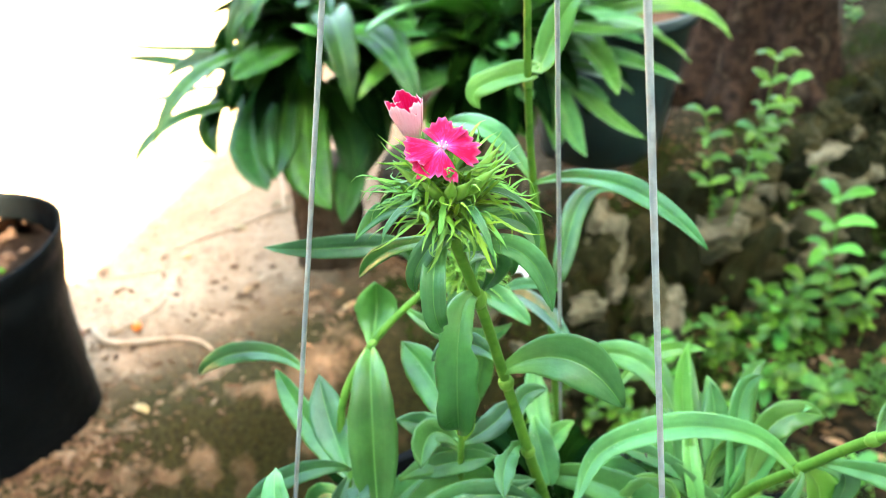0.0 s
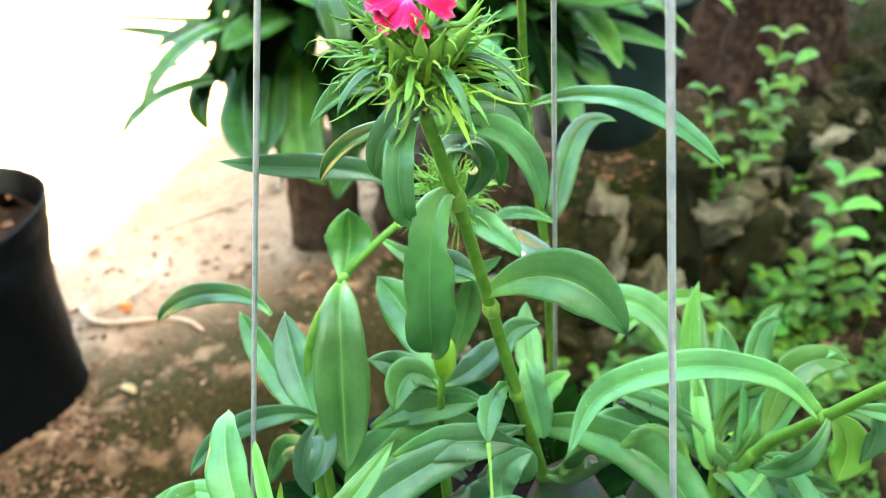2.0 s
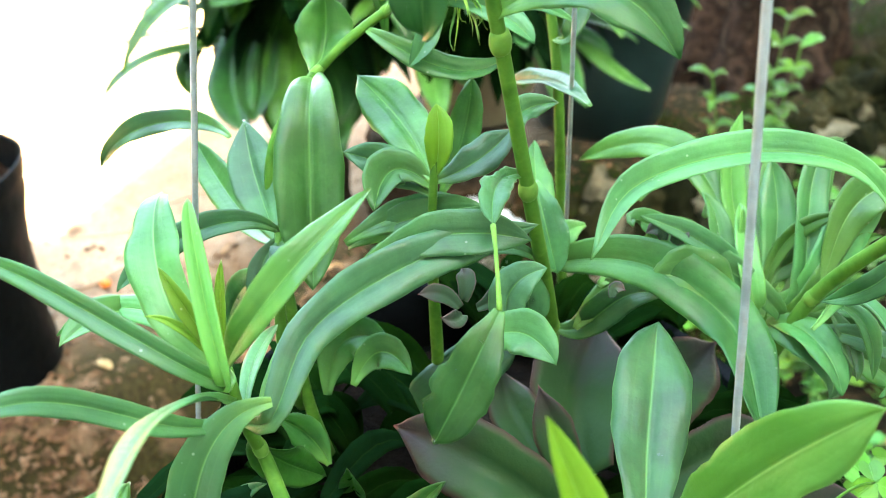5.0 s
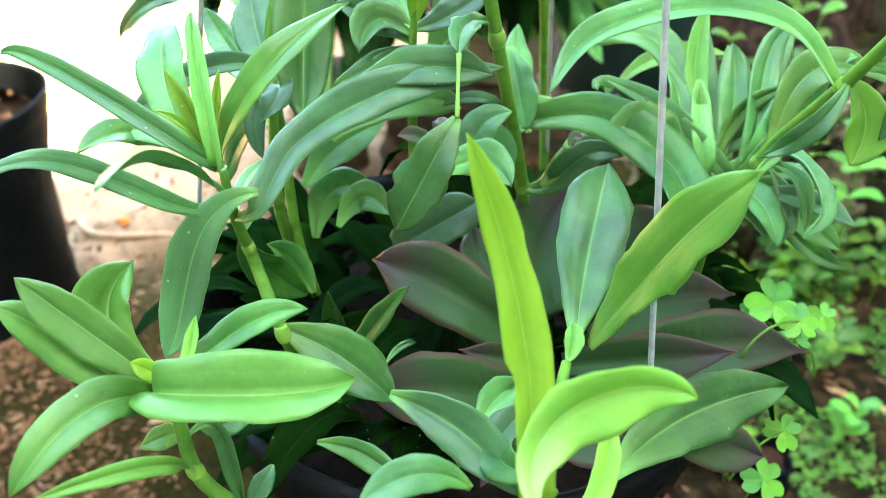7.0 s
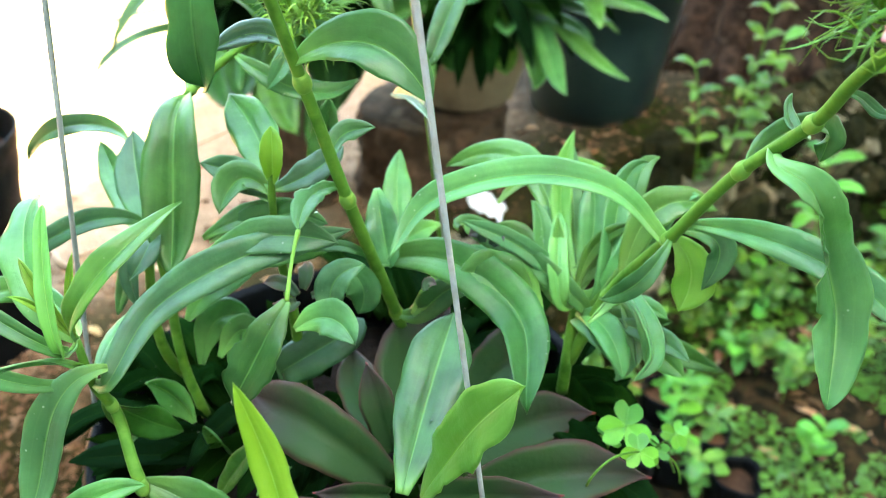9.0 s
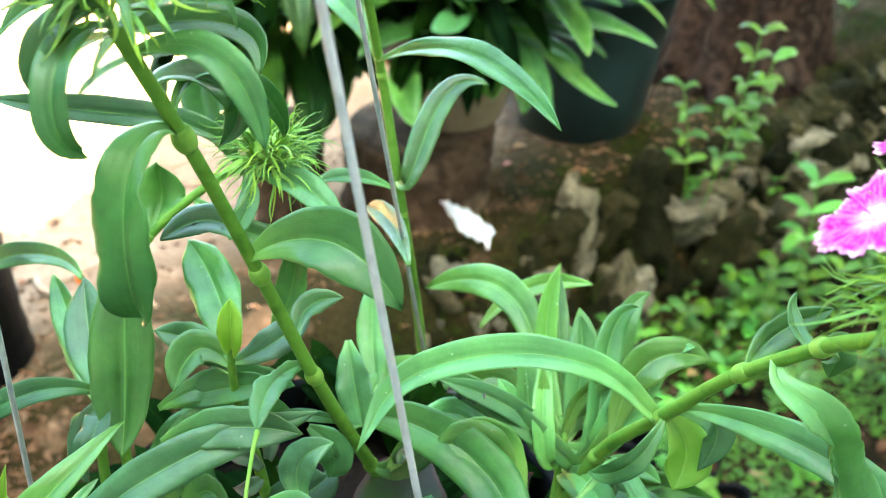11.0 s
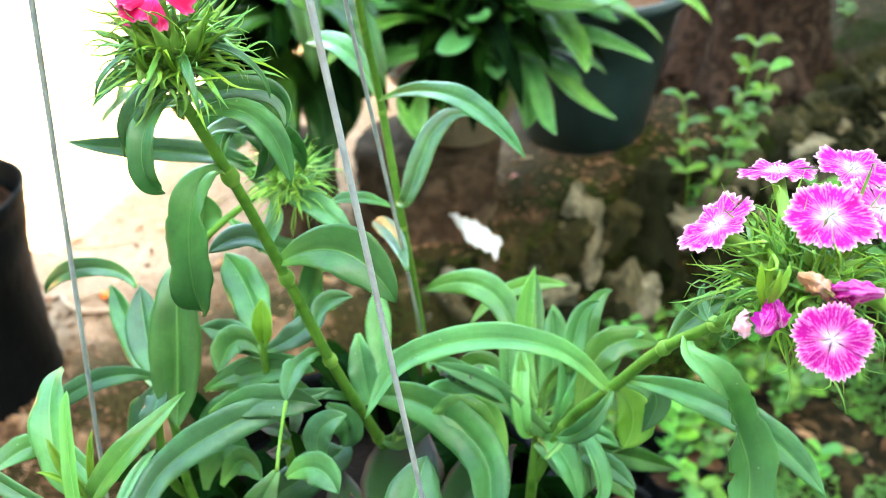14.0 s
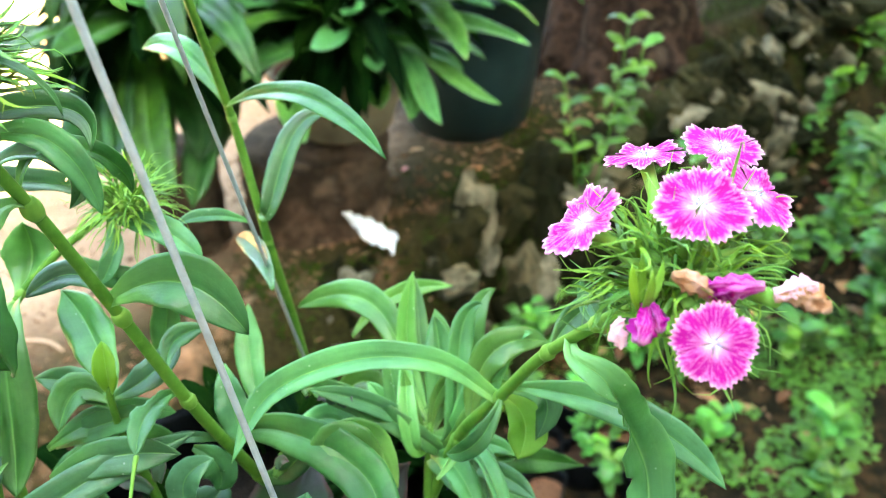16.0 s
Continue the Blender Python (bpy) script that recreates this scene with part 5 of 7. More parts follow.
CRIMSON_TURNS = (0.35, 1.5, 3.6, 4.85)
spiky_head(main, (0.0554, 0.2706, 0.9991), (0.05, -0.15, 1.0), 0.0228, 170, 5, BRACT, 0.0013, lean=0.3, hook=0.14, low_share=0.15, core=0.26, curly=1.4, top=0.86)
for k in range(12):
    q = k * 2.4
    base = np.array((0.0553, 0.2704, 0.9988)) + 0.004 * np.array((math.cos(q), math.sin(q), 0.4))
    out = np.array((0.8 * math.cos(q), 0.8 * math.sin(q) - 0.1, 0.85))
    bud(main, tuple(base), tuple(base + out * (0.0135 + 0.002 * (k % 3))), 0.0019)
for k in range(7):
    q = k * 2.4 + 0.4
    base = np.array((0.0553, 0.2695, 0.9974)) + 0.002 * np.array((math.cos(q), math.sin(q), 0))
    d = np.array((math.cos(q), math.sin(q), 0))
    size = 0.017 + 0.003 * (k % 3)
    leaf(main, [base, base + d * size * 0.5 + np.array((0, 0, 0.22 * size)), base + d * size * 0.9 + np.array((0, 0, 0.02 * size)), base + d * size * 1.08 - np.array((0, 0, (0.25 + 0.15 * (k % 2)) * size))], 0.0028, LEAF, "bract_leaf", fold=0.35, rows=14, cols=4, neck=0.6, point=1.4, face=(0, -0.2, 1))
floret(main, (0.0541, 0.2676, 1.0170), (0.1, -0.36, 0.93), 0.0108, PETAL_CRIMSON, (0.0546, 0.2715, 1.0025), 2, -0.1, 4, 0.17, 0.07, "open crimson floret with ruffled petals", CRIMSON_TURNS)
trumpet(main, (0.0475, 0.2750, 1.0047), (0.0457, 0.2788, 1.0146), (0.0433, 0.2775, 1.0277))

spiky_head(branch, (0.0586, 0.3649, 0.9101), (0.25, 0.0, 1.0), 0.0195, 230, 8, BRACT, 0.0007, lean=0.4, hook=0.3, low_share=0.55, core=0.3)

HEAD_B = np.array((0.2218 + 0.000, 0.2138 + 0.006, 0.9794 - 0.021))
spiky_head(flower_stem, tuple(HEAD_B), (0.1, -0.1, 1.0), 0.025, 250, 11, BRACT, 0.0008, lean=0.3, hook=-0.05, low_share=0.5, core=0.2, curly=1.9)
for k in range(14):
    q = k * 2.4 + 1
    base = HEAD_B + 0.004 * np.array((math.cos(q), math.sin(q), 0.2))
    out = np.array((0.85 * math.cos(q), 0.85 * math.sin(q), 0.55))
    bud(flower_stem, tuple(base), tuple(base + out * (0.013 + 0.003 * (k % 2))), 0.0018)
MAGENTA = "open magenta floret with white eye and white fringed edge"
floret(flower_stem, (0.2255, 0.2581, 0.9689), (-0.15, 0.2, 0.97), 0.01, PETAL_MAGENTA, tuple(HEAD_B), 1, -0.05, label=MAGENTA)
floret(flower_stem, (0.2399, 0.2451, 0.9760), (0.05, -0.1, 0.98), 0.0097, PETAL_MAGENTA, tuple(HEAD_B), 2, 0.05, label=MAGENTA)
floret(flower_stem, (0.2218, 0.2138, 0.9794), (0.0, -0.42, 0.9), 0.0099, PETAL_MAGENTA, tuple(HEAD_B), 3, 0.05, label=MAGENTA)
floret(flower_stem, (0.2388, 0.2233, 0.9753), (0.35, -0.32, 0.88), 0.0096, PETAL_MAGENTA, tuple(HEAD_B), 4, 0.0, label=MAGENTA)
floret(flower_stem, (0.2002, 0.2245, 0.9708), (-0.62, 0.1, 0.78), 0.0098, PETAL_MAGENTA, tuple(HEAD_B), 5, 0.05, label=MAGENTA)
floret(flower_stem, (0.2174, 0.1895, 0.9631), (-0.05, -0.85, 0.5), 0.0084, PETAL_MAGENTA, tuple(HEAD_B - np.array((0, 0.004, 0.002))), 6, 0.02, ruffle=0.03, label=MAGENTA)


def crumpled(parent, points, radii, mat, seed, label):
    """A shrivelled floret: a twisted, creased roll of petals."""
    s, line, way = bend_through(points, 16)
    verts, faces = tube(points, radii, 16, 16)
    moved = []
    for k, p in enumerate(verts):
        axis = line[min(k // 16, 16)]
        crease = 0.72 + 0.7 * noise.noise((k % 16 * 0.9, k // 16 * 0.6, seed)) + 0.35 * math.sin(k % 16 * 2.4 + seed + k // 16 * 0.3)
        moved.append(axis + (np.array(p) - axis) * max(0.15, crease))
    uvs = [(k % 16 / 15, 0.45 + 0.5 * (k // 16) / 16) for k in range(len(verts))]
    return link_mesh("withered_floret", moved, faces, mat, parent, label, uvs)


crumpled(flower_stem, [(0.2207, 0.1998, 0.9656), (0.2166, 0.1991, 0.9703), (0.2115, 0.1994, 0.9731)], [0.001, 0.0018, 0.0026, 0.001], WITHER, 3, "brown dried floret")
crumpled(flower_stem, [(0.22, 0.2021, 0.9656), (0.2223, 0.1986, 0.9692), (0.2293, 0.1962, 0.9705)], [0.0014, 0.003, 0.0028, 0.001], PETAL_MAGENTA, 5, "closed fading magenta floret")
crumpled(flower_stem, [(0.208, 0.2028, 0.9638), (0.207, 0.1992, 0.962), (0.2046, 0.1954, 0.96)], [0.0009, 0.0021, 0.0032, 0.0016], PETAL_MAGENTA, 7, "shrivelled purple floret")
crumpled(flower_stem, [(0.2093, 0.2027, 0.9636), (0.2096, 0.1993, 0.962), (0.2095, 0.1971, 0.9605)], [0.0009, 0.0018, 0.0023, 0.001], PETAL_MAGENTA, 9, "shrivelled purple floret")
crumpled(flower_stem, [(0.2034, 0.2027, 0.9603), (0.2017, 0.1995, 0.9591), (0.2028, 0.1982, 0.9571)], [0.0009, 0.0016, 0.0022, 0.001], PETAL_PINK, 11, "shrivelled pale floret")
crumpled(flower_stem, [(0.2308, 0.1945, 0.9685), (0.2358, 0.1935, 0.9695), (0.2408, 0.1915, 0.9665)], [0.001, 0.0017, 0.0028, 0.0014], WITHER, 13, "brown dried floret")
crumpled(flower_stem, [(0.2308, 0.1945, 0.9695), (0.2348, 0.1945, 0.9705), (0.2388, 0.1935, 0.9715)], [0.0012, 0.0018, 0.0024, 0.0008], PETAL_PINK, 15, "shrivelled pale floret")
rod("pedicel", flower_stem, [tuple(HEAD_B + np.array((0.003, 0, 0))), (0.2313, 0.1945, 0.9685)], [0.0011, 0.0017, 0.0019], CALYX, "", 10, 8)
calyx_tip = (0.2077, 0.2036, 0.9669)
for k in range(4):
    q = k * 1.57
    p = np.array(calyx_tip)
    leaf(flower_stem, [p + np.array((0, 0, -0.007)), p + np.array((0.0021 * math.cos(q), 0.0021 * math.sin(q), -0.001)), p + np.array((0.0032 * math.cos(q), 0.0032 * math.sin(q), 0.007))], 0.002, BRACT, "sepal", fold=0.4, rows=7, cols=3)


# ---- succulents and clover in the pot ----
def succulent_material(name, low, high, rim):
    m, nt, b = material(name)
    uv = nt.nodes.new("ShaderNodeUVMap")
    sep = nt.nodes.new("ShaderNodeSeparateXYZ")
    nt.links.new(uv.outputs[0], sep.inputs[0])
    across = arith(nt, "ABSOLUTE", arith(nt, "SUBTRACT", sep.outputs[0], 0.5))
    col = mix(nt, ramp(nt, arith(nt, "ADD", sep.outputs[1], arith(nt, "MULTIPLY_ADD", noise_of(nt, 70, 4), 0.5, -0.25)), [(0.5, (0, 0, 0)), (0.95, (1, 1, 1))]), low, high)
    col = mix(nt, ramp(nt, across, [(0.4, (0, 0, 0)), (0.5, (0.8, 0.8, 0.8))]), col, rim)
    col = mix(nt, ramp(nt, sep.outputs[1], [(0.965, (0, 0, 0)), (1.0, (1, 1, 1))]), col, (0.16, 0.025, 0.03))
    nt.links.new(col, b.inputs["Base Color"])
    b.inputs["Roughness"].default_value = 0.36
    nt.links.new(arith(nt, "MULTIPLY_ADD", noise_of(nt, 90, 4), 0.3, 0.2), b.inputs["Roughness"])
    b.inputs["Specular IOR Level"].default_value = 0.07
    bump(nt, arith(nt, "ADD", noise_of(nt, 300, 4), arith(nt, "MULTIPLY", noise_of(nt, 70, 2), 2.0)), 0.35, 0.0009, b)
    return m


SUCCULENT = succulent_material("purple_green_succulent", (0.018, 0.05, 0.016), (0.034, 0.024, 0.025), (0.06, 0.022, 0.024))
PALE = succulent_material("pale_succulent", (0.04, 0.08, 0.04), (0.09, 0.07, 0.07), (0.13, 0.08, 0.085))


def fat_leaf(parent, points, width, mat=None):
    verts, faces, uvs = blade(points, width, fold=0.3, wave=0.025, thick=width * 0.09, point=2.1, neck=0.5, dome=-0.02, rows=22, cols=8, tip=1.45)
    return link_mesh("leaf", verts, faces, mat or SUCCULENT, parent, "", uvs)


succulent = thing("succulent", (0.1048, 0.2605, 0.7550), "dark purple-green rosette succulent with pointed fleshy leaves", "succulent")
fat_leaf(succulent, [(0.0978, 0.2567, 0.7679), (0.0734, 0.2623, 0.7872), (0.0420, 0.2827, 0.7861)], 0.0246)
fat_leaf(succulent, [(0.0986, 0.2508, 0.7680), (0.0856, 0.2400, 0.7800), (0.0749, 0.2351, 0.7861)], 0.0096)
fat_leaf(succulent, [(0.0956, 0.2370, 0.7656), (0.0699, 0.2289, 0.7735), (0.0442, 0.2312, 0.7700)], 0.0237)
fat_leaf(succulent, [(0.1111, 0.2512, 0.7677), (0.1374, 0.2390, 0.7834), (0.1588, 0.2315, 0.7939)], 0.0152)
fat_leaf(succulent, [(0.1224, 0.2569, 0.7573), (0.1607, 0.2621, 0.7693), (0.1956, 0.2624, 0.7687)], 0.0241)
fat_leaf(succulent, [(0.1233, 0.2717, 0.7613), (0.1539, 0.2902, 0.7686), (0.1788, 0.2967, 0.7674)], 0.0213)
fat_leaf(succulent, [(0.1062, 0.2831, 0.7617), (0.1055, 0.3146, 0.7729), (0.1174, 0.3417, 0.7856)], 0.0362)
fat_leaf(succulent, [(0.0979, 0.2700, 0.7698), (0.0932, 0.2760, 0.7882), (0.0878, 0.2839, 0.8023)], 0.0133)
fat_leaf(succulent, [(0.1291, 0.2391, 0.7661), (0.1524, 0.2297, 0.7593), (0.1768, 0.2309, 0.7500)], 0.0170)
fat_leaf(succulent, [(0.1261, 0.2891, 0.7691), (0.1428, 0.3181, 0.7753), (0.1606, 0.3344, 0.7802)], 0.0252)
fat_leaf(succulent, [(0.0981, 0.2753, 0.7687), (0.0806, 0.3034, 0.7762), (0.0766, 0.3191, 0.7820)], 0.0175)
fat_leaf(succulent, [(0.1064, 0.2320, 0.7663), (0.1175, 0.2160, 0.7685), (0.1303, 0.2114, 0.7696)], 0.0192)
fat_leaf(succulent, [(0.0970, 0.2278, 0.7697), (0.0882, 0.2088, 0.7690), (0.0835, 0.1995, 0.7645)], 0.0188)
pale = thing("succulent", (0.0631, 0.2934, 0.8232), "small pale pinkish-grey succulent among the stems", "succulent")
fat_leaf(pale, [(0.0629, 0.2904, 0.8277), (0.0574, 0.2926, 0.8313), (0.0500, 0.2924, 0.8313)], 0.0058, PALE)
fat_leaf(pale, [(0.0641, 0.2958, 0.8268), (0.0651, 0.2988, 0.8313), (0.0635, 0.3054, 0.8324)], 0.0061, PALE)
fat_leaf(pale, [(0.0682, 0.2905, 0.8277), (0.0735, 0.2925, 0.8304), (0.0755, 0.2955, 0.8349)], 0.0051, PALE)
fat_leaf(pale, [(0.0638, 0.2851, 0.8287), (0.0616, 0.2803, 0.8306), (0.0574, 0.2766, 0.8343)], 0.0056, PALE)
fat_leaf(pale, [(0.1306, 0.3204, 0.8339), (0.1294, 0.3222, 0.8368), (0.1248, 0.3215, 0.8358)], 0.0055, PALE)
fat_leaf(pale, [(0.1340, 0.3199, 0.8330), (0.1374, 0.3218, 0.8358), (0.1396, 0.3225, 0.8368)], 0.0061, PALE)
fat_leaf(pale, [(0.1098, 0.2930, 0.8296), (0.1108, 0.2947, 0.8322), (0.1141, 0.2943, 0.8314)], 0.0038, PALE)


def heart(centre, way, normal, size, seed=0):
    """One notched clover leaflet from its joint outward."""
    w = np.array(way, float) / np.linalg.norm(way)
    n = np.array(normal, float) / np.linalg.norm(normal)
    s = np.cross(n, w)
    verts, uvs, faces = [], [], []
    rows, cols = 7, 8
    for k in range(rows + 1):
        v = k / rows
        half = size * 0.56 * math.sin(min(1.0, v * 1.15 + 0.04) * math.pi * 0.62) ** 0.8
        for c in range(cols + 1):
            u = c / cols * 2 - 1
            notch = 0.2 * max(0, 1 - abs(u) * 2.4) * v ** 3 + 0.22 * u * u * u * u * v
            verts.append(np.array(centre) + w * size * (v - notch * v) + s * u * half + n * size * (0.16 * abs(u) - 0.1 * v * v))
            uvs.append((c / cols, v))
    for k in range(rows):
        for c in range(cols):
            i = k * (cols + 1) + c
            faces.append((i, i + 1, i + cols + 2, i + cols + 1))
    return verts, faces, uvs


def clover(place, foot, size, turn, normal=(0, -0.55, 0.83)):
    ob = thing("clover", foot, "bright green three-leaved clover at the pot edge", "clover", "clovers round the pot")
    p = np.array(place)
    rod("stalk", ob, [foot, (p + np.array(foot)) / 2 + np.array((0, 0, 0.006)), place], [0.0005, 0.0004], STEM, "", 6, 8)
    a, b, n = turn_to(normal)
    for k in range(3):
        q = turn + k * 2.0944
        verts, faces, uvs = heart(p, math.cos(q) * a + math.sin(q) * b, n, size)
        link_mesh("leaflet", verts, faces, CLOVER, ob, "", uvs)
    return ob


clover((0.1887, 0.2842, 0.7731), (0.2184, 0.3026, 0.7279), 0.0105, 0.5)
clover((0.2055, 0.2951, 0.7485), (0.2210, 0.3001, 0.7241), 0.0065, 1.2)
clover((0.1911, 0.2545, 0.7122), (0.1823, 0.2509, 0.6895), 0.0085, 0.3)
clover((0.1977, 0.2650, 0.7274), (0.1783, 0.2537, 0.7120), 0.0075, 2.0)
clover((0.1827, 0.2852, 0.7661), (0.2113, 0.3034, 0.7298), 0.006, 1.0)
clover((0.2107, 0.2901, 0.7640), (0.1886, 0.2819, 0.7355), 0.006, 0.0)
clover((0.1898, 0.2636, 0.7814), (0.1708, 0.2560, 0.7707), 0.007, 0.8)


# ---- things on the terrace ----
def ground_at(x, y):
    return (x, y, ground_height(x, y))


def grow_bag(x, y):
    z = ground_height(x, y) - 0.01
    ob = thing("grow_bag", (x, y, z), "tall black plastic grow bag filled with red soil", "grow bag")
    profile = [(0.158, 0.0), (0.169, 0.006), (0.174, 0.03), (0.169, 0.06), (0.174, 0.085), (0.171, 0.12), (0.176, 0.15), (0.177, 0.25), (0.184, 0.32), (0.197, 0.385), (0.194, 0.39), (0.201, 0.415), (0.206, 0.449), (0.203, 0.452), (0.199, 0.44), (0.19, 0.375)]
    verts, faces = lathe(profile, (x, y, z), 64, 0.012, 3)
    link_mesh("bag_skin", verts, faces, BLACK, ob)
    verts, faces = lathe([(0.19 - 0.0096 * k, 0.385 + 0.025 * k / 19) for k in range(20)], (x, y, z), 90, 0.01, 6)
    verts = [(a, b, c + 0.022 * noise.noise((a * 28, b * 28, 1)) + 0.016 * noise.noise((a * 75, b * 75, 4))) for a, b, c in verts]
    link_mesh("soil", verts, faces, BAGSOIL, ob, "crumbly red-brown soil")
    return ob


BAG = (-0.895, 1.30)
grow_bag(*BAG)
sprout = thing("seedling", (BAG[0] + 0.1, BAG[1] - 0.06, ground_height(*BAG) + 0.39), "small green seedling in the grow bag", "seedling")
for k in range(5):
    q = k * 1.9
    p = np.array(sprout.location)
    leaf(sprout, [p, p + np.array((0.02 * math.cos(q), 0.02 * math.sin(q), 0.03)), p + np.array((0.045 * math.cos(q), 0.045 * math.sin(q), 0.028))], 0.016, WEED, rows=6, cols=2)


def strap_leaf(parent, line, width, point=1.8, face=(0.0, -0.25, 1.0), mat=STRAP):
    verts, faces, uvs = blade(line, width, face=face, fold=0.2, wave=0.03, rows=18, cols=8, point=point, neck=0.45, thick=0.0012, dome=0.02)
    link_mesh("leaf", verts, faces, mat, parent, "", uvs)


def strap_plant(name, foot, crown, count, length, width, seed, label, droop=1.0, mat=STRAP):
    """A fountain of long strap leaves from one crown."""
    rng = random.Random(seed)
    ob = thing(name, foot, label, "potted plant", "strap-leaved plants on the terrace")
    c = np.array(crown)
    up = np.array((0, 0, 1.0))
    for k in range(count):
        q = 2.39996 * k + rng.uniform(-0.25, 0.25)
        rise = 0.3 + 0.95 * (k / count) ** 1.1 + rng.uniform(-0.14, 0.14)
        size = length * rng.uniform(0.62, 1.12) * (1 - 0.15 * (k / count))
        d = np.array((math.cos(q), math.sin(q), 0))
        base = c + d * 0.02 + up * 0.05 * k / count
        m1 = base + d * size * 0.33 * math.cos(rise * 0.9) + up * size * 0.36 * math.sin(rise)
        m2 = base + d * size * 0.68 * math.cos(rise * 0.75) + up * size * (0.5 * math.sin(rise) - 0.03 + 0.04 * (1 - droop))
        tip = base + d * size * 0.9 * math.cos(rise * 0.55) + up * size * (0.62 * math.sin(rise) - 0.22 * droop + rng.uniform(-0.2, 0.14))
        if tip[0] < -0.6:
            continue
        strap_leaf(ob, [base, m1, m2, tip], width * rng.uniform(0.75, 1.15), rng.choice((1.6, 2.2, 3.0)), tuple(up + d * 0.15 + np.array((rng.uniform(-0.5, 0.5), rng.uniform(-0.5, 0.5), 0))), mat)
    # near-black inner leaves stand in for the shade within the crown
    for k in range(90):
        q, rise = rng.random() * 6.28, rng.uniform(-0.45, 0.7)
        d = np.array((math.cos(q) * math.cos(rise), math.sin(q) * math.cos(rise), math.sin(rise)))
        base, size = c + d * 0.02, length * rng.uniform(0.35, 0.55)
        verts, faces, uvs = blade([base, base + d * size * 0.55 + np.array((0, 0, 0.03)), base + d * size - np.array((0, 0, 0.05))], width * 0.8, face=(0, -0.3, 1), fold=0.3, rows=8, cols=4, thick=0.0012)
        link_mesh("leaf", verts, faces, LEAF_GAP_SHADE, ob, "", uvs)
    return ob


def stump(x, y, radius, height, seed, label):
    z = ground_height(x, y) - 0.02
    ob = thing("tree_stump", (x, y, z), label, "stump")
    profile = [(radius * 1.12, 0), (radius * 1.04, height * 0.15)] + [(radius * (1 + 0.03 * math.sin(k * 2.1)), height * (0.15 + 0.8 * k / 8)) for k in range(1, 9)] + [(radius * 0.97, height), (radius * 0.5, height + 0.004), (0.004, height + 0.006)]
    verts, faces = lathe(profile, (x, y, z), 72, 0.03, seed)
    rng = random.Random(seed)
    folds = [(rng.random() * 6.28, rng.uniform(0.02, 0.05)) for _ in range(14)]
    moved = []
    for p in verts:
        q = math.atan2(p[1] - y, p[0] - x)
        cut = sum(d * math.exp(-(math.sin((q - a) / 2) / 0.05) ** 2) for a, d in folds)
        moved.append((x + (p[0] - x) * (1 - cut), y + (p[1] - y) * (1 - cut), p[2]))
    link_mesh("log", moved, faces, LOG, ob)
    return ob


stump(-0.29, 1.86, 0.085, 0.28, 2, "dark bark-covered stump under a strap-leaved plant")
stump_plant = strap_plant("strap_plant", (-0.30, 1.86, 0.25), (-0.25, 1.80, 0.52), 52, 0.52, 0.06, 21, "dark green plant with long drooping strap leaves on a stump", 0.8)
strap_leaf(stump_plant, [(-0.312, 1.801, 0.530), (-0.415, 1.730, 0.568), (-0.516, 1.650, 0.601), (-0.616, 1.564, 0.649)], 0.037)
strap_leaf(stump_plant, [(-0.379, 1.795, 0.495), (-0.456, 1.763, 0.516), (-0.560, 1.721, 0.552), (-0.651, 1.675, 0.580)], 0.034)
strap_leaf(stump_plant, [(-0.361, 1.745, 0.468), (-0.484, 1.643, 0.469), (-0.545, 1.551, 0.468), (-0.573, 1.457, 0.443)], 0.046)
strap_leaf(stump_plant, [(-0.405, 1.781, 0.475), (-0.549, 1.753, 0.472), (-0.646, 1.727, 0.453), (-0.722, 1.700, 0.422)], 0.021)
strap_leaf(stump_plant, [(-0.325, 1.733, 0.529), (-0.365, 1.640, 0.466), (-0.368, 1.557, 0.415), (-0.332, 1.482, 0.367)], 0.094, 3.2)
strap_leaf(stump_plant, [(-0.289, 1.743, 0.536), (-0.271, 1.650, 0.471), (-0.259, 1.548, 0.403), (-0.205, 1.449, 0.337)], 0.100, 2.6)
strap_leaf(stump_plant, [(-0.308, 1.765, 0.517), (-0.316, 1.683, 0.407), (-0.302, 1.620, 0.343), (-0.291, 1.567, 0.310)], 0.074, 3.0)
strap_leaf(stump_plant, [(-0.363, 1.748, 0.537), (-0.257, 1.719, 0.574), (-0.167, 1.677, 0.596), (-0.105, 1.625, 0.605)], 0.084, 2.6)
strap_leaf(stump_plant, [(-0.424, 1.719, 0.634), (-0.376, 1.685, 0.596), (-0.359, 1.642, 0.563), (-0.367, 1.592, 0.532)], 0.051, 2.6)
strap_leaf(stump_plant, [(-0.400, 1.763, 0.482), (-0.477, 1.696, 0.447), (-0.484, 1.650, 0.415), (-0.462, 1.613, 0.385)], 0.051)
strap_leaf(stump_plant, [(-0.264, 1.769, 0.475), (-0.212, 1.710, 0.431), (-0.179, 1.642, 0.381), (-0.182, 1.569, 0.339)], 0.079, 2.6)
strap_leaf(stump_plant, [(-0.164, 1.757, 0.446), (-0.169, 1.682, 0.388), (-0.184, 1.598, 0.325), (-0.199, 1.511, 0.268)], 0.067, 2.4)
strap_leaf(stump_plant, [(-0.304, 1.739, 0.549), (-0.327, 1.648, 0.474), (-0.326, 1.568, 0.423), (-0.318, 1.492, 0.384)], 0.096, 3.0)
strap_leaf(stump_plant, [(-0.270, 1.754, 0.568), (-0.313, 1.696, 0.579), (-0.363, 1.629, 0.577), (-0.395, 1.563, 0.566)], 0.059)
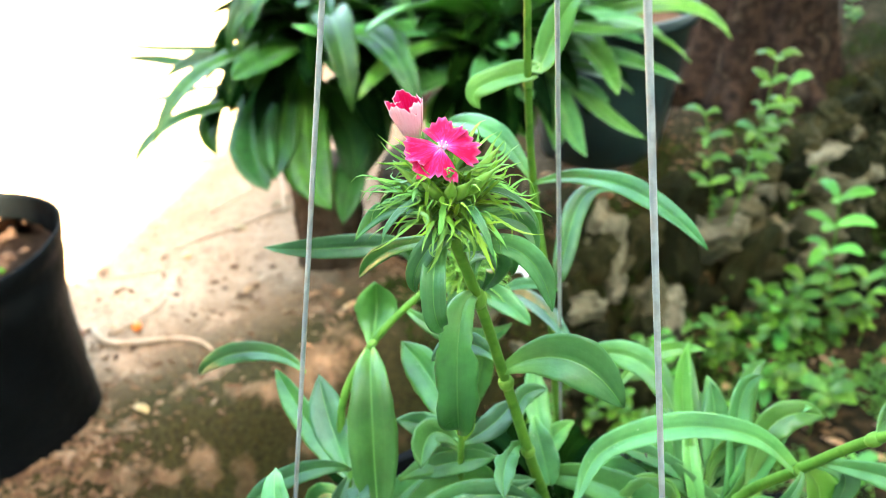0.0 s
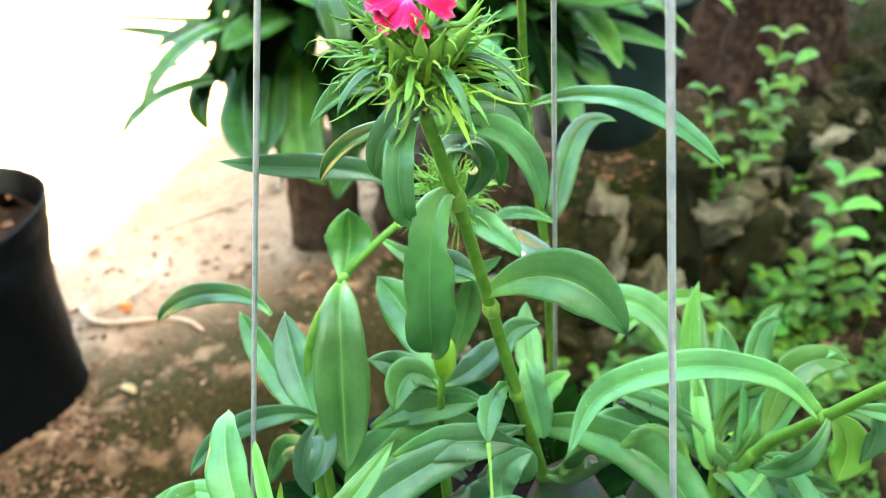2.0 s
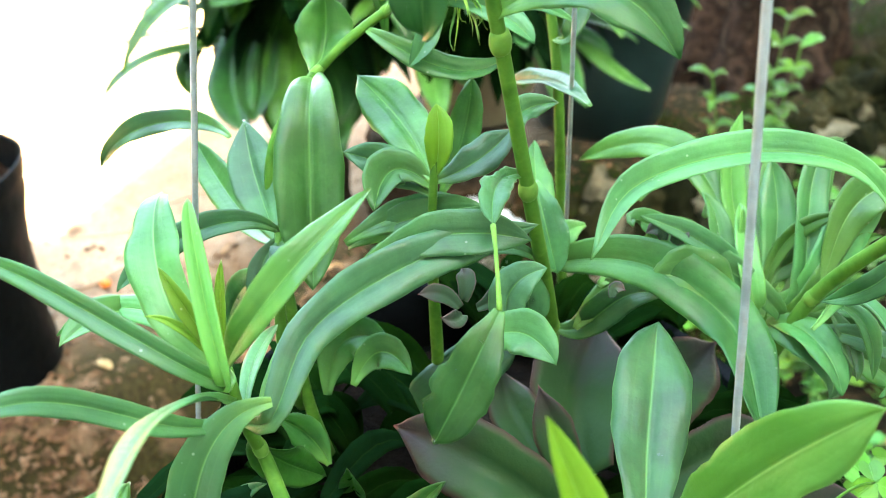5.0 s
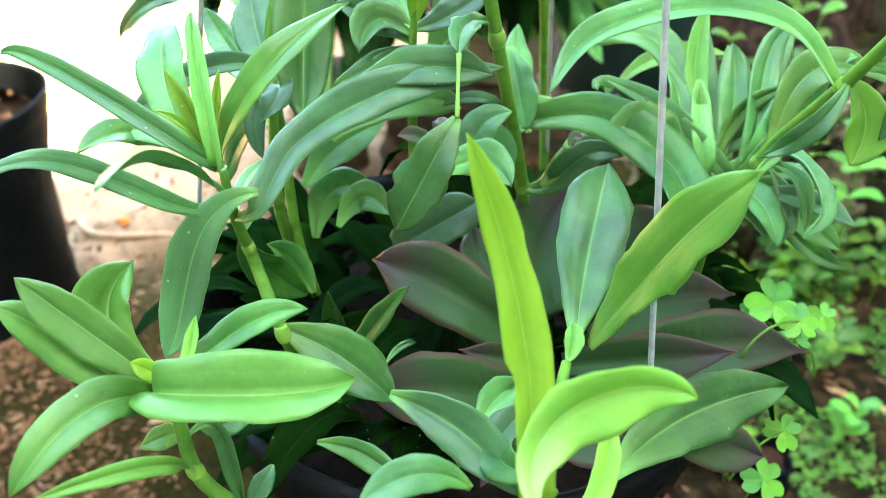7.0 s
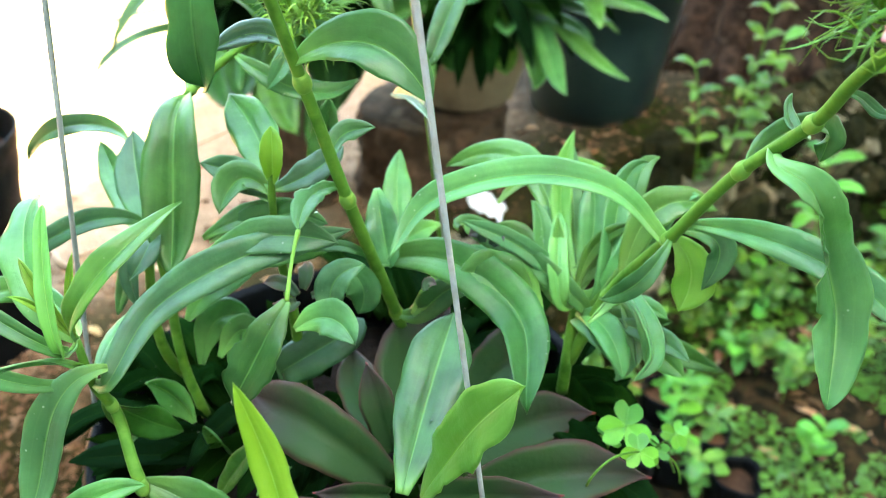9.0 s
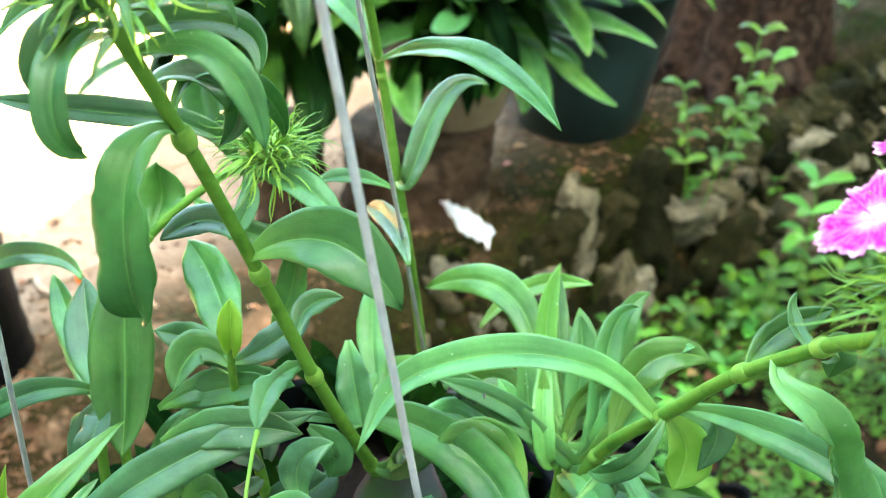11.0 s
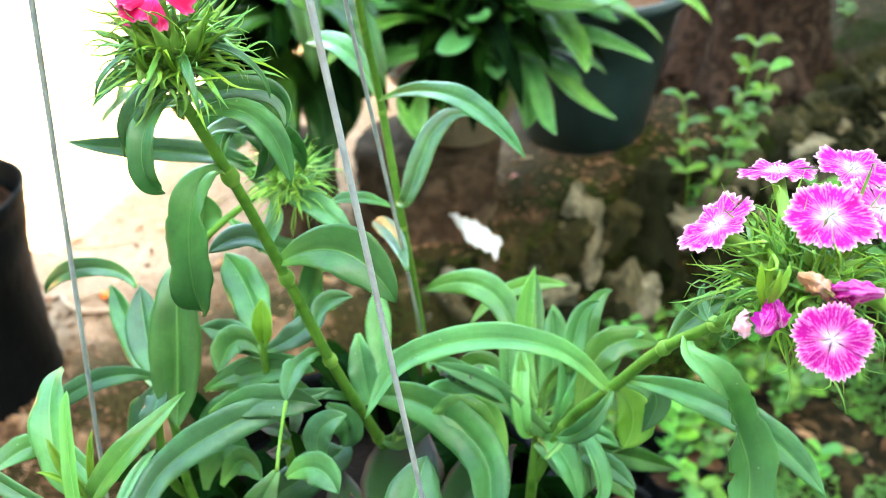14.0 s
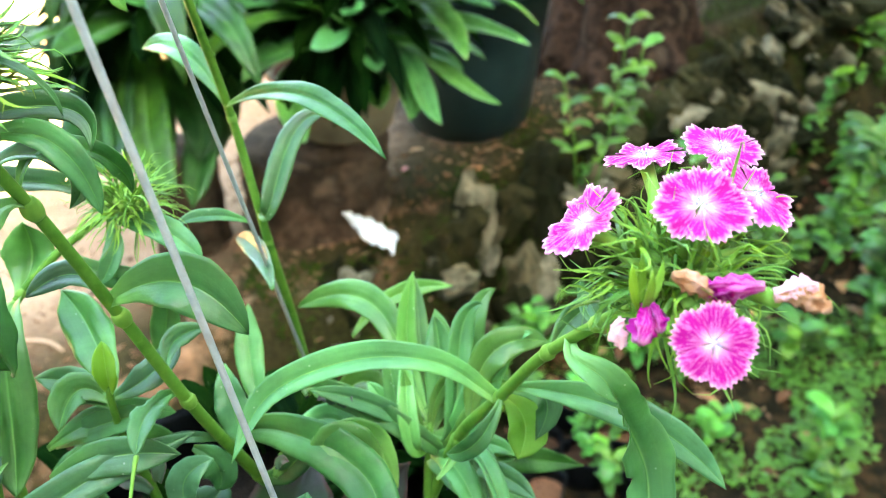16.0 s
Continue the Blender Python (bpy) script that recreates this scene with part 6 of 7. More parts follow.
strap_leaf(stump_plant, [(-0.212, 1.791, 0.509), (-0.162, 1.755, 0.460), (-0.134, 1.705, 0.392), (-0.138, 1.649, 0.333)], 0.074)
strap_leaf(stump_plant, [(-0.239, 1.813, 0.526), (-0.177, 1.798, 0.507), (-0.116, 1.769, 0.455), (-0.088, 1.727, 0.393)], 0.067)
strap_leaf(stump_plant, [(-0.229, 1.800, 0.481), (-0.195, 1.765, 0.405), (-0.172, 1.728, 0.342), (-0.180, 1.681, 0.277)], 0.078)
strap_leaf(stump_plant, [(-0.254, 1.763, 0.517), (-0.274, 1.702, 0.442), (-0.264, 1.648, 0.377), (-0.251, 1.597, 0.324)], 0.080)
strap_leaf(stump_plant, [(-0.171, 1.851, 0.539), (-0.121, 1.829, 0.509), (-0.083, 1.796, 0.458), (-0.069, 1.758, 0.409)], 0.063)


def pot_on_ground(name, x, y, r0, r1, height, mat, label, seed, lift=0.0):
    z = ground_height(x, y) - 0.008 + lift
    ob = thing(name, (x, y, z), label, "pot")
    profile = [(r0 * 0.96, 0), (r0, 0.006), (r0 + (r1 - r0) * 0.5, height * 0.5), (r1 * 0.985, height * 0.92), (r1 * 1.05, height * 0.925), (r1 * 1.05, height), (r1 * 0.98, height), (r1 * 0.95, height * 0.86)]
    verts, faces = lathe(profile, (x, y, z), 64, 0.005, seed)
    link_mesh("pot_body", verts, faces, mat, ob)
    verts, faces = lathe([(r1 * 0.97, height * 0.86), (r1 * 0.5, height * 0.88), (0.004, height * 0.89)], (x, y, z), 32, 0.01, seed)
    link_mesh("soil", verts, faces[:-1], BAGSOIL, ob)
    return ob


stump(0.02, 1.95, 0.19, 0.21, 5, "low wide section of old log under a clay pot")
pot_on_ground("clay_pot", 0.10, 2.0, 0.12, 0.17, 0.17, CLAY, "pale weathered clay pot holding a strap-leaved plant", 3, 0.2)
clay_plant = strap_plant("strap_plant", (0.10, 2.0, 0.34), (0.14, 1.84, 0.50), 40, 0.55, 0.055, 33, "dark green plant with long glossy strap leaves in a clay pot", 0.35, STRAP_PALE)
strap_leaf(clay_plant, [(0.147, 1.785, 0.507), (0.283, 1.726, 0.542), (0.397, 1.649, 0.542), (0.480, 1.563, 0.530)], 0.051, mat=STRAP_PALE)
strap_leaf(clay_plant, [(0.192, 1.761, 0.567), (0.266, 1.690, 0.600), (0.319, 1.599, 0.574), (0.347, 1.503, 0.534)], 0.065, mat=STRAP_PALE)
strap_leaf(clay_plant, [(0.253, 1.819, 0.562), (0.342, 1.781, 0.579), (0.388, 1.738, 0.575), (0.431, 1.693, 0.567)], 0.043, mat=STRAP_PALE)
strap_leaf(clay_plant, [(0.183, 1.779, 0.491), (0.252, 1.704, 0.469), (0.274, 1.620, 0.425), (0.301, 1.536, 0.391)], 0.051, mat=STRAP_PALE)
strap_leaf(clay_plant, [(0.183, 1.779, 0.491), (0.281, 1.718, 0.474), (0.357, 1.641, 0.429), (0.424, 1.571, 0.411)], 0.042, mat=STRAP_PALE)
strap_leaf(clay_plant, [(0.124, 1.743, 0.508), (0.164, 1.695, 0.513), (0.181, 1.642, 0.503), (0.183, 1.587, 0.490)], 0.055, 2.4, mat=STRAP_PALE)
strap_leaf(clay_plant, [(0.148, 1.760, 0.497), (0.206, 1.738, 0.499), (0.251, 1.715, 0.499), (0.295, 1.685, 0.486)], 0.041, mat=STRAP_PALE)
strap_leaf(clay_plant, [(0.113, 1.754, 0.480), (0.056, 1.706, 0.509), (-0.008, 1.647, 0.517), (-0.072, 1.574, 0.493)], 0.065, mat=STRAP_PALE)
strap_leaf(clay_plant, [(0.077, 1.768, 0.463), (0.014, 1.707, 0.442), (0.010, 1.638, 0.397), (0.030, 1.571, 0.359)], 0.068, 2.4, mat=STRAP_PALE)
strap_leaf(clay_plant, [(0.124, 1.790, 0.462), (0.161, 1.743, 0.430), (0.179, 1.699, 0.410), (0.187, 1.652, 0.386)], 0.068, 2.4, mat=STRAP_PALE)
strap_leaf(clay_plant, [(0.078, 1.747, 0.525), (0.023, 1.713, 0.581), (-0.028, 1.659, 0.580), (-0.079, 1.594, 0.552)], 0.053, mat=STRAP_PALE)
strap_leaf(clay_plant, [(0.100, 1.794, 0.473), (0.077, 1.752, 0.438), (0.067, 1.712, 0.410), (0.080, 1.672, 0.382)], 0.061, 2.4, mat=STRAP_PALE)
strap_leaf(clay_plant, [(0.112, 1.771, 0.529), (0.134, 1.755, 0.592), (0.123, 1.734, 0.642), (0.101, 1.709, 0.680)], 0.054, mat=STRAP_PALE)
strap_leaf(clay_plant, [(0.147, 1.786, 0.512), (0.218, 1.749, 0.489), (0.320, 1.705, 0.470), (0.363, 1.663, 0.450)], 0.043, mat=STRAP_PALE)
strap_leaf(clay_plant, [(0.135, 1.853, 0.490), (0.232, 1.839, 0.508), (0.374, 1.803, 0.496), (0.465, 1.767, 0.484)], 0.045, mat=STRAP_PALE)
strap_leaf(clay_plant, [(0.135, 1.790, 0.523), (0.249, 1.763, 0.584), (0.366, 1.716, 0.609), (0.455, 1.656, 0.598)], 0.047, mat=STRAP_PALE)
strap_leaf(clay_plant, [(0.159, 1.783, 0.501), (0.263, 1.739, 0.511), (0.350, 1.684, 0.501), (0.402, 1.627, 0.485)], 0.043, mat=STRAP_PALE)
strap_leaf(clay_plant, [(0.124, 1.745, 0.514), (0.191, 1.703, 0.562), (0.274, 1.654, 0.600), (0.337, 1.590, 0.596)], 0.050, mat=STRAP_PALE)
strap_leaf(clay_plant, [(0.148, 1.794, 0.473), (0.226, 1.735, 0.433), (0.252, 1.675, 0.396), (0.244, 1.619, 0.368)], 0.055, mat=STRAP_PALE)
strap_leaf(clay_plant, [(0.100, 1.779, 0.490), (0.042, 1.755, 0.510), (-0.014, 1.725, 0.519), (-0.057, 1.687, 0.503)], 0.053, mat=STRAP_PALE)
strap_leaf(clay_plant, [(0.135, 1.851, 0.516), (0.217, 1.833, 0.582), (0.318, 1.797, 0.603), (0.416, 1.744, 0.585)], 0.054, mat=STRAP_PALE)
pot_on_ground("bucket", 0.47, 2.36, 0.175, 0.235, 0.44, BUCKET, "dark green plastic bucket planter standing on the terrace", 4)


def trunk(x, y, radius, height, seed, label):
    ob = thing("old_tree", ground_at(x, y), label, "tree")
    z = ground_height(x, y) - 0.05
    rng = random.Random(seed)
    profile = [(radius * (1 + 0.75 * math.exp(-k * 0.9) ), height * k / 20) for k in range(21)]
    verts, faces = lathe(profile, (x, y, z), 90, 0.035, seed)
    folds = [(rng.random() * 6.28, rng.uniform(0.05, 0.16), rng.uniform(-0.5, 0.5)) for _ in range(26)]
    moved = []
    for p in verts:
        q = math.atan2(p[1] - y, p[0] - x)
        cut = sum(d * math.exp(-(math.sin((q - a - t * (p[2] - z)) / 2) / 0.06) ** 2) for a, d, t in folds)
        moved.append((x + (p[0] - x) * (1 - cut), y + (p[1] - y) * (1 - cut), p[2]))
    link_mesh("trunk", moved, faces, BARK, ob)
    for k in range(7):
        q = k * 0.9 + 2.4
        p = np.array((x, y, z + 0.1))
        d = np.array((math.cos(q), math.sin(q), 0)) * radius
        rod("root", ob, [p + d * 0.6 + np.array((0, 0, 0.12)), p + d * 1.25, p + d * 1.8 + np.array((0.02 * k, 0, -0.07))], [radius * 0.3, radius * 0.2, radius * 0.1], BARK, "", 9, 10)
    # unseen limbs and a broad leafy crown, added to shade the bank
    top = np.array((x, y, z + height))
    verts, faces, uvs = [], [], []
    for k in range(9):
        q = k * 2.4 + 0.5
        reach = rng.uniform(0.9, 1.7)
        end = top + np.array((reach * math.cos(q) + 1.15, reach * math.sin(q) - 0.1, rng.uniform(0.3, 1.1)))
        mid = (top + end) / 2 + np.array((0, 0, 0.25))
        rod("limb", ob, [top - np.array((0, 0, 0.15)), mid, end], [radius * 0.45, radius * 0.28, radius * 0.1], BARK, "", 9, 12)
        for j in range(260):
            f = rng.uniform(0.3, 1.05)
            p = top * (1 - f) + end * f + np.array([rng.gauss(0, 0.32), rng.gauss(0, 0.32), rng.gauss(0.1, 0.22)])
            a = np.array([rng.gauss(0, 1) for _ in range(2)] + [rng.gauss(0, 0.4)])
            b = np.cross(a, (rng.gauss(0, 0.4), rng.gauss(0, 0.4), 1))
            a, b = 0.11 * a / np.linalg.norm(a), 0.06 * b / np.linalg.norm(b)
            i = len(verts)
            verts += [p - a, p + b - a * 0.1, p + a, p - b - a * 0.1]
            uvs += [(0.5, 0), (1, 0.5), (0.5, 1), (0, 0.5)]
            faces.append((i, i + 1, i + 2, i + 3))
    link_mesh("crown", verts, faces, LIGHT_BLOCK, ob, "unseen dense dark green leaves added to shade the bank", uvs)
    return ob


trunk(1.03, 2.72, 0.21, 2.5, 9, "rough brown tree at the terrace edge with an unseen crown added for shade")

# paper scrap by the log
scrap = thing("paper_scrap", ground_at(0.2, 1.66), "crumpled white scrap of paper lying on the soil", "litter")
verts, faces = [], []
for k in range(25):
    for c in range(6):
        u, v = k / 24, c / 5
        wdt = 0.016 + 0.075 * max(0.0, (u - 0.38) / 0.62) * (1 - 0.35 * max(0.0, u - 0.8) / 0.2)
        crease = 0.022 * noise.noise((u * 9, v * 5, 2)) + 0.012 * math.sin(11 * u + 5 * v)
        x, y = 0.035 + 0.17 * u - 0.25 * wdt * v, 1.82 - 0.17 * u + 0.05 * (1 - u) ** 4 - wdt * v
        verts.append((x, y, ground_height(0.09, 1.82) + 0.075 - 0.015 * v + crease))
faces = [(k * 6 + c, k * 6 + c + 1, k * 6 + c + 7, k * 6 + c + 6) for k in range(24) for c in range(5)]
link_mesh("sheet", verts, faces, PAPER, scrap)


def twig(points, radius, label="dry bent twig lying on the terrace"):
    pts = [(x, y, ground_height(x, y) + radius * 0.8 + dz) for x, y, dz in points]
    ob = thing("twig", pts[0], label, "twig", "fallen twigs")
    rod("stick", ob, pts, [radius, radius * 0.9, radius * 0.5], TWIG, "", 7, 18)


twig([(-0.84, 1.60, 0), (-0.74, 1.53, 0.006), (-0.62, 1.53, 0.004), (-0.52, 1.48, 0)], 0.007)
twig([(-0.80, 1.58, 0), (-0.72, 1.64, 0.01), (-0.70, 1.72, 0)], 0.004)
twig([(-1.0, 1.85, 0), (-0.85, 1.83, 0), (-0.7, 1.86, 0)], 0.003)
twig([(-0.75, 1.95, 0), (-0.5, 2.1, 0.004), (-0.2, 2.3, 0)], 0.003)
twig([(-0.7, 2.15, 0), (-0.55, 2.3, 0), (-0.35, 2.5, 0)], 0.003)
twig([(-0.62, 2.45, 0), (-0.5, 2.25, 0.01), (-0.47, 2.1, 0)], 0.008, "pale dry leaf stalk lying on the terrace")
berry = thing("berry", ground_at(-0.73, 1.59), "small bright orange fallen berry on the soil", "berry")
bm = bmesh.new()
bmesh.ops.create_icosphere(bm, subdivisions=3, radius=0.012)
bmesh.ops.scale(bm, verts=bm.verts, vec=(1, 1.1, 0.85))
bmesh.ops.translate(bm, verts=bm.verts, vec=Vector(ground_at(-0.73, 1.59)) + Vector((0, 0, 0.014)))
part("fruit", bm, ORANGE, berry)


def fallen_leaf(x, y, size, mat, label, turn=0.0, group="fallen leaves"):
    p = np.array(ground_at(x, y)) + np.array((0, 0, 0.006))
    ob = thing("fallen_leaf", tuple(p), label, "leaf", group)
    d = np.array((math.cos(turn), math.sin(turn), 0)) * size
    leaf(ob, [p - d / 2, p + np.array((0, 0, size * 0.12)), p + d / 2], size * 0.45, mat, "leaf_blade", face=(0, 0, 1), fold=0.2, wave=0.08, rows=8, cols=4)


LITTER = leaf_material("litter_leaf", (0.05, 0.022, 0.012), (0.12, 0.05, 0.025), (0.16, 0.09, 0.05), (0.2, 0.08, 0.03), rough=0.85, through_light=0.05, spots=0.0, gloss=0.1)
fallen_leaf(-0.52, 1.175, 0.075, DRY, "pale yellow-brown fallen leaf on moss", 0.3)
fallen_leaf(0.25, 2.07, 0.03, PINKBIT, "small pink fallen petal on the soil", 0.8)
rng = random.Random(77)
for k in range(46):
    x = rng.uniform(-1.1, 0.5)
    y = EDGE_Y + EDGE_SLOPE * x + rng.uniform(0.05, 0.9)
    fallen_leaf(x, y, rng.uniform(0.02, 0.05), DRY, "small dry brown fallen leaf on the terrace", rng.random() * 6.28)

for k in range(90):
    x = rng.uniform(0.35, 1.7)
    y = EDGE_Y + EDGE_SLOPE * x - 0.3 - abs(rng.gauss(0, 0.35))
    fallen_leaf(x, y, rng.uniform(0.03, 0.07), (DRY, LITTER)[k % 2], "dry brown fallen leaf in the lower bed", rng.random() * 6.28, "leaf litter in the lower bed")

# loose crumbs of soil and chaff on the terrace and in the lower bed
verts, faces = [], []
for k in range(4200):
    if k < 2600:
        x = rng.uniform(-1.3, 0.9)
        y = EDGE_Y + EDGE_SLOPE * x + abs(rng.gauss(0, 0.4))
    else:
        x = rng.uniform(-0.2, 1.8)
        y = EDGE_Y + EDGE_SLOPE * x - 0.1 - abs(rng.gauss(0, 0.5))
    if k % 3 == 0:
        q = rng.random() * 6.28
        x, y = BAG[0] + 0.16 + 0.12 * math.cos(q) + rng.gauss(0, 0.05), BAG[1] - 0.17 + 0.06 * math.sin(q) + rng.gauss(0, 0.05)
    z, r, q = ground_height(x, y), rng.uniform(0.002, 0.009), rng.random() * 6.28
    i = len(verts)
    long = rng.uniform(0.8, 2.6)
    for a in range(4):
        t = q + a * 1.5708
        s = r * (long if a % 2 else 0.7)
        verts.append((x + s * math.cos(t), y + s * math.sin(t), z + rng.uniform(0, r)))
    verts.append((x, y, z + r * rng.uniform(0.8, 1.6)))
    faces += [(i + a, i + (a + 1) % 4, i + 4) for a in range(4)]
CRUMB = plain("soil_crumbs", [(0.05, 0.025, 0.015), (0.16, 0.09, 0.05), (0.3, 0.2, 0.13)], 30, 0.95)
tagged(link_mesh("soil_crumbs", verts, faces, CRUMB, smooth=False), "loose soil crumbs and chaff", "debris", kind="stuff")


# ---- the stone bank ----
bank = thing("stone_bank", (0.6, 1.85, -0.2), "rough mossy rubble stone bank below the terrace edge", "stone bank", kind="structure")


def stone_mesh(seed, flat):
    r = random.Random(seed)
    bm = bmesh.new()
    bmesh.ops.create_icosphere(bm, subdivisions=3, radius=1)
    for v in bm.verts:
        v.co = Vector([math.copysign(abs(a) ** 0.7, a) for a in v.co])
        p = v.co * 1.3 + Vector((seed * 3.1, 0, 0))
        v.co *= 1 + 0.5 * noise.noise(p) + 0.28 * noise.noise(p * 2.6) + 0.12 * noise.noise(p * 6)
        v.co.z *= flat
    me = bpy.data.meshes.new("stone")
    bm.to_mesh(me)
    bm.free()
    me.materials.append(STONE)
    return me


stone_kinds = [stone_mesh(k, 0.55 + 0.08 * (k % 4)) for k in range(8)]
for k in range(300):
    along = rng.uniform(-0.02, 1.3) if k % 3 else rng.uniform(1.2, 3.0)
    down = rng.random()
    size = 0.018 + 0.07 * rng.random() ** 2.2
    out = 0.02 + (bank_width(along) - 0.03) * down
    x = along + 0.57 * out
    y = EDGE_Y + EDGE_SLOPE * along - 0.82 * out
    z = max(ground_height(x, y), 0.07 * x - 0.02 + (LOW + 0.02) * down)
    if abs(x - 0.17) < 0.16:
        size *= 0.45
    ob = new("stone", stone_kinds[k % 8])
    ob.parent = bank
    ob.location = Vector((x, y, z)) - Vector(bank.location)
    ob.rotation_euler = (rng.uniform(-0.2, 0.9), rng.uniform(-0.2, 0.7), rng.uniform(-0.8, 0.8))
    ob.scale = (size * rng.uniform(0.5, 1.0), size * 0.5, size * rng.uniform(1.2, 2.4))


# larger tilted blocks of the rubble wall past the tree
for k in range(170):
    along = rng.uniform(0.75, 2.2)
    down = rng.random() ** 0.8
    size = rng.uniform(0.035, 0.085) * (1.15 - 0.4 * down)
    out = 0.01 + (bank_width(along) * 0.55) * down
    x, y = along + 0.57 * out, EDGE_Y + EDGE_SLOPE * along - 0.82 * out
    z = max(ground_height(x, y), 0.07 * x + 0.1 * max(0.0, x - 1.0) + (LOW + 0.1) * down) + rng.uniform(-0.01, 0.03)
    ob = new("stone", stone_kinds[k % 8])
    ob.parent = bank
    ob.location = Vector((x, y, z)) - Vector(bank.location)
    ob.rotation_euler = (rng.uniform(0.3, 0.9), rng.uniform(0.2, 0.9), rng.uniform(0.2, 0.9))
    ob.scale = (size * rng.uniform(0.9, 1.5), size * 0.6, size * rng.uniform(0.5, 0.9))

# boulders up the slope beside the tree
for k in range(60):
    x, y = rng.uniform(1.25, 2.8), rng.uniform(2.5, 4.2)
    size = rng.uniform(0.05, 0.14)
    ob = new("stone", stone_kinds[k % 8])
    ob.parent = bank
    ob.location = Vector((x, y, ground_height(x, y) + size * 0.1)) - Vector(bank.location)
    ob.rotation_euler = (rng.uniform(-0.4, 0.4), rng.uniform(-0.4, 0.4), rng.random() * 6.28)
    ob.scale = (size, size * rng.uniform(0.6, 1.0), size * 0.7)


# ---- weeds ----
def weed(x, y, height, count, size, seed, label, mat=None, lean=(0, 0), base_z=None, group="weeds by the bank", oval=0.5, tiers=5):
    """A leafy weed: a thin stalk with tiers of oval leaves."""
    r = random.Random(seed)
    z = ground_height(x, y) if base_z is None else base_z
    ob = thing("weed", (x, y, z), label, "weed", group)
    foot, top = np.array((x, y, z)), np.array((x + lean[0], y + lean[1], z + height))
    rod("stalk", ob, [foot, (foot + top) / 2 + np.array((0.01, 0.005, 0)), top], [size * 0.05, size * 0.03], STEM, "", 6, 8)
    for k in range(count):
        f = 0.15 + 0.85 * (k // 3 + 1) / max(1, (count + 2) // 3)
        p = foot + (top - foot) * min(1, f)
        q = k * 2.1 + r.uniform(-0.4, 0.4)
        s = size * r.uniform(0.7, 1.2)
        d = np.array((math.cos(q), math.sin(q), 0))
        out = p + d * s * 1.3 + np.array((0, 0, r.uniform(-0.2, 0.5) * s))
        leaf(ob, [p, p + d * s * 0.6 + np.array((0, 0, 0.3 * s)), out], s * oval * 1.4, mat or WEED, face=(0, -0.3, 1), rows=7, cols=4, neck=0.25, point=2.0, thick=0.0006)
    return ob


weed(0.70, 1.80, 0.40, 18, 0.042, 1, "tall thin green weed growing on the stone bank", lean=(0.07, 0.06), base_z=0.06, oval=0.38)
weed(0.66, 1.82, 0.28, 11, 0.04, 5, "thin green weed leaning over the stone bank", lean=(-0.04, 0.02), base_z=0.06, oval=0.38)
weed(0.76, 1.86, 0.30, 13, 0.042, 2, "green weed with small toothed leaves on the stone bank", lean=(0.05, 0.0), base_z=0.1)
weed(0.94, 1.74, 0.24, 9, 0.062, 3, "yellow-green broad-leaved weed beside the bank", mat=CLOVER, lean=(0.0, 0.03), base_z=-0.1, oval=0.34)
weed(0.50, 1.58, 0.10, 7, 0.035, 4, "small bright green weed at the foot of the bank", mat=CLOVER, base_z=-0.2)
for k in range(88):
    along = rng.uniform(0.15, 2.0)
    off = 0.24 + abs(rng.gauss(0, 0.4))
    x, y = along + 0.5 * off, EDGE_Y + EDGE_SLOPE * along - 0.82 * off
    weed(x, y, rng.uniform(0.05, 0.2), rng.randint(6, 12), rng.uniform(0.025, 0.055), 100 + k, "leafy green weed in the lower bed", mat=CLOVER if k % 6 == 0 else WEED, group="weeds in the lower bed", lean=(rng.uniform(-0.03, 0.03), rng.uniform(-0.03, 0.03)))

# taller leafy bushes in the shade past the bank
for k in range(9):
    weed(1.42 + 0.09 * (k % 5), 1.62 + 0.13 * (k // 2), rng.uniform(0.22, 0.42), 24, rng.uniform(0.05, 0.085), 800 + k, "tall leafy weed in the shade below the bank", group="tall weeds below the bank", lean=(rng.uniform(-0.08, 0.08), rng.uniform(-0.08, 0.08)), oval=0.45)

# weeds rooted in the bank and up the slope beside the tree
for k in range(70):
    if k < 28:
        along, down = rng.uniform(0.05, 1.3), rng.uniform(0.05, 0.9)
        out = 0.04 + bank_width(along) * down
        x, y = along + 0.57 * out, EDGE_Y + EDGE_SLOPE * along - 0.82 * out
    else:
        x, y = rng.uniform(1.3, 2.3), rng.uniform(2.3, 3.4)
    weed(x, y, rng.uniform(0.03, 0.12), rng.randint(5, 10), rng.uniform(0.014, 0.04), 300 + k, "small green weed rooted among the bank stones", group="weeds among the stones", base_z=ground_height(x, y) + (0.02 if k < 28 else 0.0))

# moss and small creeping leaves over the bank and the terrace's edge
verts, faces, uvs = [], [], []
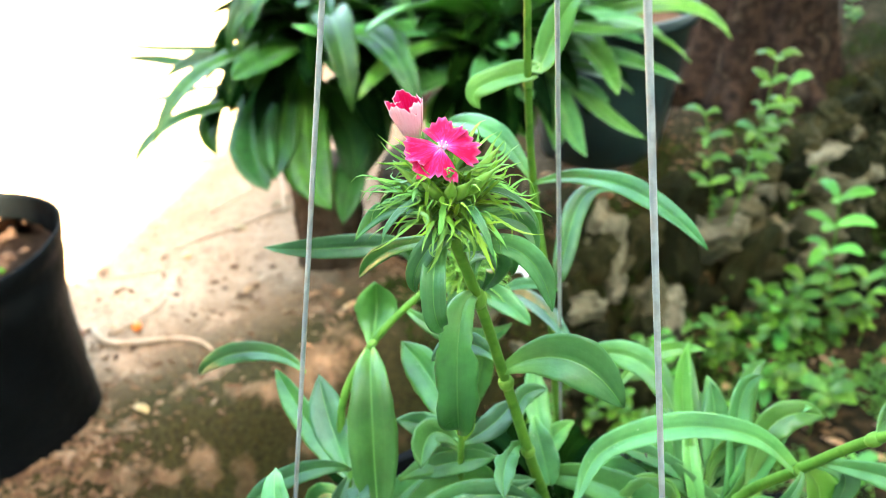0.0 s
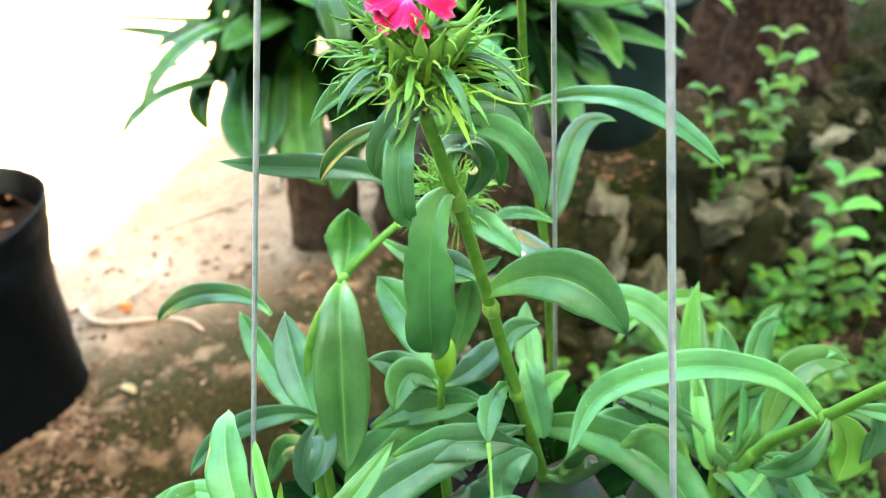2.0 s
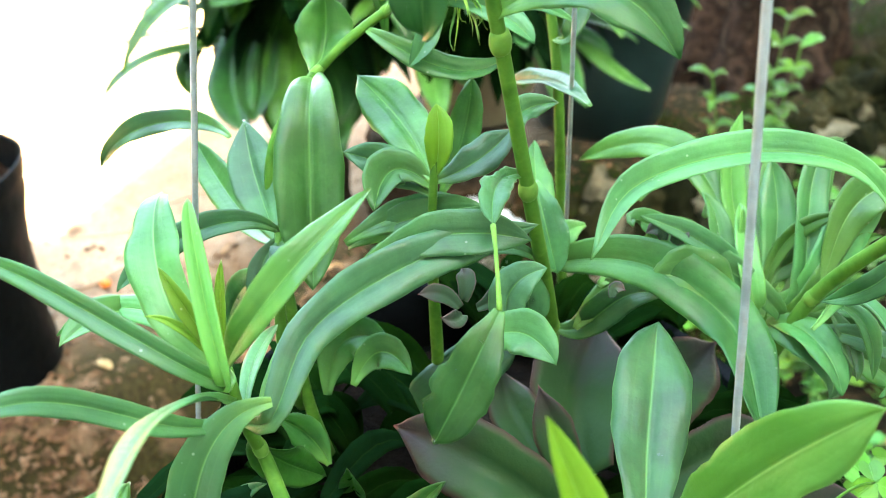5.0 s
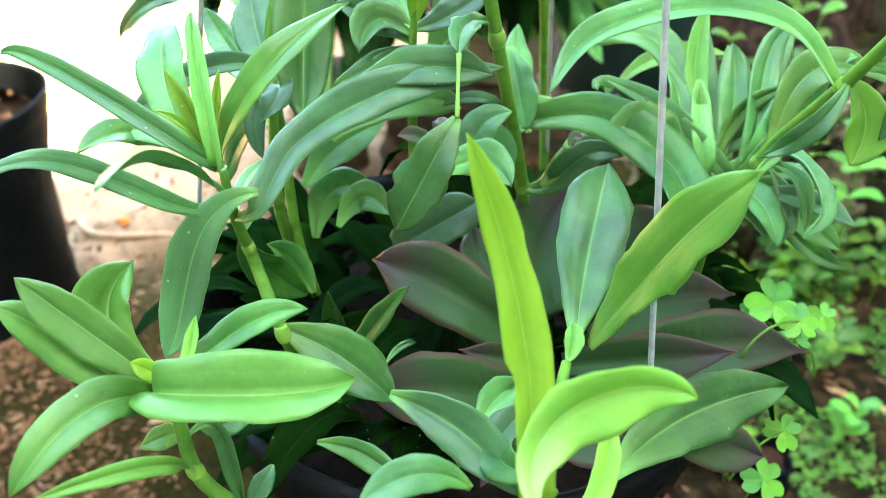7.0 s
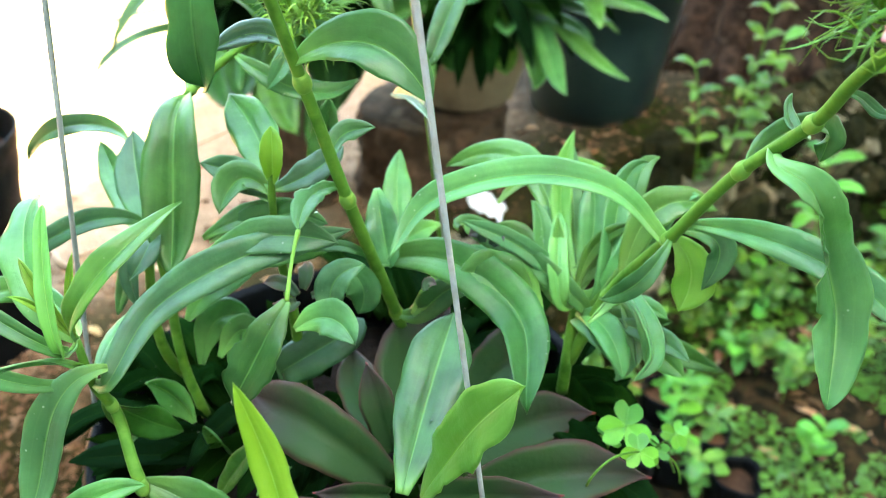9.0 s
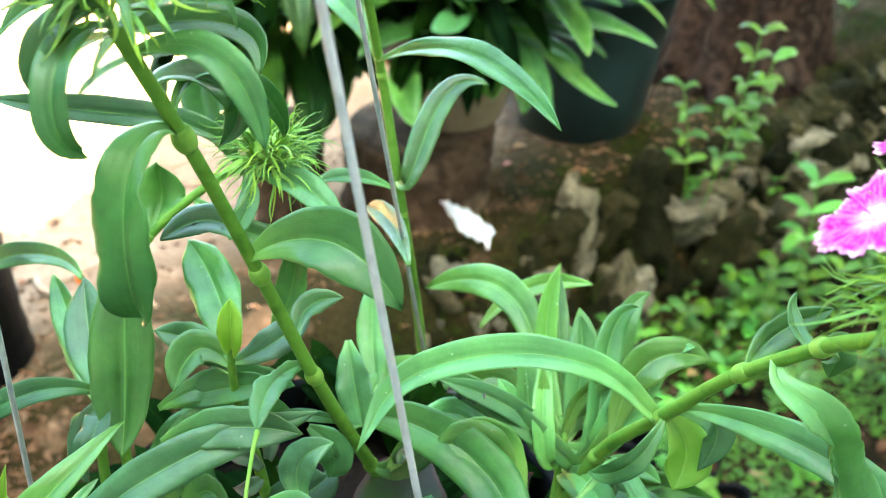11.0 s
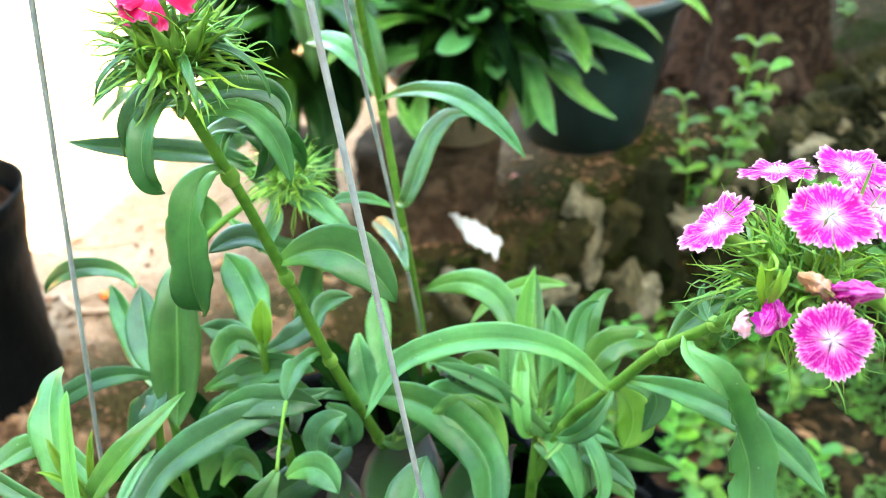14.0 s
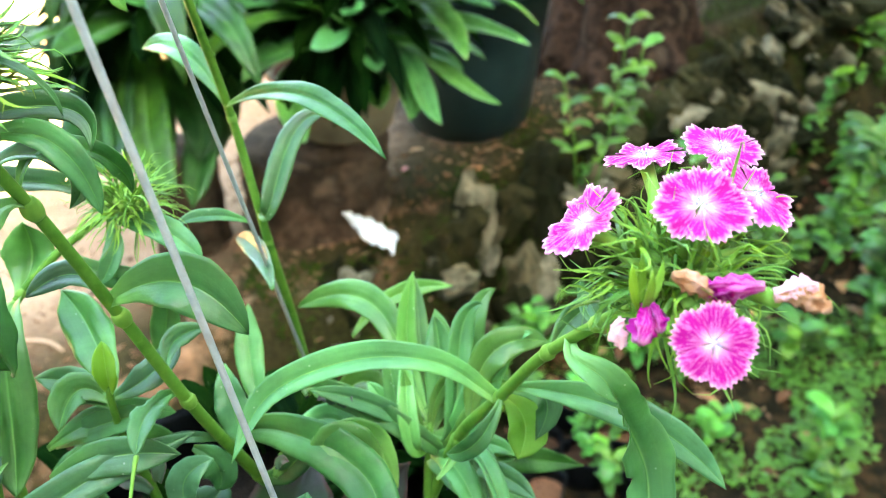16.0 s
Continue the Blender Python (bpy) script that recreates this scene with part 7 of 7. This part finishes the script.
for k in range(26000):
    along, out = rng.uniform(-0.1, 2.2), rng.uniform(-0.22, 0.34)
    x, y = along + 0.57 * out, EDGE_Y + EDGE_SLOPE * along - 0.82 * out
    if noise.noise((x * 6, y * 6, 2)) + 0.5 * noise.noise((x * 19, y * 19, 4)) < (0.12 if out < 0 else -0.08):
        continue
    down = min(1.0, max(0.0, out / max(0.05, bank_width(along))))
    z = max(ground_height(x, y), 0.07 * x - 0.02 + (LOW + 0.02) * down) + rng.uniform(0.0, 0.02 if out < 0.02 else 0.045)
    q, size = rng.random() * 6.28, rng.uniform(0.003, 0.008)
    a = np.array((math.cos(q), math.sin(q), rng.uniform(-0.3, 0.8))) * size
    b = np.array((-math.sin(q), math.cos(q), rng.uniform(-0.4, 0.4))) * size * 0.6
    p = np.array((x, y, z))
    i = len(verts)
    verts += [p - a, p + b, p + a, p - b]
    uvs += [(0.5, 0), (1, 0.5), (0.5, 1), (0, 0.5)]
    faces.append((i, i + 1, i + 2, i + 3))
MOSS = leaf_material("moss", (0.006, 0.014, 0.002), (0.022, 0.045, 0.006), (0.04, 0.07, 0.012), (0.05, 0.15, 0.02), rough=0.9, through_light=0.1, spots=0.0, gloss=0.05)
tagged(link_mesh("moss", verts, faces, MOSS, None, "", uvs), "dark green moss creeping over the rubble bank", "moss", kind="stuff")

# ground cover of tiny leaves in the lower bed
verts, faces, uvs = [], [], []
for k in range(42000):
    x = rng.uniform(0.0, 2.8) if k % 3 else rng.uniform(0.7, 1.8)
    y = rng.uniform(0.2, 3.2) if k % 3 else rng.uniform(0.8, 1.9)
    if bank_distance(x, y) > -0.2 or noise.noise((x * 3.5, y * 3.5, 5)) + 0.5 * noise.noise((x * 11, y * 11, 8)) < -0.05 + 0.5 * ((x - 1.1) ** 2 + (y - 1.7) ** 2):
        continue
    z = ground_height(x, y) + rng.uniform(0.002, 0.022)
    q, s = rng.random() * 6.28, rng.uniform(0.003, 0.007) if k % 9 else rng.uniform(0.008, 0.016)
    a = np.array((math.cos(q), math.sin(q), rng.uniform(-0.2, 0.4))) * s
    b = np.array((-math.sin(q), math.cos(q), rng.uniform(-0.3, 0.3))) * s * 0.6
    p = np.array((x, y, z))
    i = len(verts)
    verts += [p - a, p + b, p + a, p - b, p + np.array((0, 0, s * 0.25))]
    uvs += [(0.5, 0), (1, 0.5), (0.5, 1), (0, 0.5), (0.5, 0.5)]
    faces += [(i, i + 1, i + 4), (i + 1, i + 2, i + 4), (i + 2, i + 3, i + 4), (i + 3, i, i + 4)]
tagged(link_mesh("ground_cover", verts, faces, WEED, None, "", uvs), "patchy green ground cover of tiny leaves", "ground cover", kind="stuff")


DARKSOIL = plain("dark_bag_soil", [(0.02, 0.012, 0.008), (0.09, 0.045, 0.025)], 60, 0.95, 160, 1.0, 0.01)


def small_bag(x, y, r, h, seed):
    z = ground_height(x, y) - 0.005
    ob = thing("nursery_bag", (x, y, z), "small black plastic nursery bag in the lower bed", "nursery bag", "nursery bags in the lower bed")
    verts, faces = lathe([(r * 0.85, 0), (r, 0.01), (r * 1.06, h * 0.4), (r * 0.97, h * 0.7), (r * 1.08, h), (r * 1.0, h * 1.04), (r * 0.94, h * 0.8), (r * 0.97, h * 0.55)], (x, y, z), 32, 0.11, seed)
    link_mesh("bag_skin", verts, faces, BLACK, ob)
    verts, faces = lathe([(r * 0.98, h * 0.6), (r * 0.5, h * 0.66), (0.003, h * 0.67)], (x, y, z), 20, 0.06, seed)
    link_mesh("soil", verts, faces[:-1], DARKSOIL if seed % 2 else BAGSOIL, ob)
    if seed % 3 == 0:
        weed(x + 0.01, y, 0.06 + 0.02 * (seed % 3), 9, 0.03, 600 + seed, "seedling with yellow-green leaves in a nursery bag", mat=CLOVER, base_z=z + h * 0.62, group="seedlings in nursery bags")


for k, (x, y) in enumerate(((0.578, 1.458), (0.48, 1.36), (0.656, 1.36), (0.57, 1.30), (0.46, 1.22), (0.68, 1.22))):
    small_bag(x, y, 0.05, 0.09, k)
